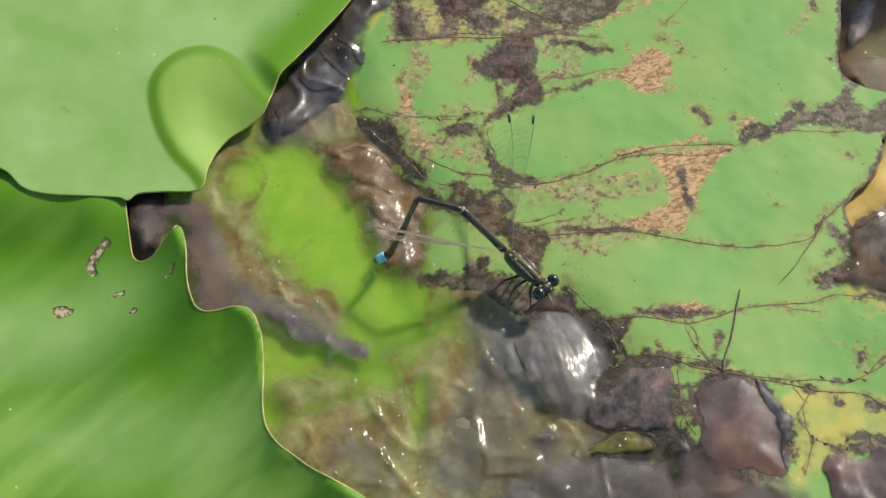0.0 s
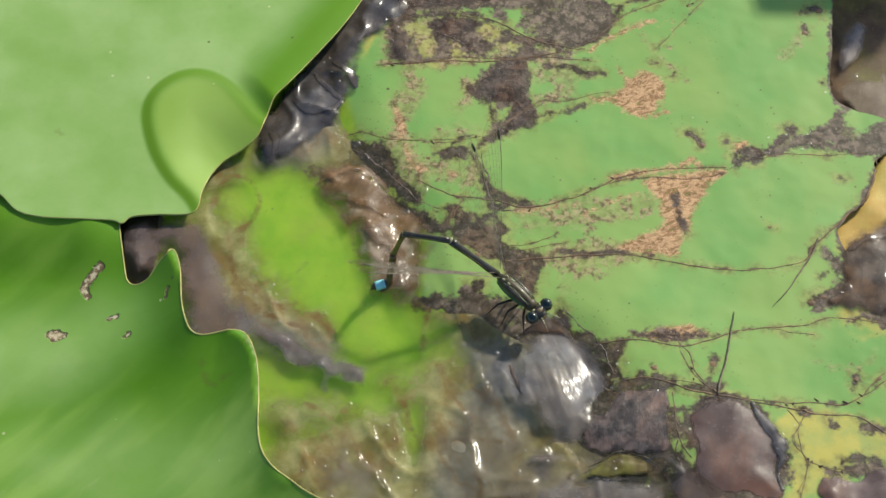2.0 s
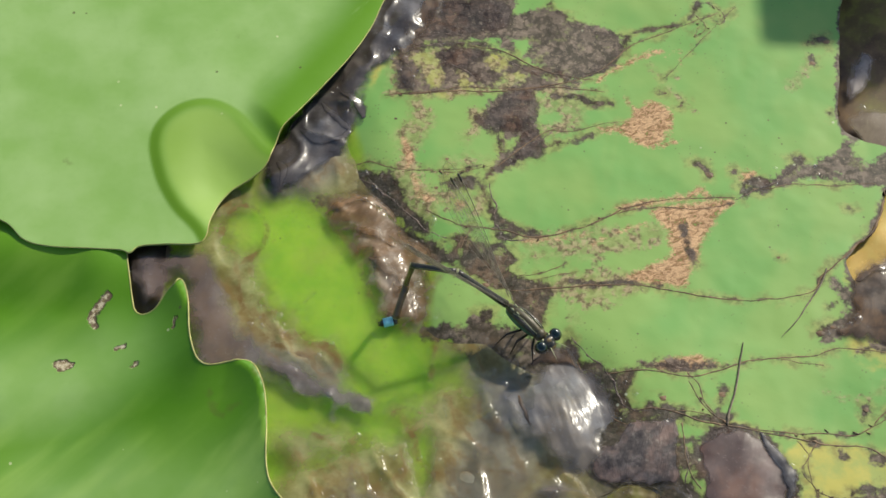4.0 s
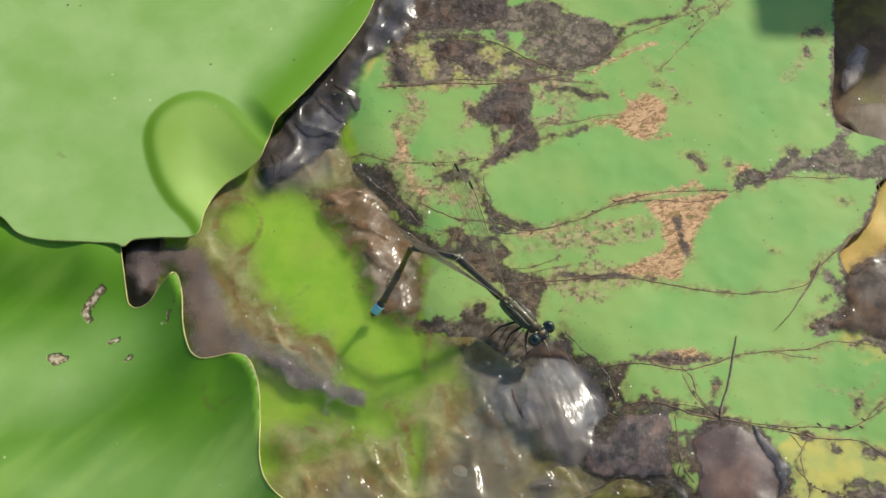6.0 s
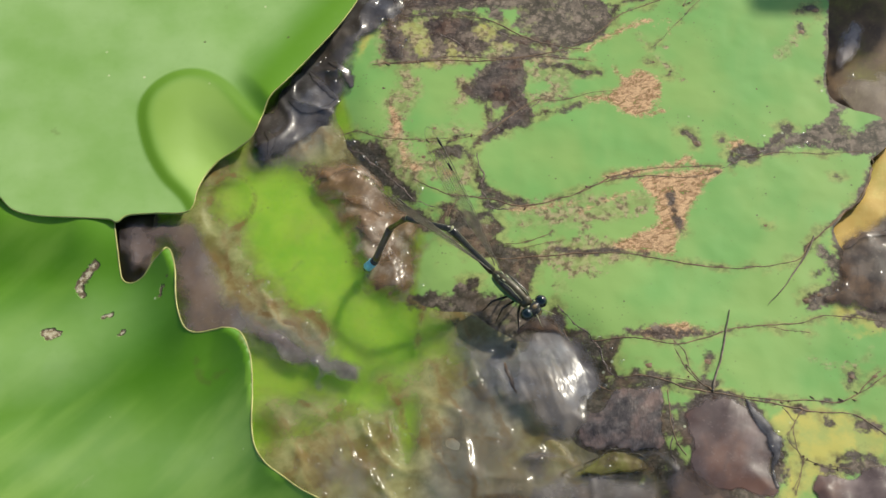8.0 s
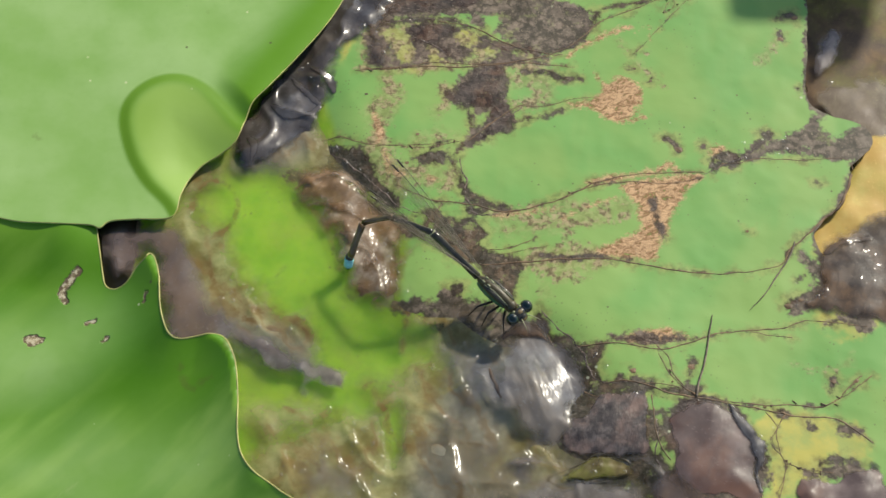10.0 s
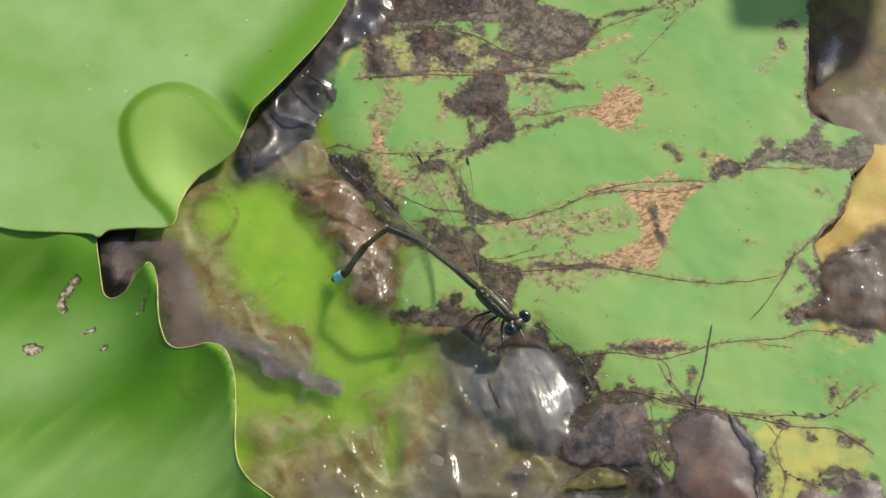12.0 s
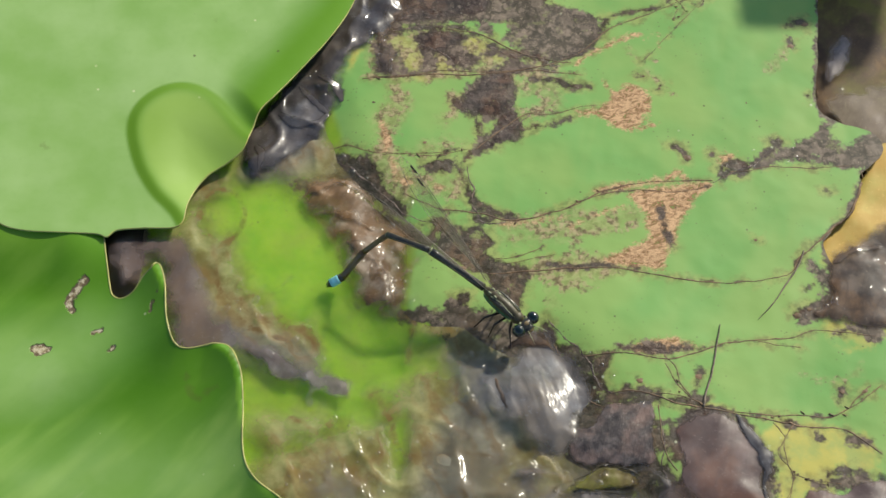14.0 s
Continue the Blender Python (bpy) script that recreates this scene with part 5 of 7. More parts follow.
def pad_b_height(x, y, inset):
    far = -band(x, y, [(-31.5, -3.6, 0.00), (-29.7, -7.6, 0.00), (-28.4, -13.3, 0.00), (-24.3, -13.8, 0.00), (-21.3, -16.5, 0.00), (-20.0, -24.3, 0.00), (-18.3, -30.2, 0.00), (-13.3, -33.6, 0.00), (-4.9, -40.1, 0.00)])
    z = 3.9 - 5.0 * (1 - np.exp(-np.maximum(far, 0) / 8.0)) + 0.15 * grain(x, y, 14, 41, 2) + 0.05 * grain(x, y, 5, 42, 2)
    z = z - 0.6 * np.exp(-(((x - TIP[0]) / 4) ** 2) - ((y - TIP[1]) / 4) ** 2)
    z = z + 0.35 * ease(-6, 2, band(x, y, [(-53.5, -15.9, 1.33), (-45.8, -16.6, 1.60), (-37.1, -15.9, 0.67)])) + 2.35 * ease(-9, 1, band(x, y, [(-66.5, 6.0, 1.33), (-48.6, 3.6, 1.33), (-42.4, 2.2, 0.27)]))
    ridges = grain(y * 0.75 - x * 0.66, (x * 0.75 + y * 0.66) * 0.15, 7.0, 44, 2)
    return z + 0.65 * ridges


def pad_a_fields(x, y):
    d = within(x, y, DROP)
    none = np.full(len(x), -9.0)
    # painted shade: a band just inside the crease of the folded lobe
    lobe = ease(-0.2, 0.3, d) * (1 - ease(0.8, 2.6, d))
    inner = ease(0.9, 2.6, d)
    # wax and painted sheen, strong on the flat, gone along the rolled edge
    bloom = (1 - ease(-7, 0.0, pad_a_roll(x, y))) * (1 - 0.35 * ease(-0.2, 1.0, d))
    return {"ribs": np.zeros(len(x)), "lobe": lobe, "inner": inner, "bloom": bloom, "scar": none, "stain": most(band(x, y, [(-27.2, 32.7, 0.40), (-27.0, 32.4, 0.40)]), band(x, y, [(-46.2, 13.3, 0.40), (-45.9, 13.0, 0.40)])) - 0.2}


def pad_b_fields(x, y):
    scar = most(
        band(x, y, [(-39.7, -4.2, 0.47), (-40.6, -5.5, 0.53), (-41.4, -6.6, 0.47), (-40.9, -7.9, 0.40)]), band(x, y, [(-44.9, -12.5, 0.47), (-44.0, -12.7, 0.80), (-43.2, -12.8, 0.47)]),
        band(x, y, [(-38.0, -11.0, 0.40), (-37.1, -10.7, 0.33)]), band(x, y, [(-35.8, -13.6, 0.27), (-35.4, -13.0, 0.27)]), band(x, y, [(-31.4, -9.3, 0.17), (-31.2, -8.2, 0.20)]),
    )
    stain = most(band(x, y, [(-26.9, -16.9, 0.27), (-26.1, -19.3, 0.33), (-24.6, -19.5, 0.33), (-23.4, -18.6, 0.27)]), band(x, y, [(-21.8, -14.5, 0.53), (-21.0, -15.9, 0.40)]))
    # two broad bands of pale sheen painted over the wax
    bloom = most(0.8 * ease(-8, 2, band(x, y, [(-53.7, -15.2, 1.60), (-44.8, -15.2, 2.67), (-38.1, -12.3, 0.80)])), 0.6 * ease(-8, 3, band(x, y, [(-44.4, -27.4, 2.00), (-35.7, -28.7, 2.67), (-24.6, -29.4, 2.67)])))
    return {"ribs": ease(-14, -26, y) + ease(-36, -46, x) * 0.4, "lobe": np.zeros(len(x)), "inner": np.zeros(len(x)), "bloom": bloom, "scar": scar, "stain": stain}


def rim_line(outline, height, lift=0.02):
    z = height(outline[:, 0], outline[:, 1], np.zeros(len(outline)))
    line = np.c_[outline[:, :2], z + lift]
    return np.vstack([line, line[:1]])


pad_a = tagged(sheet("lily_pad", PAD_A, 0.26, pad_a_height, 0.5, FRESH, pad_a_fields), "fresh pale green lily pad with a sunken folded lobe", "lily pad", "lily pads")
tube("leaf_margin", rim_line(PAD_A, pad_a_height, -0.1), 0.1, RIM, pad_a, 6)
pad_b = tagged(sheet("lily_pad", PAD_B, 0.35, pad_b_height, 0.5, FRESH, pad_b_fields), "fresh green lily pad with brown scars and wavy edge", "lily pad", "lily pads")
tube("leaf_margin", rim_line(PAD_B, pad_b_height, -0.05), 0.1, RIM, pad_b, 6)

# ---------- slime, skins and scraps of dead leaf ----------
def rest(x, y):
    """The leaf's top, or the water where that lies higher."""
    return np.maximum(old_height(x, y), -0.05)


def wrinkles(parent, runs, floor, material, seed, rise=0.16):
    """Soft raised folds along (x, y, half width) runs, lying on a skin."""
    across = np.linspace(-1, 1, 9)
    for i, run in enumerate(runs):
        line = curve(run, False, 10)
        line[:, :2] = rough(line[:, :2], 0.3, 1.8, seed + i)
        way = np.gradient(line[:, :2], axis=0)
        way /= np.linalg.norm(way, axis=1)[:, None] + 1e-9
        half = 1.5 * line[:, 2] * (1 + 0.6 * grain(line[:, 0], line[:, 1], 0.9, seed + i + 20))
        half[0] = half[-1] = 0.03
        x = line[:, 0, None] - way[:, 1, None] * half[:, None] * across
        y = line[:, 1, None] + way[:, 0, None] * half[:, None] * across
        base = floor(x.ravel(), y.ravel()).reshape(x.shape)
        up = (1 - np.abs(across - 0.25 * across**2 + 0.12) ** 1.6) * rise * half[:, None]
        top = np.stack([x, y, base + 0.012 + np.maximum(up, -0.03)], 2).reshape(-1, 3)
        w = len(across)
        faces = [(a * w + b, (a + 1) * w + b, (a + 1) * w + b + 1, a * w + b + 1) for a in range(len(line) - 1) for b in range(w - 1)]
        me = mesh_of("fold", top, faces, material)
        soft = np.tile(2.5 * (1 - np.abs(across)) - 0.2, len(line))
        put_field(me, "edge", soft)
        new("fold", me).parent = parent


def scrap(name, points, base, rise, material, label, category, seed, cell=0.25, lump=0.2, size=3.0, edge=2.0, ragged=0.6, thick=0.08, floating=None, folds=(), fold_material=None, crest=0.0, thin=0.0, seams=False):
    """A soft piece of dead leaf or slime, thicker in the middle, with a ragged edge."""
    outline = rough(curve(points, True, 12), ragged, 1.6, seed)

    def height(x, y, inset):
        z = rest(x, y) if floating is None else floating + 0 * x
        z = z + base + rise * (1 - np.exp(-inset / edge)) + lump * (0.6 + grain(x, y, size, seed + 3, 2)) * ease(0, edge, inset)
        return z + crest * np.maximum(0, 1 - 4 * np.abs(grain(x, y, size * 1.3, seed + 6, 2))) ** 1.5 * ease(0, edge, inset)

    def fields(x, y):
        return {"edge": within(x, y, outline) - thin, "seam": seam_field(x, y) if seams else np.zeros(len(x))}

    ob = tagged(sheet(name, outline, cell, height, thick, material, fields, None, True), label, category)
    wrinkles(ob, folds, lambda x, y: height(x, y, np.maximum(within(x, y, outline), 0)), fold_material or material, seed + 400)
    return ob


scrap("algae_clump", [(-15.8, 8.0), (-14.4, 10.1), (-11.3, 11.2), (-8.0, 9.7), (-5.4, 6.6), (-2.9, 3.3), (-1.2, 1.1), (-0.2, -1.5), (-0.9, -4.2), (-0.0, -6.7), (-1.5, -8.9), (-4.5, -9.4), (-7.1, -8.4), (-9.1, -6.1), (-10.4, -2.8), (-11.0, 0.2), (-12.4, 2.7), (-14.3, 4.2), (-15.5, 5.9)], 0.04, 0.12, BROWNSKIN, "brown slimy algae clump beside the sunken leaf", "algae", 101, lump=0.6, size=4.5, crest=0.3, edge=3.0, folds=[[(-14.9, 7.3, 0.26), (-13.2, 8.5, 0.66), (-10.5, 9.3, 0.79), (-7.8, 8.1, 0.53), (-6.4, 6.2, 0.26)], [(-13.4, 5.0, 0.26), (-11.1, 5.0, 0.60), (-8.7, 4.2, 0.66), (-6.4, 2.7, 0.40)], [(-9.7, 1.1, 0.26), (-8.0, -0.0, 0.66), (-6.3, -1.2, 0.66), (-5.3, -3.4, 0.40)], [(-5.6, -1.9, 0.26), (-4.3, -4.2, 0.53), (-4.0, -6.8, 0.53), (-5.6, -7.9, 0.26)]], fold_material=BROWNSKIN)
scrap("dead_leaf_strip", [(-7.8, 45.1), (-11.3, 36.5), (-13.5, 31.9), (-16.6, 27.2), (-20.0, 21.4), (-22.0, 18.4), (-23.4, 14.3), (-22.5, 10.2), (-20.0, 9.1), (-17.5, 11.5), (-15.1, 13.5), (-12.5, 15.8), (-11.1, 19.1), (-10.4, 23.2), (-8.9, 27.2), (-6.1, 30.1), (-3.2, 35.6), (-2.5, 45.1)], 0.04, 0.2, DARKSKIN, "dark glossy wet strip of dead leaf", "dead leaf", 102, lump=0.55, size=4.0, crest=0.3, folds=[[(-15.8, 23.5, 0.20), (-14.4, 21.8, 0.46), (-13.3, 20.5, 0.40), (-12.2, 19.2, 0.20)], [(-13.7, 24.8, 0.20), (-12.2, 23.5, 0.60), (-11.0, 22.2, 0.53), (-10.5, 20.9, 0.20)], [(-18.4, 19.2, 0.20), (-16.7, 18.1, 0.53), (-14.2, 17.8, 0.46), (-12.2, 19.2, 0.26)], [(-21.0, 14.6, 0.20), (-20.2, 13.0, 0.46), (-20.4, 10.9, 0.20)]], fold_material=DARKSKIN)
scrap("dead_leaf_scrap", [(-7.8, 32.6), (-6.1, 37.2), (-3.2, 41.0), (-1.7, 44.8), (1.3, 44.8), (-0.8, 37.2), (-2.8, 33.7), (-4.9, 30.8), (-3.3, 27.4), (-4.4, 24.6), (-6.6, 24.6), (-7.7, 27.2), (-7.1, 29.9)], 0.04, 0.08, BARKY, "dark brown glossy torn dead leaf skin", "dead leaf", 125, crest=0.25, lump=0.2, size=3)
scrap("algae_clump", [(-6.1, -9.2), (-3.1, -7.6), (0.4, -8.9), (4.3, -7.4), (7.9, -8.9), (10.0, -12.4), (6.1, -14.2), (1.0, -13.0), (-2.8, -11.5)], 0.06, 0.08, BROWNSKIN, "thin orange-brown algae skin beside the clear water", "algae", 127, lump=0.25, size=2.5, thin=1.6)
scrap("slime_strip", [(-22.3, -9.9), (-19.7, -11.3), (-17.0, -12.5), (-14.4, -14.0), (-11.8, -15.3), (-9.3, -16.1), (-7.7, -17.9), (-8.9, -19.6), (-10.3, -19.3), (-11.4, -18.6), (-12.2, -18.9), (-12.8, -20.4), (-13.8, -19.4), (-14.4, -18.1), (-15.8, -18.1), (-16.8, -17.4), (-18.8, -15.6), (-20.2, -14.6), (-21.3, -13.7), (-22.5, -11.5)], 0.25, 0.12, PALESLIME, "grey-violet ragged strip of slime on the water", "slime", 103, lump=0.16, size=3.0, ragged=0.3, crest=0.12)
scrap("algae_clump", [(-24.1, -7.5), (-20.4, -8.6), (-17.1, -10.0), (-12.4, -11.7), (-11.4, -13.3), (-13.6, -14.4), (-17.0, -13.1), (-21.1, -12.1)], 0.04, 0.06, BROWNSKIN, "orange-brown algae rim at the water's edge", "algae", 104, lump=0.25, size=2, thin=0.8)
scrap("slime_sheet", [(-30.9, -4.4), (-31.0, -8.0), (-30.2, -13.8), (-27.5, -15.6), (-22.5, -15.4), (-19.4, -14.7), (-15.6, -14.7), (-18.3, -11.8), (-21.7, -8.9), (-24.5, -6.0), (-26.2, -0.7), (-29.1, 1.6), (-36.0, 2.2), (-37.3, 0.8), (-37.0, -2.6), (-36.6, -5.4), (-35.4, -6.5), (-34.0, -6.2), (-32.7, -4.6), (-31.7, -1.6)], 1.0, 0.06, VIOLETSKIN, "violet-brown slime skin along the pad's edge", "slime", 121, lump=0.15, size=4, ragged=0.2)
scrap("slime_sheet", [(-2.0, -22.8), (2.4, -20.8), (6.8, -20.1), (11.7, -24.8), (15.8, -30.1), (14.9, -36.4), (3.5, -37.7), (-1.3, -35.2), (-3.1, -30.1), (-3.5, -26.2)], 0.1, 0.1, MUDDY, "muddy brown slime skin floating on the water", "slime", 122, lump=0.35, size=5, crest=0.4, edge=4, thin=1.2, seams=True)
scrap("slime_sheet", [(-16.0, -29.5), (-14.3, -26.2), (-10.7, -24.2), (-6.3, -24.8), (-4.1, -27.5), (-3.1, -33.3), (-4.3, -37.7), (-10.3, -37.1), (-14.0, -33.3)], 0.1, 0.1, SLIME, "pale brown wrinkled slime skin", "slime", 123, lump=0.35, size=4, crest=0.45, edge=4, thin=1.0, seams=True)
BULGE_EDGE = rough(curve([(-0.3, -15.6), (4.3, -11.5), (10.1, -9.9), (14.3, -10.5), (16.4, -13.7), (18.5, -17.2), (19.0, -20.2), (17.4, -22.2), (16.6, -25.1), (13.3, -26.9), (7.1, -26.9), (2.2, -23.6), (-0.8, -19.5)], True, 12), 0.5, 1.6, 105)
PEAK = (12.5, -20.0)


def bulge_height(x, y, inset):
    dx, dy = x - PEAK[0], y - PEAK[1]
    across = dx + 0.28 * dy
    left = 1.45 * np.exp(-((across / 8.0) ** 2) / 2)
    right = 1.45 - 0.44 * (np.sqrt(np.maximum(across, 0) ** 2 + 3.2) - 1.79)
    roof = np.where(across < 0, left, np.maximum(right, 0.25 * np.exp(-np.maximum(across, 0) / 4)))
    hump = roof * ease(-9.0, -1.0, dy) * (1 - ease(0.8, 7.0, dy))
    streak = grain(x + 0.28 * y, (y - x * 0.2) * 0.16, 1.3, 8, 3)
    return np.maximum(old_height(x, y), 0) * (1 - ease(0, 4, inset)) + 0.05 + 0.15 * ease(0, 3, inset) + hump * ease(0, 2.5, inset) + 0.25 * ease(0.2, 1.4, hump) * streak + 0.2 * grain(x, y, 2.6, 9, 2)


bulge = tagged(sheet("dead_leaf_bulge", BULGE_EDGE, 0.2, bulge_height, 0.2, BULGE, lambda x, y: {"edge": within(x, y, BULGE_EDGE) * (0.55 + 4 * ease(PEAK[0] - 4, PEAK[0] + 3, x))}, None, True), "swollen glossy grey piece of slimy dead leaf", "dead leaf")
wrinkles(bulge, [[(7.7, -17.0, 0.06), (7.9, -18.2, 0.17), (8.3, -19.5, 0.15), (8.8, -20.8, 0.06)], [(9.0, -13.0, 0.20), (10.9, -12.0, 0.60), (13.2, -12.2, 0.53), (14.5, -13.0, 0.20)]], lambda x, y: bulge_height(x, y, np.maximum(within(x, y, BULGE_EDGE), 0)), BARKY, 500, 0.22)
scrap("dead_leaf_scrap", [(15.3, -25.3), (15.9, -23.1), (18.3, -21.9), (19.8, -20.3), (22.8, -19.8), (25.3, -19.1), (25.5, -20.9), (24.7, -23.9), (24.9, -26.7), (22.3, -27.6), (19.2, -27.3), (16.8, -26.9)], 0.12, 0.12, CRUST, "rough dark grey scrap of dead leaf", "dead leaf", 106, lump=0.12, size=2.5, crest=0.1, ragged=0.35)
scrap("dead_leaf_scrap", [(27.0, -23.6), (28.6, -22.1), (31.3, -20.7), (33.5, -21.2), (34.7, -22.8), (36.0, -25.1), (36.9, -27.6), (36.6, -30.0), (36.7, -32.5), (33.3, -32.8), (30.3, -32.1), (28.0, -30.2), (27.6, -27.6)], 0.04, 0.1, PURPLESKIN, "smooth purple-brown piece of dead leaf", "dead leaf", 107, lump=0.35, size=7, edge=3.5, ragged=0.35, folds=[[(34.0, -21.5, 0.20), (35.1, -23.4, 0.40), (36.3, -25.8, 0.53), (36.8, -27.8, 0.53), (36.3, -30.0, 0.40), (36.5, -32.0, 0.20)]], fold_material=DARKSKIN)
scrap("dead_leaf_scrap", [(24.3, -30.5), (28.1, -29.4), (30.9, -31.5), (36.9, -32.4), (41.1, -32.7), (39.4, -35.3), (43.2, -40.1), (23.1, -40.1)], 0.03, 0.1, VIOLETSKIN, "grey-brown wet dead leaf skin in the shallow water", "dead leaf", 126, lump=0.3, size=4, crest=0.15, ragged=0.4)
scrap("dead_leaf_scrap", [(2.8, -31.8), (8.4, -26.3), (14.0, -25.9), (18.3, -25.9), (20.7, -27.0), (24.5, -25.9), (27.1, -29.8), (27.9, -36.2), (21.6, -40.5), (3.9, -40.5)], 0.04, 0.12, GREYSKIN, "dark wet crumpled dead leaf in the water", "dead leaf", 108, lump=0.4, size=4, folds=[[(7.1, -29.2, 0.27), (10.8, -27.9, 0.60), (15.1, -28.5, 0.33)], [(20.6, -29.2, 0.27), (23.7, -27.9, 0.60), (26.3, -29.8, 0.33)]], crest=0.2, thin=1.5)
scrap("dead_leaf_scrap", [(40.1, -31.0), (40.9, -30.3), (44.5, -30.0), (47.6, -28.6), (50.6, -30.0), (49.4, -38.3), (42.3, -38.3), (40.2, -33.4)], 0.04, 0.08, PURPLESKIN, "reddish brown crumpled scrap of dead leaf", "dead leaf", 109, lump=0.35, size=3)
scrap("dead_leaf_scrap", [(43.2, -28.4), (45.8, -27.6), (49.4, -28.1), (49.8, -29.2), (46.1, -29.4), (44.1, -29.0)], 0.04, 0.06, DARKSKIN, "black shred of rotten leaf", "dead leaf", 110, lump=0.25, size=1.5)
scrap("dead_leaf_scrap", [(42.5, -9.1), (45.4, -6.4), (45.8, -2.7), (47.5, -0.4), (49.8, 1.5), (58.7, 3.5), (56.4, -10.8), (49.9, -11.5), (45.6, -10.2)], 0.04, 0.04, BARKY, "dark brown soggy patch of dead leaf", "dead leaf", 111, lump=0.3, size=3, folds=[[(47.3, -2.5, 0.27), (49.5, -1.0, 0.60), (53.6, -0.2, 0.40)]])
scrap("dead_leaf_scrap", [(52.1, 31.9), (54.0, 34.4), (56.2, 31.6), (54.6, 29.4), (52.3, 26.4), (51.0, 25.6)], 0, 0.1, PALESLIME, "grey wet scrap of dead leaf on dark water", "dead leaf", 112, ragged=0.3, lump=0.1, size=3, floating=-2.0)
scrap("dead_leaf_scrap", [(50.0, 22.6), (55.3, 25.3), (61.0, 25.3), (58.9, 12.0), (54.7, 13.5), (51.8, 17.4)], 0, 0.2, OLIVESKIN, "olive-brown soggy dead leaf edge", "dead leaf", 113, lump=0.12, size=3, floating=-1.4)
scrap("yellow_leaf", [(53.8, 14.3), (59.6, 16.2), (64.9, 14.5), (61.6, -4.5), (53.5, -6.0), (46.6, -3.7), (45.0, -0.3), (48.3, 4.4), (51.7, 9.2)], 0, 0.3, AMBER, "yellow-orange dying leaf beside the pad", "leaf", 114, lump=0.3, size=4, floating=-0.5)
scrap("brown_leaf", [(51.9, 49.0), (49.4, 23.9), (50.0, 17.0), (62.9, 11.2), (69.3, 49.0)], 0, 0.3, RUSTY, "dark rust-brown sunken leaf under the water", "leaf", 115, lump=0.1, size=5, floating=-3.2)

# ---------- loose crumbs of rotten leaf ----------
def crumb_data(x, y, r, seed):
    outline = rough(curve([(x + r * math.cos(a) * (1 + 0.4 * math.sin(3 * a + seed)), y + r * 0.7 * math.sin(a)) for a in np.arange(7) * 2 * math.pi / 7], True, 4), 0.12, 0.5, seed)
    return sheet("leaf_crumb", outline, 0.1, lambda px, py, i: rest(px, py) + 0.03 + 0.05 * (1 - np.exp(-i / 0.2)) + 0.05 * grain(px, py, 0.5, seed), 0.06, VEIN)


for k, (x, y, r) in enumerate([(30.4, -16.9, 0.60), (46.3, -18.7, 0.53), (42.4, -9.2, 0.67), (43.9, -8.4, 0.53), (48.5, 32.9, 0.60), (46.3, 29.5, 0.53), (31.7, 12.5, 0.67), (23.7, -17.4, 0.60), (4.2, -2.8, 0.60), (29.0, 23.0, 0.33), (27.2, 24.9, 0.27), (39.7, 20.7, 0.27), (34.8, 13.2, 0.27), (38.7, 0.8, 0.27), (-1.6, 10.5, 0.40), (-0.3, 14.6, 0.33), (-6.6, 20.6, 0.33), (48.8, -18.7, 0.40)]):
    tagged(crumb_data(x, y, r * 0.7, 300 + k), "small dark crumb of rotten leaf on the decaying pad", "leaf crumb", "leaf crumbs")

# ---------- unseen leaf-shaped caster, added to throw the square shade on the pad ---
raised = new("shade_caster")
tagged(raised, "green lily leaf held up on a stalk beyond the pad", "leaf")
LIFT = 20.0
caster_edge = curve([(x + LIFT * 0.921, y + LIFT * 1.023) for x, y in [(40.3, 34.8), (40.6, 32.6), (46.0, 32.3), (51.8, 32.6), (60.5, 33.0), (64.7, 50.2), (53.1, 54.2), (42.4, 50.2)]], True, 6)
caster_blade = sheet("caster_blade", caster_edge, 0.8, lambda x, y, i: 0.9 + LIFT + 0.4 * grain(x, y, 12, 71), 0.4, FRESH, lambda x, y: {"ribs": 0 * x, "lobe": 0 * x, "inner": 0 * x, "bloom": 0 * x + 0.5, "scar": 0 * x - 9, "stain": 0 * x - 9}, raised)
mid = caster_edge.mean(0)
tube("stalk", [(mid[0] + 3, mid[1] + 2, -90), (mid[0] + 2, mid[1] + 1, -40), (mid[0], mid[1], 0), (mid[0], mid[1], LIFT + 0.8)], [2.0, 1.9, 1.8, 1.6], RIM, raised, 10)

# ---------- a blister of yellowish film on the wet leaf ----------
BLISTER = curve([(13.8, -30.0), (16.9, -28.6), (18.8, -27.5), (21.2, -27.6), (23.0, -28.7), (23.4, -29.8), (20.4, -30.3), (17.4, -30.4), (14.9, -30.8)], True, 8)
blister = sheet("slime_blister", BLISTER, 0.2, lambda x, y, i: rest(x, y) + 0.55 + 0.3 * (1 - np.exp(-i / 0.7)) + 0.2 * grain(x, y, 1.5, 61), 0.15, GELATIN, lambda x, y: {"edge": within(x, y, BLISTER)})
tagged(blister, "small yellow-brown blister of wet slime with shiny rim", "slime")
ring = np.vstack([BLISTER, BLISTER[:1]])
tube("rim", np.c_[rough(ring, 0.25, 1.5, 64), rest(ring[:, 0], ring[:, 1]) + 0.62 + 0.15 * grain(ring[:, 0], ring[:, 1], 1.0, 62)], np.maximum(0.025, 0.05 + 0.08 * grain(ring[:, 0], ring[:, 1], 1.2, 63)), GELATIN_RIM, blister, 7)

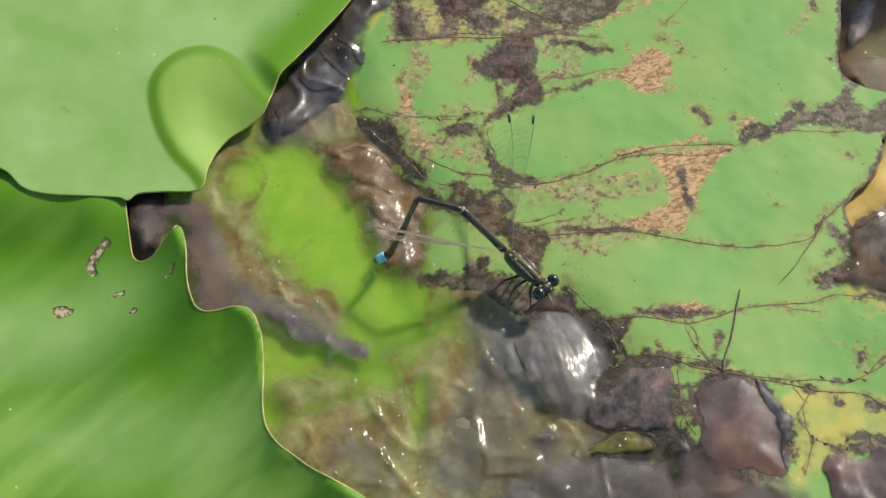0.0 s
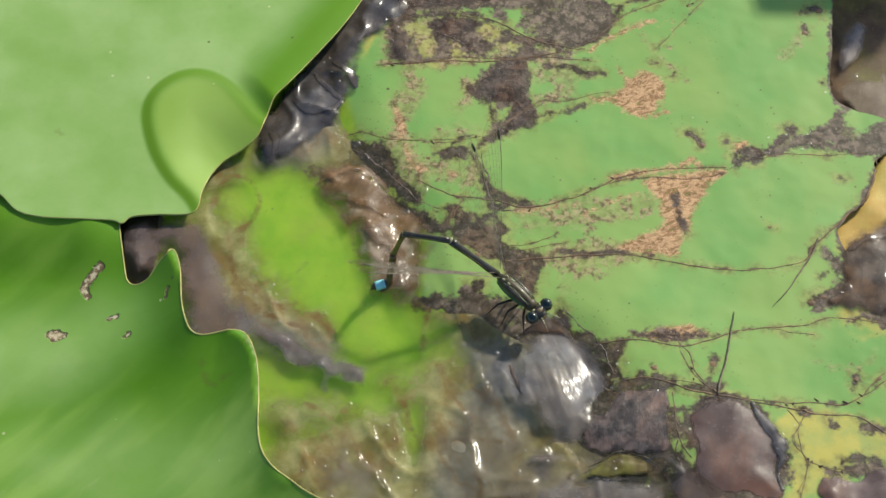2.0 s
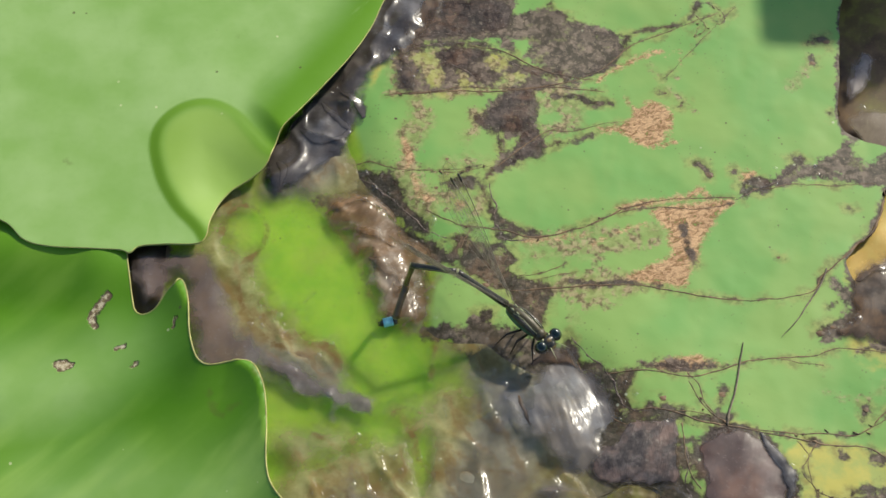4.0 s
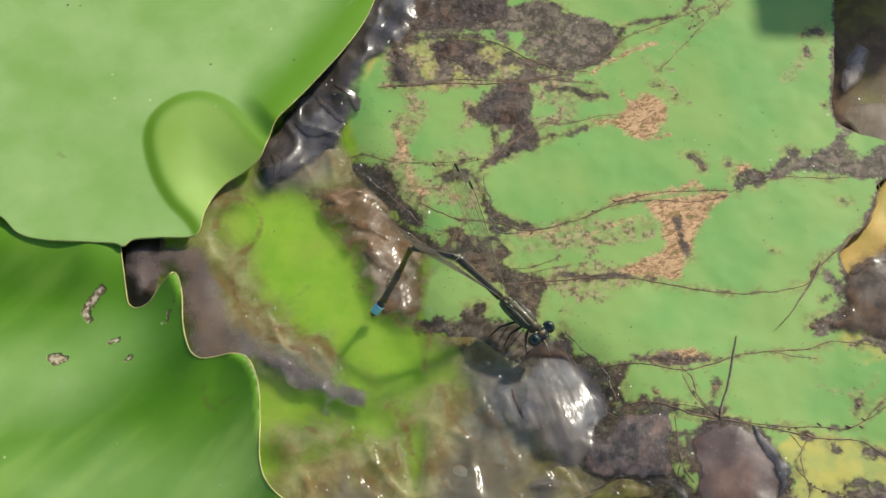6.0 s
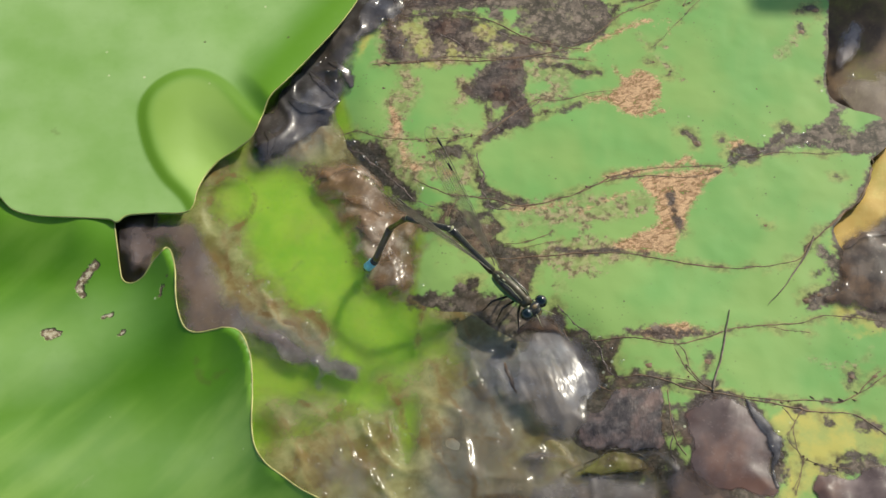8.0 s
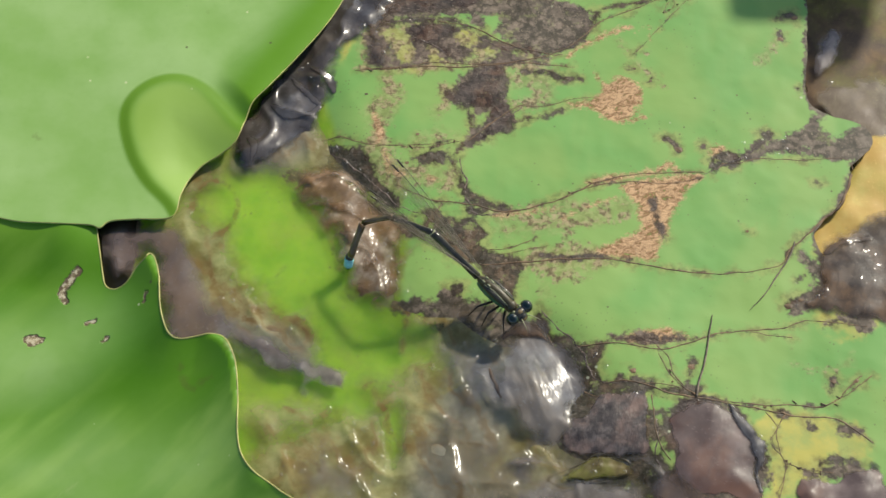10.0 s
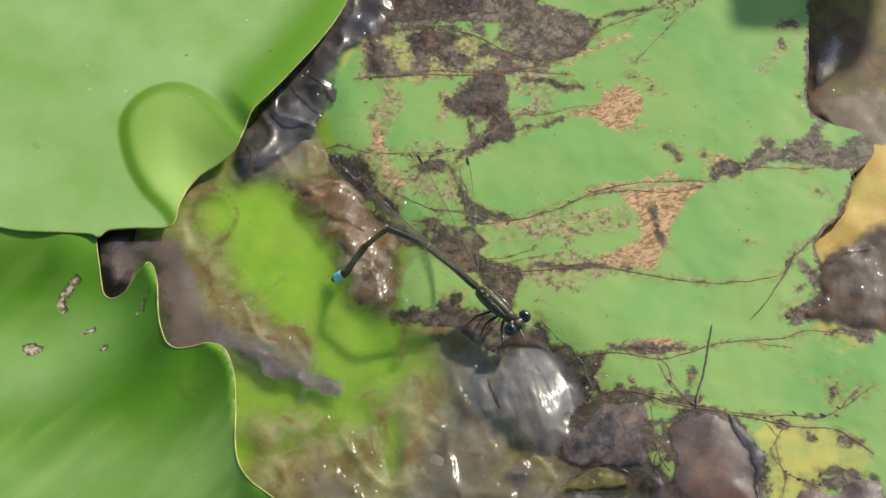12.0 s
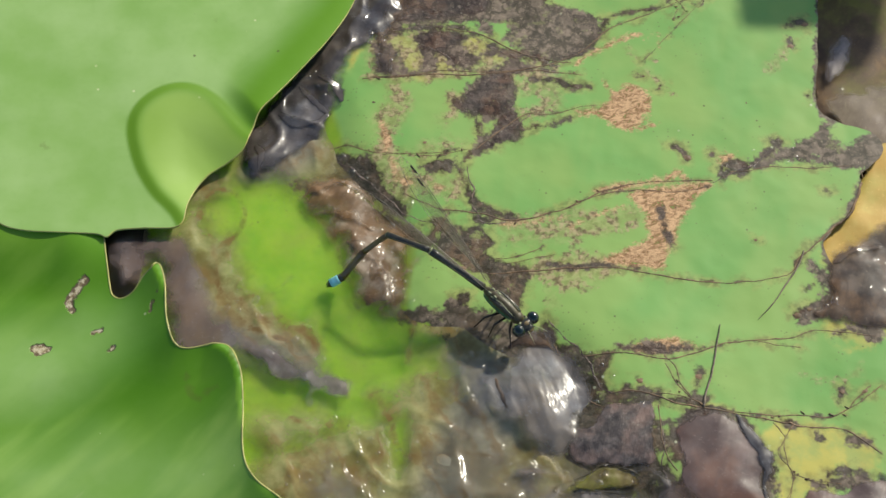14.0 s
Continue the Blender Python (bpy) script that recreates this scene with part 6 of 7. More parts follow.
# ---------- clear domes added above the slime, only to make sun glints ---
rnd = random.Random(11)
glints, taken = [], []
for points, count, spread in (
    ([(-22.4, -6.7), (-20.4, -7.8), (-23.3, -8.2)], 14, 1.0), ([(-2.6, -3.4), (-3.2, -4.9), (-4.2, -7.2), (-1.6, -7.9)], 22, 1.3), ([(-6.3, 3.1), (-7.0, 4.3), (-3.2, -1.1)], 12, 1.2),
    ([(-13.4, 25.2), (-12.6, 24.2), (-12.2, 23.1), (-12.9, 23.6)], 75, 0.7), ([(-11.8, -29.9), (-8.8, -28.6), (-5.1, -29.9), (-2.4, -25.9), (4.0, -29.2), (7.1, -29.9), (-10.1, -25.9)], 40, 2.2), ([(-17.0, -12.0), (-13.5, -18.4), (-14.3, -14.9), (-8.0, -12.0)], 14, 2.0), ([(-13.7, -28.6), (-11.8, -30.5), (-8.8, -27.9), (-6.4, -25.9), (0.4, -23.9)], 26, 2.6),
    ([(4.0, -29.3), (7.1, -28.6), (-1.5, -25.4), (6.1, -13.7)], 18, 2.6), ([(17.8, -29.3), (19.3, -28.4), (21.7, -30.0), (22.9, -30.6)], 16, 0.9), ([(18.8, -16.5), (20.5, -18.6), (12.3, -20.7), (14.3, -17.9)], 14, 1.4),
    ([(-8.5, 10.6), (-5.7, 9.8), (-9.9, 11.4), (-4.3, 6.6)], 16, 1.4), ([(-6.8, 29.8), (-6.0, 28.5), (-4.6, 26.7), (-7.4, 25.0)], 14, 0.8), ([(6.9, -6.5), (5.6, -9.4), (5.2, -10.9)], 10, 0.7),
    ([(40.2, 11.8), (42.2, 11.4), (45.0, 12.2)], 8, 1.2), ([(36.7, -26.1), (36.7, -28.7), (35.9, -30.6)], 10, 0.6), ([(46.4, -8.3), (43.1, -9.0), (51.2, 22.3)], 6, 0.7),
):
    for k in range(int(count * 0.8)):
        px, py = rnd.choice(points)
        px, py, r = px + rnd.gauss(0, spread * 0.85), py + rnd.gauss(0, spread * 0.85), 0.14 + 0.42 * rnd.random() ** 1.8
        if any((px - qx) ** 2 + (py - qy) ** 2 < (1.3 * (r + qr)) ** 2 for qx, qy, qr in taken):
            continue
        taken.append((px, py, r))
        top = max(0.25, float(old_height(np.array([px]), np.array([py]))[0]))
        turn = Euler((0, 0, rnd.uniform(0, 6.3))).to_matrix()
        glints.append(dome_data((px, py, top + 0.6), (r * rnd.uniform(1, 1.5), r, r * 0.45), turn))
verts, faces = merged(glints)
tagged(new("water_beads", mesh_of("water_beads", verts, faces, GLINT_CLEAR)), "tiny clear water beads glinting on the slime", "water drop", kind="stuff")

# ---------- damselfly ----------
BODY = plain("bronze_black_cuticle", (0.03, 0.027, 0.018), 0.28, 0.5, 0.5, 0.02, 0.0, 0.5)
OLIVE = plain("olive_cuticle", (0.15, 0.12, 0.05), 0.35, 0.35, 0.6, 0.02, 0.0, 0.3)
SIDE = plain("green_cuticle", (0.05, 0.15, 0.075), 0.4, 0.35, 0.6, 0.02, 0.0, 0.3)
PALE = plain("pale_stripe", (0.36, 0.37, 0.21), 0.4, 0.3, 0.5, 0.01)
BLUE = plain("blue_band", (0.30, 0.74, 0.78), 0.35, 0.15, 0.5, 0.01, 0.0, 0.3)
EYE = plain("eye_dark", (0.002, 0.012, 0.010), 0.2, 0.5, 0.6, 0.0, 0.0, 1.0, 0.3, 0.14)
FACE = plain("face_orange", (0.16, 0.11, 0.045), 0.4, 0.5, 0.3, 0.02, 0.0, 0.2)
LEGS = plain("leg_dark", (0.03, 0.02, 0.015), 0.4, 0.4, 0.5, 0.01)
WINGVEIN = plain("wing_vein", (0.24, 0.2, 0.15), 0.45, 0.3, 0.5, 0.01)
GLASSY = membrane()

fly = new("damselfly")
tagged(fly, "slender bronze-black damselfly with a blue tail band, laying eggs", "damselfly")
HEAD, THX_FRONT, THX_BACK = (2.78, -3.65, 1.95), (2.07, -2.95, 2.02), (-1.22, 0.25, 2.34)
L01, L12, L23, L34, L45 = 7.49, 5.43, 4.24, 4.19, 1.99

AX = (Vector(THX_FRONT) - Vector(THX_BACK)).normalized()
SD = AX.cross(Vector((0, 0, 1))).normalized()
UP = SD.cross(AX)
TURN = Matrix((AX, SD, UP)).transposed()


def bit(name, data, material, parent, label=""):
    ob = new(name, mesh_of(name, *data, material))
    ob.parent = parent
    return tagged(ob, label) if label else ob


def along(a, b, c=0.0):
    """A place in the body's own axes: ahead, to its right, up, from the thorax's middle."""
    mid = (Vector(THX_FRONT) + Vector(THX_BACK)) / 2
    return mid + AX * a + SD * b + UP * c


DORSAL = plain("olive_brown_cuticle", (0.08, 0.065, 0.03), 0.45, 0.4, 0.6, 0.02, 0.0, 0.12)
thorax = bit("thorax", merged([egg_data(along(-0.3, 0, 0), (2.9, 0.8, 1.05), TURN, 14, 18), egg_data(along(2.0, 0, -0.1), (0.8, 0.75, 0.8), TURN)]), DORSAL, fly)
for s in (-1, 1):
    bit("side_panel", egg_data(along(-0.5, 0.42 * s, -0.4), (2.3, 0.45, 0.8), TURN, 10, 12), SIDE, thorax, "green side of the thorax")
    line = [along(1.9 - 0.45 * k, s * (0.46 + 0.05 * math.sin(k)), 1.12 * math.sqrt(max(0.05, 1 - ((2.0 - 0.45 * k) / 2.7) ** 2)) - 0.2) for k in range(9)]
    flank = [along(1.9 - 0.45 * k, s * 0.63, 0.86 * math.sqrt(max(0.05, 1 - ((2.0 - 0.45 * k) / 2.7) ** 2)) - 0.22) for k in range(9)]
    bit("shoulder_stripe", tube_data(flank, [0.1, 0.2, 0.24, 0.26, 0.26, 0.26, 0.24, 0.2, 0.1], 8), BODY, thorax, "glossy black shoulder stripe")
    bit("stripe", tube_data(line, 0.045, 6), PALE, thorax, "thin pale green stripe")

for a, b in ((-1.2, 0.3), (-2.0, 0.3), (-1.2, -0.3), (-2.0, -0.3)):
    bit("wing_hinge", egg_data(along(a, b, 0.95 - 0.12 * abs(a + 1.2)), (0.24, 0.12, 0.12), TURN, 6, 8), PALE, thorax, "pale glossy wing hinge")

head = bit("head", merged([egg_data(HEAD, (0.62, 1.15, 0.6), TURN), egg_data(Vector(HEAD) + AX * 0.45 - UP * 0.15, (0.5, 0.7, 0.5), TURN)]), BODY, fly)
bit("face", merged([egg_data(Vector(HEAD) + AX * 0.62 - UP * 0.2, (0.42, 0.62, 0.42), TURN), egg_data(Vector(HEAD) + UP * 0.42 + AX * 0.05, (0.3, 0.45, 0.22), TURN)]), FACE, head, "mottled green and orange face")
for s in (-1, 1):
    bit("eye", egg_data(Vector(HEAD) + SD * (1.17 * s) + UP * 0.1, (0.74, 0.72, 0.76), TURN, 14, 18), EYE, head, "round glossy black-green eye")
    bit("eye_spot", egg_data(Vector(HEAD) + SD * (0.5 * s) - AX * 0.45 + UP * 0.38, (0.14, 0.2, 0.14), TURN, 6, 8), PALE, head)
    base = Vector(HEAD) + AX * 0.75 + SD * (0.4 * s) + UP * 0.1
    bit("antenna", tube_data([base, base + AX * 0.5 + SD * 0.25 * s + UP * 0.2, base + AX * 1.6 + SD * 0.7 * s + UP * 0.1], [0.06, 0.045, 0.02], 5), PALE, head)


def leg(root, knee, foot):
    mid = (Vector(knee) * 0.45 + Vector(foot) * 0.55)
    toe = Vector(foot) + (Vector(foot) - Vector(knee)).normalized() * 0.5
    toe.z = foot[2]
    bit("leg", tube_data([root, (Vector(root) + Vector(knee)) / 2, knee, mid, foot, toe], [0.16, 0.16, 0.13, 0.08, 0.06, 0.03], 6), LEGS, fly)


GROUND_Z = -0.9
for s in (-1, 1):
    side = 1.0 if s > 0 else 0.55
    for a, out, reach, ahead in ((1.7, 1.6, 2.0, 1.4), (0.9, 2.3, 2.9, -0.4), (0.1, 2.5, 3.1, -1.6)):
        knee = along(a + ahead * 0.5, s * out * side, -0.5)
        foot = along(a + ahead, s * reach * side, -1)
        foot.z = GROUND_Z
        leg(along(a, s * 0.4, -1.0), knee, foot)


def segment(length, thick, blue=False, skin=None):
    """A piece of the abdomen along +x, with its rings."""
    xs = np.linspace(0, length, 9)
    line = np.c_[xs, 0 * xs, 0 * xs]
    swell = 1 + 0.12 * np.cos(np.linspace(0, 2 * math.pi, 9))
    if blue:
        core = bit("abdomen_segment", tube_data(line, thick * np.array([1, 1.02, 1.05, 1.05, 1.04, 1.02, 0.98, 0.85, 0.5]), 12), BODY, fly, "black tail tip")
        band_x = np.linspace(0.45, 1.6, 5)
        bit("tail_band", tube_data(np.c_[band_x, 0 * band_x, 0 * band_x], thick * 1.12, 12), BLUE, core, "bright sky-blue tail band")
        for s in (-1, 1):
            bit("appendage", tube_data([(length - 0.2, 0.1 * s, 0.08), (length + 0.08, 0.14 * s, 0.1), (length + 0.2, 0.1 * s, 0.05)], [0.1, 0.08, 0.03], 6), BODY, core)
        bit("ovipositor", tube_data([(length - 0.7, 0, -thick * 0.8), (length - 0.1, 0, -thick * 1.0), (length + 0.3, 0, -thick * 0.7)], [0.14, 0.12, 0.04], 6), OLIVE, core)
        return core
    core = bit("abdomen_segment", tube_data(line, thick * swell, 12), skin or BODY, fly)
    for s in (-1, 1):
        bit("side_line", tube_data(np.c_[xs[1:-1], 0 * xs[1:-1] + s * thick * 0.82, 0 * xs[1:-1] + thick * 0.35], 0.06, 5), OLIVE, core, "olive-yellow side line")
    ring_x = np.array([length - 0.12, length - 0.04, length + 0.06])
    bit("ring", tube_data(np.c_[ring_x, 0 * ring_x, 0 * ring_x], thick * 1.1, 12), PALE, core, "pale joint ring")
    return core


def wing(length, width):
    """A clear netted wing along +x, its leading edge at +y."""
    frame_pts = [(0, 0), (0.16, 0.08), (0.35, 0.2), (0.6, 0.3), (0.85, 0.32), (0.97, 0.18), (1.0, -0.05), (0.95, -0.35), (0.82, -0.6), (0.62, -0.68), (0.42, -0.52), (0.25, -0.2), (0.12, -0.05)]
    rim = curve([(a * length, b * width) for a, b in frame_pts], True, 5)
    skin = bit("wing", ([(0.4 * length, 0, 0)] + [(p[0], p[1], 0) for p in rim], [(0, i + 1, (i + 1) % len(rim) + 1) for i in range(len(rim))]), GLASSY, fly, "clear glassy wing with fine dark veins")
    net = [tube_data(np.c_[np.vstack([rim, rim[:1]]), np.zeros(len(rim) + 1)], 0.014, 5)]
    lead = curve([(0.02 * length, 0), (0.35 * length, 0.2 * width), (0.62 * length, 0.3 * width), (0.88 * length, 0.3 * width)])
    net.append(tube_data(np.c_[lead, np.zeros(len(lead))], 0.032, 5))
    for k, low in enumerate((0.2, 0.08, -0.06, -0.22, -0.38, -0.5)):
        run = curve([(0.1 * length, 0.0), (0.35 * length, (low * 0.5 + 0.03) * width), (0.65 * length, low * width), ((0.96 - 0.05 * k) * length, (low - 0.06) * width)])
        net.append(tube_data(np.c_[run, np.zeros(len(run))], 0.018, 4))
    for k in range(14):
        u = 0.3 + 0.045 * k
        top, bottom = 0.3 * min(1, (u - 0.05) / 0.5), -0.5 * min(1, (u - 0.15) / 0.4) * (1 if u < 0.8 else 0.75)
        net.append(tube_data([(u * length, top * width, 0), ((u + 0.01) * length, (top + bottom) / 2 * width, 0), (u * length, bottom * width, 0)], 0.009, 4))
    bit("wing_vein", merged(net), WINGVEIN, skin)
    stigma = curve([(0.86 * length, 0.3 * width), (0.91 * length, 0.27 * width), (0.9 * length, 0.2 * width), (0.85 * length, 0.23 * width)], True, 3)
    n = len(stigma)
    bit("wing_spot", ([(p[0], p[1], 0.05) for p in stigma] + [(p[0], p[1], -0.05) for p in stigma],
                      [tuple(range(n)), tuple(range(2 * n - 1, n - 1, -1))] + [(i, i + n, (i + 1) % n + n, (i + 1) % n) for i in range(n)]), BODY, skin)
    return skin


AMBERISH = plain("amber_brown_cuticle", (0.12, 0.07, 0.022), 0.3, 0.4, 1.2, 0.02, 0.0, 0.4)
SEGMENTS = [segment(L01, 0.41), segment(L12, 0.33), segment(L23, 0.32, skin=AMBERISH), segment(L34, 0.40, skin=AMBERISH), segment(L45, 0.49, True)]
WINGS = [wing(18.2, 4.0), wing(17.2, 3.9), wing(18.2, 4.0), wing(17.2, 3.9)]


def aim(x, y, z, dx, dy, dz, hint=(0, 0, 1)):
    """A pose in millimetres whose x axis points along (dx, dy, dz) and whose z axis leans towards the hint."""
    a = Vector((dx, dy, dz)).normalized()
    c = (Vector(hint) - a * a.dot(Vector(hint))).normalized()
    m = Matrix((a, c.cross(a), c)).transposed().to_4x4()
    m.translation = Vector((x, y, z)) * MM
    return m


def wing_pose(x, y, z, dx, dy, dz):
    """As aim(); the wing's trailing edge falls tailwards and down."""
    a = Vector((dx, dy, dz)).normalized()
    t = -AX * 0.6 - Vector((0, 0, 0.5))
    t = (t - a * a.dot(t)).normalized()
    m = Matrix((a, -t, a.cross(-t))).transposed().to_4x4()
    m.translation = Vector((x, y, z)) * MM
    return m


def motions():
    walk(fly, [(t, pose((x - 0.11) * MM, (y - 0.85) * MM, 1.8 * MM)) for t, x, y in [
        (0.0, 8.40, -7.08), (1.0, 8.29, -7.40), (1.5, 8.26, -7.19), (2.0, 8.16, -7.21), (2.5, 8.21, -7.52), (3.0, 8.20, -7.26), (5.5, 8.24, -7.11), (6.0, 8.23, -7.04), (6.5, 8.37, -7.10), (7.0, 8.27, -7.03), (7.5, 8.24, -7.02), (8.0, 8.20, -7.08), (8.5, 8.29, -7.06), (9.0, 8.44, -6.95), (11.5, 8.00, -7.06), (12.0, 8.21, -7.04), (12.5, 8.22, -7.02), (13.0, 8.01, -7.01), (13.5, 7.76, -7.14), (14.0, 8.29, -7.23)]])
    walk(SEGMENTS[0], [(t, aim(*place)) for t, *place in [
        (0.0, -1.83, 0.84, 2.40, -0.645, 0.302, 0.701),
        (1.0, -1.83, 0.84, 2.40, -0.638, 0.230, 0.735),
        (1.5, -1.83, 0.84, 2.40, -0.684, 0.215, 0.697),
        (2.0, -1.83, 0.84, 2.40, -0.719, 0.211, 0.662),
        (2.5, -1.83, 0.84, 2.40, -0.753, 0.207, 0.624),
        (3.0, -1.83, 0.84, 2.40, -0.761, 0.205, 0.616),
        (5.5, -1.83, 0.84, 2.40, -0.714, 0.216, 0.666),
        (6.0, -1.83, 0.84, 2.40, -0.649, 0.284, 0.706),
        (6.5, -1.83, 0.84, 2.40, -0.669, 0.263, 0.695),
        (7.0, -1.83, 0.84, 2.40, -0.708, 0.267, 0.654),
        (7.5, -1.83, 0.84, 2.40, -0.654, 0.314, 0.689),
        (8.0, -1.83, 0.84, 2.40, -0.630, 0.328, 0.704),
        (8.5, -1.83, 0.84, 2.40, -0.614, 0.346, 0.710),
        (9.0, -1.83, 0.84, 2.40, -0.623, 0.377, 0.685),
        (11.5, -1.83, 0.84, 2.40, -0.747, 0.460, 0.480),
        (12.0, -1.83, 0.84, 2.40, -0.728, 0.372, 0.576),
        (12.5, -1.83, 0.84, 2.40, -0.755, 0.374, 0.539),
        (13.0, -1.83, 0.84, 2.40, -0.728, 0.403, 0.555),
        (13.5, -1.83, 0.84, 2.40, -0.753, 0.380, 0.537),
        (14.0, -1.83, 0.84, 2.40, -0.807, 0.383, 0.450),
    ]])
    walk(SEGMENTS[1], [(t, aim(*place)) for t, *place in [
        (0.0, -6.63, 3.09, 7.62, -0.912, 0.372, -0.172),
        (1.0, -6.59, 2.55, 7.88, -0.958, 0.243, -0.152),
        (1.5, -6.93, 2.44, 7.60, -0.970, 0.219, -0.108),
        (2.0, -7.21, 2.42, 7.36, -0.959, 0.242, -0.147),
        (2.5, -7.52, 2.40, 7.12, -0.941, 0.254, -0.223),
        (3.0, -7.60, 2.40, 7.08, -0.918, 0.281, -0.278),
        (5.5, -7.18, 2.46, 7.40, -0.909, 0.315, -0.274),
        (6.0, -6.62, 2.94, 7.61, -0.933, 0.325, -0.156),
        (6.5, -6.83, 2.81, 7.60, -0.899, 0.292, -0.327),
        (7.0, -7.15, 2.84, 7.31, -0.931, 0.268, -0.248),
        (7.5, -6.68, 3.17, 7.51, -0.953, 0.267, -0.147),
        (8.0, -6.51, 3.28, 7.63, -0.917, 0.364, -0.166),
        (8.5, -6.40, 3.42, 7.68, -0.899, 0.373, -0.230),
        (9.0, -6.44, 3.63, 7.47, -0.905, 0.396, -0.153),
        (11.5, -7.53, 4.35, 6.06, -0.725, 0.590, -0.355),
        (12.0, -7.30, 3.64, 6.73, -0.845, 0.508, -0.167),
        (12.5, -7.53, 3.66, 6.46, -0.851, 0.507, -0.137),
        (13.0, -7.34, 3.89, 6.61, -0.780, 0.561, -0.277),
        (13.5, -7.40, 3.65, 6.37, -0.851, 0.498, -0.165),
        (14.0, -8.01, 3.77, 5.85, -0.882, 0.452, -0.136),
    ]])
    walk(SEGMENTS[2], [(t, aim(*place)) for t, *place in [
        (0.0, -11.64, 5.13, 6.67, -0.377, -0.490, -0.786),
        (1.0, -11.82, 3.88, 7.05, -0.277, -0.292, -0.916),
        (1.5, -12.24, 3.64, 7.01, -0.272, -0.106, -0.957),
        (2.0, -12.41, 3.73, 6.56, -0.277, -0.075, -0.958),
        (2.5, -12.54, 3.76, 5.93, -0.216, -0.011, -0.976),
        (3.0, -12.47, 3.89, 5.60, -0.208, -0.003, -0.978),
        (5.5, -12.10, 4.16, 5.92, -0.192, -0.074, -0.979),
        (6.0, -11.83, 4.76, 6.74, -0.309, -0.187, -0.933),
        (6.5, -11.71, 4.39, 5.83, -0.338, -0.601, -0.724),
        (7.0, -12.18, 4.29, 5.97, -0.229, -0.243, -0.942),
        (7.5, -11.95, 4.65, 6.70, -0.354, -0.246, -0.902),
        (8.0, -11.55, 5.28, 6.72, -0.454, 0.191, -0.870),
        (8.5, -11.31, 5.45, 6.43, -0.493, 0.334, -0.804),
        (9.0, -11.42, 5.81, 6.63, -0.566, 0.224, -0.793),
        (11.5, -11.44, 7.54, 4.14, -0.983, 0.091, -0.159),
        (12.0, -11.85, 6.38, 5.83, -0.624, -0.109, -0.774),
        (12.5, -12.12, 6.39, 5.73, -0.655, -0.133, -0.744),
        (13.0, -11.54, 6.91, 5.12, -0.787, 0.210, -0.580),
        (13.5, -12.07, 6.39, 5.46, -0.732, -0.039, -0.680),
        (14.0, -12.72, 6.19, 5.12, -0.676, -0.127, -0.726),
    ]])
    walk(SEGMENTS[3], [(t, aim(*place)) for t, *place in [
        (0.0, -13.24, 3.04, 3.33, -0.408, -0.282, -0.868),
        (1.0, -12.98, 2.65, 3.19, -0.467, -0.318, -0.825),
        (1.5, -13.39, 3.20, 2.97, -0.215, -0.284, -0.934),
        (2.0, -13.58, 3.42, 2.51, -0.155, -0.389, -0.908),
        (2.5, -13.44, 3.71, 1.83, -0.204, -0.312, -0.928),
        (3.0, -13.34, 3.88, 1.51, -0.225, -0.476, -0.850),
        (5.5, -12.91, 3.85, 1.78, -0.372, -0.760, -0.532),
        (6.0, -13.15, 3.96, 2.75, -0.473, -0.607, -0.638),
        (6.5, -13.14, 1.84, 2.75, -0.557, -0.214, -0.802),
        (7.0, -13.14, 3.26, 1.99, -0.604, -0.525, -0.600),
        (7.5, -13.45, 3.60, 2.86, -0.581, -0.336, -0.741),
        (8.0, -13.48, 6.09, 3.02, -0.404, -0.586, -0.702),
        (8.5, -13.41, 6.87, 3.01, -0.285, -0.693, -0.663),
        (9.0, -13.82, 6.76, 3.27, -0.294, -0.629, -0.720),
        (11.5, -15.74, 7.94, 3.44, -0.419, -0.566, -0.710),
        (12.0, -14.47, 5.92, 2.58, -0.534, -0.413, -0.737),
        (12.5, -14.88, 5.83, 2.60, -0.408, -0.484, -0.775),
        (13.0, -14.86, 7.80, 2.67, -0.518, -0.507, -0.688),
        (13.5, -15.21, 6.22, 2.54, -0.609, -0.508, -0.609),
        (14.0, -15.56, 5.66, 2.07, -0.593, -0.388, -0.705),
    ]])
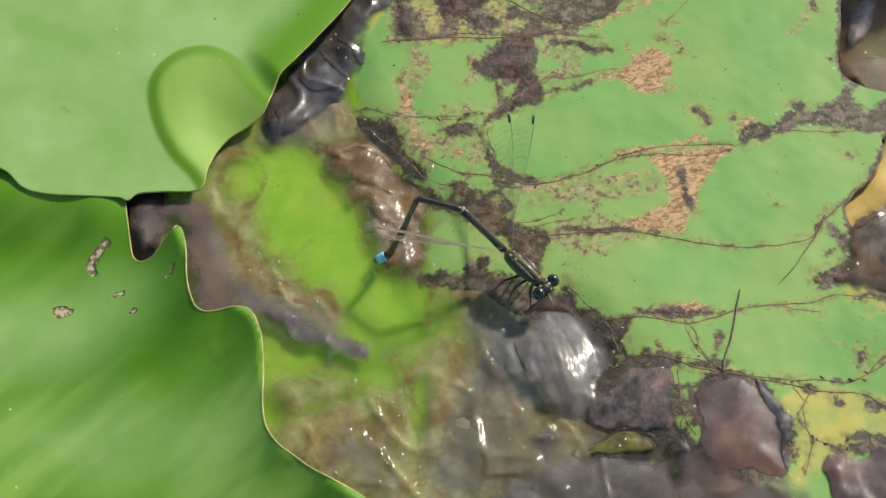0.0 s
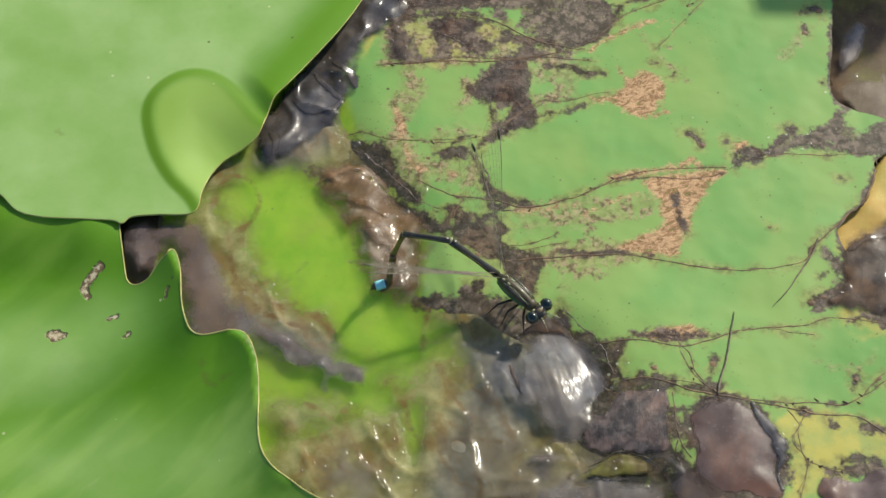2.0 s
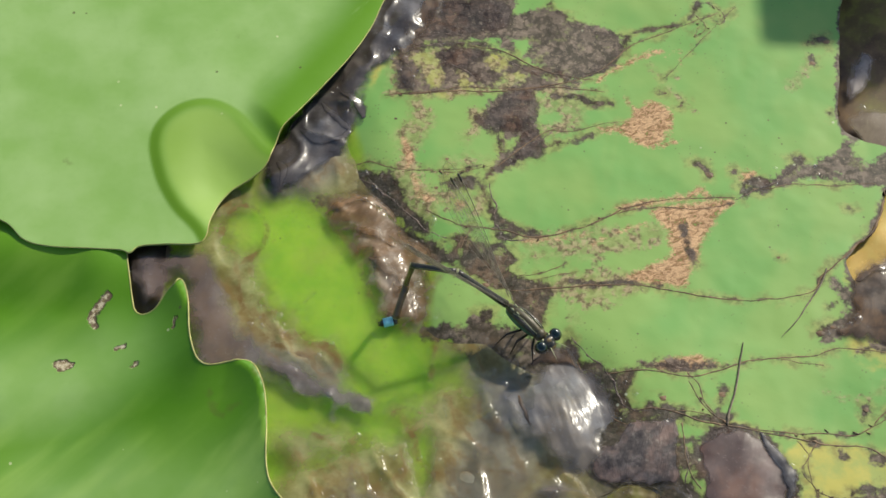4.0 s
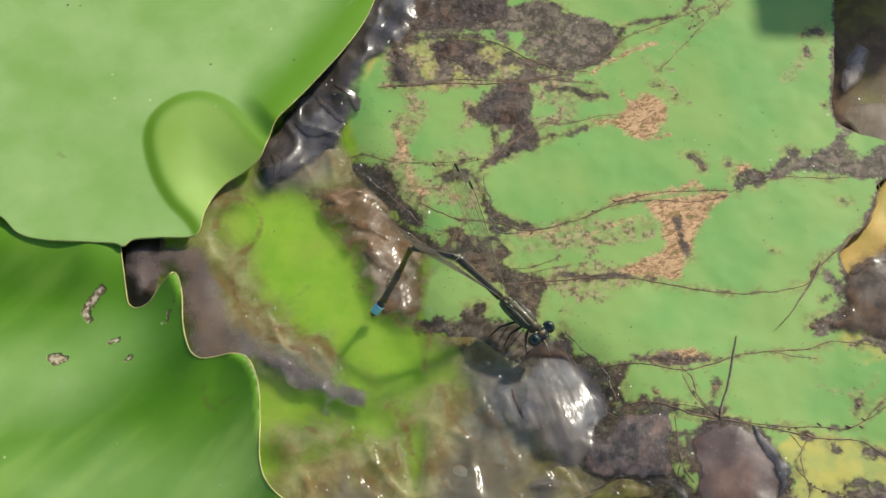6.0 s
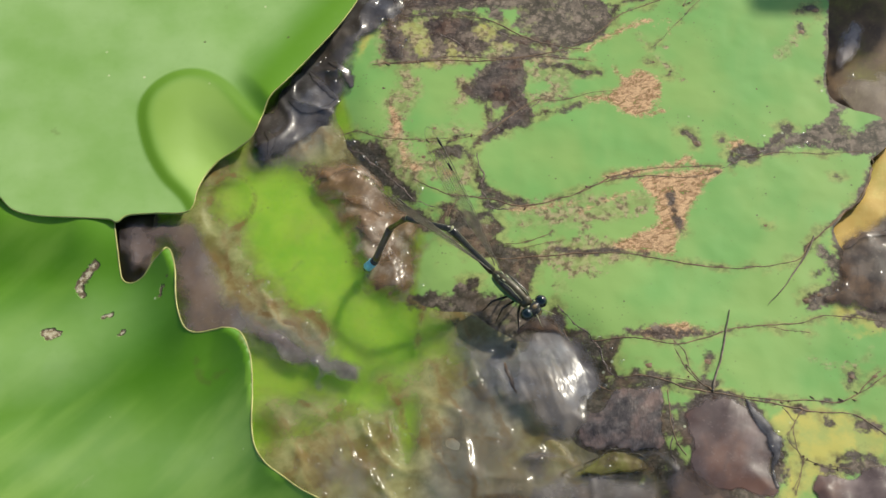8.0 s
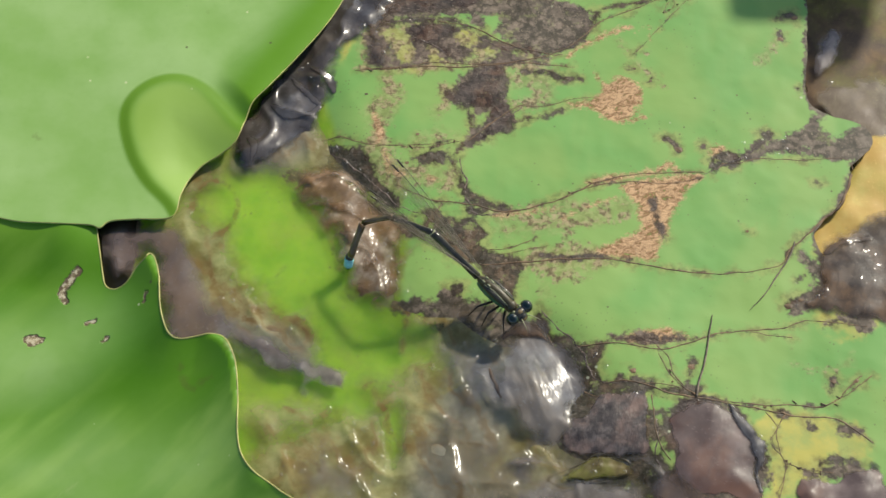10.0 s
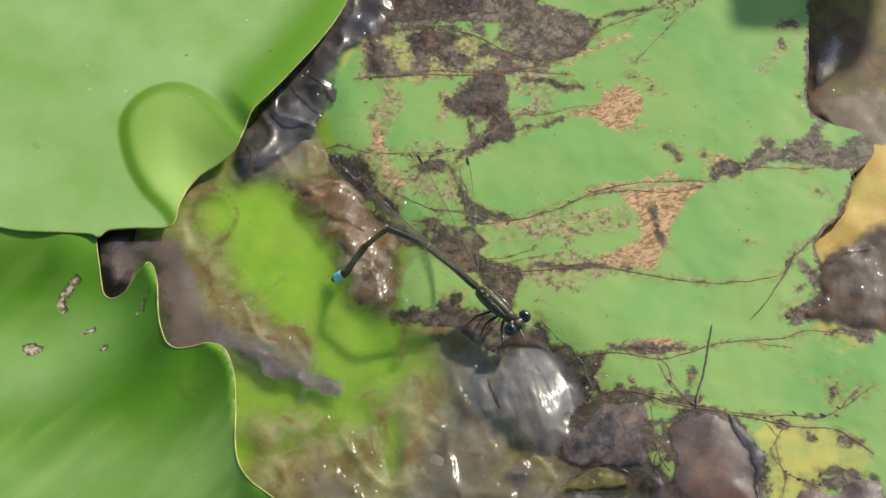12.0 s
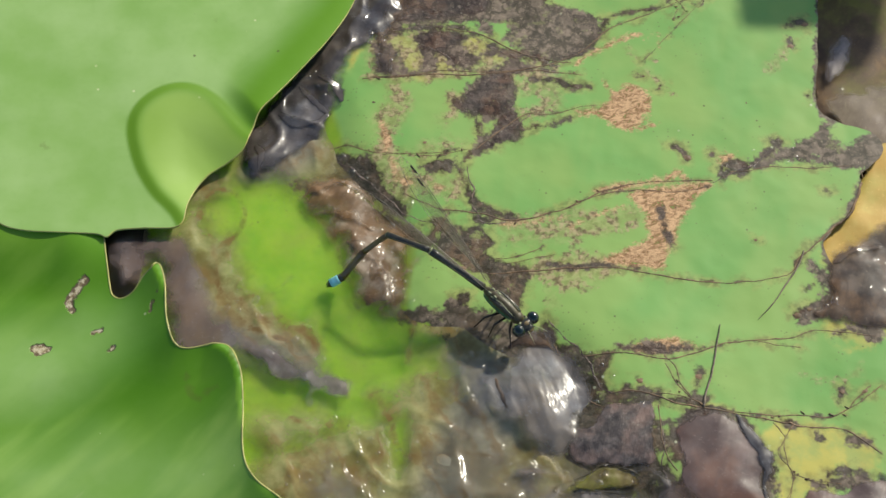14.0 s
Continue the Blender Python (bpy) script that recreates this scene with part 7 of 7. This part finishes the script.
    walk(SEGMENTS[4], [(t, aim(*place)) for t, *place in [
        (0.0, -14.96, 1.85, -0.33, -0.833, -0.185, -0.521),
        (1.0, -14.93, 1.32, -0.25, -0.679, -0.126, -0.723),
        (1.5, -14.29, 2.01, -0.94, -0.916, -0.299, -0.268),
        (2.0, -14.23, 1.79, -1.29, -0.958, -0.276, -0.084),
        (2.5, -14.29, 2.42, -2.02, -0.925, -0.265, 0.272),
        (3.0, -14.27, 1.91, -2.00, -0.935, -0.266, 0.236),
        (5.5, -14.46, 0.67, -0.45, -0.831, -0.128, -0.542),
        (6.0, -15.18, 1.36, 0.02, -0.600, -0.473, -0.646),
        (6.5, -15.48, 0.94, -0.61, -0.914, -0.149, -0.377),
        (7.0, -15.68, 1.05, -0.53, -0.855, -0.291, -0.429),
        (7.5, -15.90, 2.18, -0.26, -0.726, -0.424, -0.541),
        (8.0, -15.18, 3.62, 0.06, -0.630, -0.190, -0.753),
        (8.5, -14.61, 3.94, 0.21, -0.511, -0.201, -0.836),
        (9.0, -15.05, 4.13, 0.26, -0.223, -0.326, -0.918),
        (11.5, -17.53, 5.53, 0.42, -0.175, -0.396, -0.901),
        (12.0, -16.69, 4.21, -0.47, -0.788, -0.146, -0.598),
        (12.5, -16.57, 3.82, -0.63, -0.873, 0.034, -0.487),
        (13.0, -17.01, 5.69, -0.19, -0.298, -0.578, -0.759),
        (13.5, -17.83, 4.04, -0.07, -0.818, -0.148, -0.556),
        (14.0, -18.02, 4.04, -0.86, -0.874, -0.357, -0.328),
    ]])
    walk(WINGS[0], [(t, wing_pose(*place)) for t, *place in [
        (0.0, -0.87, 0.40, 3.33, -0.054, 0.990, 0.130),
        (1.0, -0.87, 0.40, 3.33, 0.010, 0.995, 0.096),
        (1.5, -0.87, 0.40, 3.33, -0.010, 0.967, 0.256),
        (2.0, -0.87, 0.40, 3.33, -0.253, 0.963, 0.090),
        (2.5, -0.87, 0.40, 3.33, -0.336, 0.376, 0.863),
        (3.0, -0.87, 0.40, 3.33, -0.452, 0.887, 0.090),
        (5.5, -0.87, 0.40, 3.33, -0.441, 0.846, 0.301),
        (6.0, -0.87, 0.40, 3.33, -0.389, 0.890, 0.239),
        (6.5, -0.87, 0.40, 3.33, -0.411, 0.754, 0.512),
        (7.0, -0.87, 0.40, 3.33, -0.543, 0.293, 0.787),
        (7.5, -0.87, 0.40, 3.33, -0.498, 0.266, 0.826),
        (8.0, -0.87, 0.40, 3.33, -0.458, 0.732, 0.505),
        (8.5, -0.87, 0.40, 3.33, -0.530, 0.704, 0.473),
        (9.0, -0.87, 0.40, 3.33, -0.528, 0.693, 0.490),
        (11.5, -0.87, 0.40, 3.33, -0.780, 0.517, 0.352),
        (12.0, -0.87, 0.40, 3.33, -0.481, 0.793, 0.374),
        (12.5, -0.87, 0.40, 3.33, -0.529, 0.816, 0.234),
        (13.0, -0.87, 0.40, 3.33, -0.551, 0.772, 0.317),
        (13.5, -0.87, 0.40, 3.33, -0.548, 0.789, 0.276),
        (14.0, -0.87, 0.40, 3.33, -0.574, 0.760, 0.304),
    ]])
    walk(WINGS[1], [(t, wing_pose(*place)) for t, *place in [
        (0.0, -1.51, 1.02, 3.39, 0.163, 0.966, 0.202),
        (1.0, -1.51, 1.02, 3.39, 0.113, 0.988, 0.106),
        (1.5, -1.51, 1.02, 3.39, 0.066, 0.983, 0.169),
        (2.0, -1.51, 1.02, 3.39, -0.051, 0.880, 0.472),
        (2.5, -1.51, 1.02, 3.39, -0.213, 0.336, 0.917),
        (3.0, -1.51, 1.02, 3.39, -0.390, 0.317, 0.865),
        (5.5, -1.51, 1.02, 3.39, -0.300, 0.940, 0.160),
        (6.0, -1.51, 1.02, 3.39, -0.294, 0.410, 0.863),
        (6.5, -1.51, 1.02, 3.39, -0.298, 0.944, 0.144),
        (7.0, -1.51, 1.02, 3.39, -0.350, 0.916, 0.197),
        (7.5, -1.51, 1.02, 3.39, -0.305, 0.923, 0.235),
        (8.0, -1.51, 1.02, 3.39, -0.381, 0.340, 0.860),
        (8.5, -1.51, 1.02, 3.39, -0.606, 0.659, 0.445),
        (9.0, -1.51, 1.02, 3.39, -0.588, 0.660, 0.467),
        (11.5, -1.51, 1.02, 3.39, -0.767, 0.507, 0.392),
        (12.0, -1.51, 1.02, 3.39, -0.108, 0.993, 0.052),
        (12.5, -1.51, 1.02, 3.39, -0.468, 0.381, 0.798),
        (13.0, -1.51, 1.02, 3.39, -0.488, 0.416, 0.767),
        (13.5, -1.51, 1.02, 3.39, -0.487, 0.401, 0.776),
        (14.0, -1.51, 1.02, 3.39, -0.527, 0.418, 0.740),
    ]])
    walk(WINGS[2], [(t, wing_pose(*place)) for t, *place in [
        (0.0, -1.36, -0.10, 3.33, -0.901, -0.029, 0.433),
        (1.0, -1.36, -0.10, 3.33, -0.906, -0.021, 0.422),
        (1.5, -1.36, -0.10, 3.33, -0.950, 0.013, 0.312),
        (2.0, -1.36, -0.10, 3.33, -0.939, -0.070, 0.336),
        (2.5, -1.36, -0.10, 3.33, -0.740, -0.042, 0.671),
        (3.0, -1.36, -0.10, 3.33, -0.708, 0.042, 0.705),
        (5.5, -1.36, -0.10, 3.33, -0.726, 0.135, 0.674),
        (6.0, -1.36, -0.10, 3.33, -0.686, 0.120, 0.718),
        (6.5, -1.36, -0.10, 3.33, -0.682, 0.173, 0.710),
        (7.0, -1.36, -0.10, 3.33, -0.683, 0.172, 0.710),
        (7.5, -1.36, -0.10, 3.33, -0.653, 0.128, 0.746),
        (8.0, -1.36, -0.10, 3.33, -0.686, 0.177, 0.706),
        (8.5, -1.36, -0.10, 3.33, -0.690, 0.234, 0.685),
        (9.0, -1.36, -0.10, 3.33, -0.767, 0.642, -0.012),
        (11.5, -1.36, -0.10, 3.33, -0.751, 0.547, 0.369),
        (12.0, -1.36, -0.10, 3.33, -0.717, 0.697, 0.014),
        (12.5, -1.36, -0.10, 3.33, -0.675, 0.267, 0.687),
        (13.0, -1.36, -0.10, 3.33, -0.733, 0.669, 0.124),
        (13.5, -1.36, -0.10, 3.33, -0.764, 0.636, 0.106),
        (14.0, -1.36, -0.10, 3.33, -0.770, 0.612, 0.181),
    ]])
    walk(WINGS[3], [(t, wing_pose(*place)) for t, *place in [
        (0.0, -2.00, 0.52, 3.39, -0.858, -0.173, 0.483),
        (1.0, -2.00, 0.52, 3.39, -0.875, -0.156, 0.457),
        (1.5, -2.00, 0.52, 3.39, -0.912, -0.145, 0.383),
        (2.0, -2.00, 0.52, 3.39, -0.872, -0.225, 0.435),
        (2.5, -2.00, 0.52, 3.39, -0.674, -0.168, 0.719),
        (3.0, -2.00, 0.52, 3.39, -0.677, -0.029, 0.736),
        (5.5, -2.00, 0.52, 3.39, -0.713, 0.072, 0.697),
        (6.0, -2.00, 0.52, 3.39, -0.671, 0.059, 0.739),
        (6.5, -2.00, 0.52, 3.39, -0.648, 0.101, 0.755),
        (7.0, -2.00, 0.52, 3.39, -0.649, 0.100, 0.754),
        (7.5, -2.00, 0.52, 3.39, -0.618, 0.081, 0.782),
        (8.0, -2.00, 0.52, 3.39, -0.652, 0.104, 0.751),
        (8.5, -2.00, 0.52, 3.39, -0.657, 0.184, 0.731),
        (9.0, -2.00, 0.52, 3.39, -0.686, 0.140, 0.714),
        (11.5, -2.00, 0.52, 3.39, -0.744, 0.640, 0.192),
        (12.0, -2.00, 0.52, 3.39, -0.663, 0.245, 0.707),
        (12.5, -2.00, 0.52, 3.39, -0.652, 0.226, 0.724),
        (13.0, -2.00, 0.52, 3.39, -0.704, 0.710, 0.034),
        (13.5, -2.00, 0.52, 3.39, -0.737, 0.676, 0.009),
        (14.0, -2.00, 0.52, 3.39, -0.755, 0.650, 0.089),
    ]])


motions()
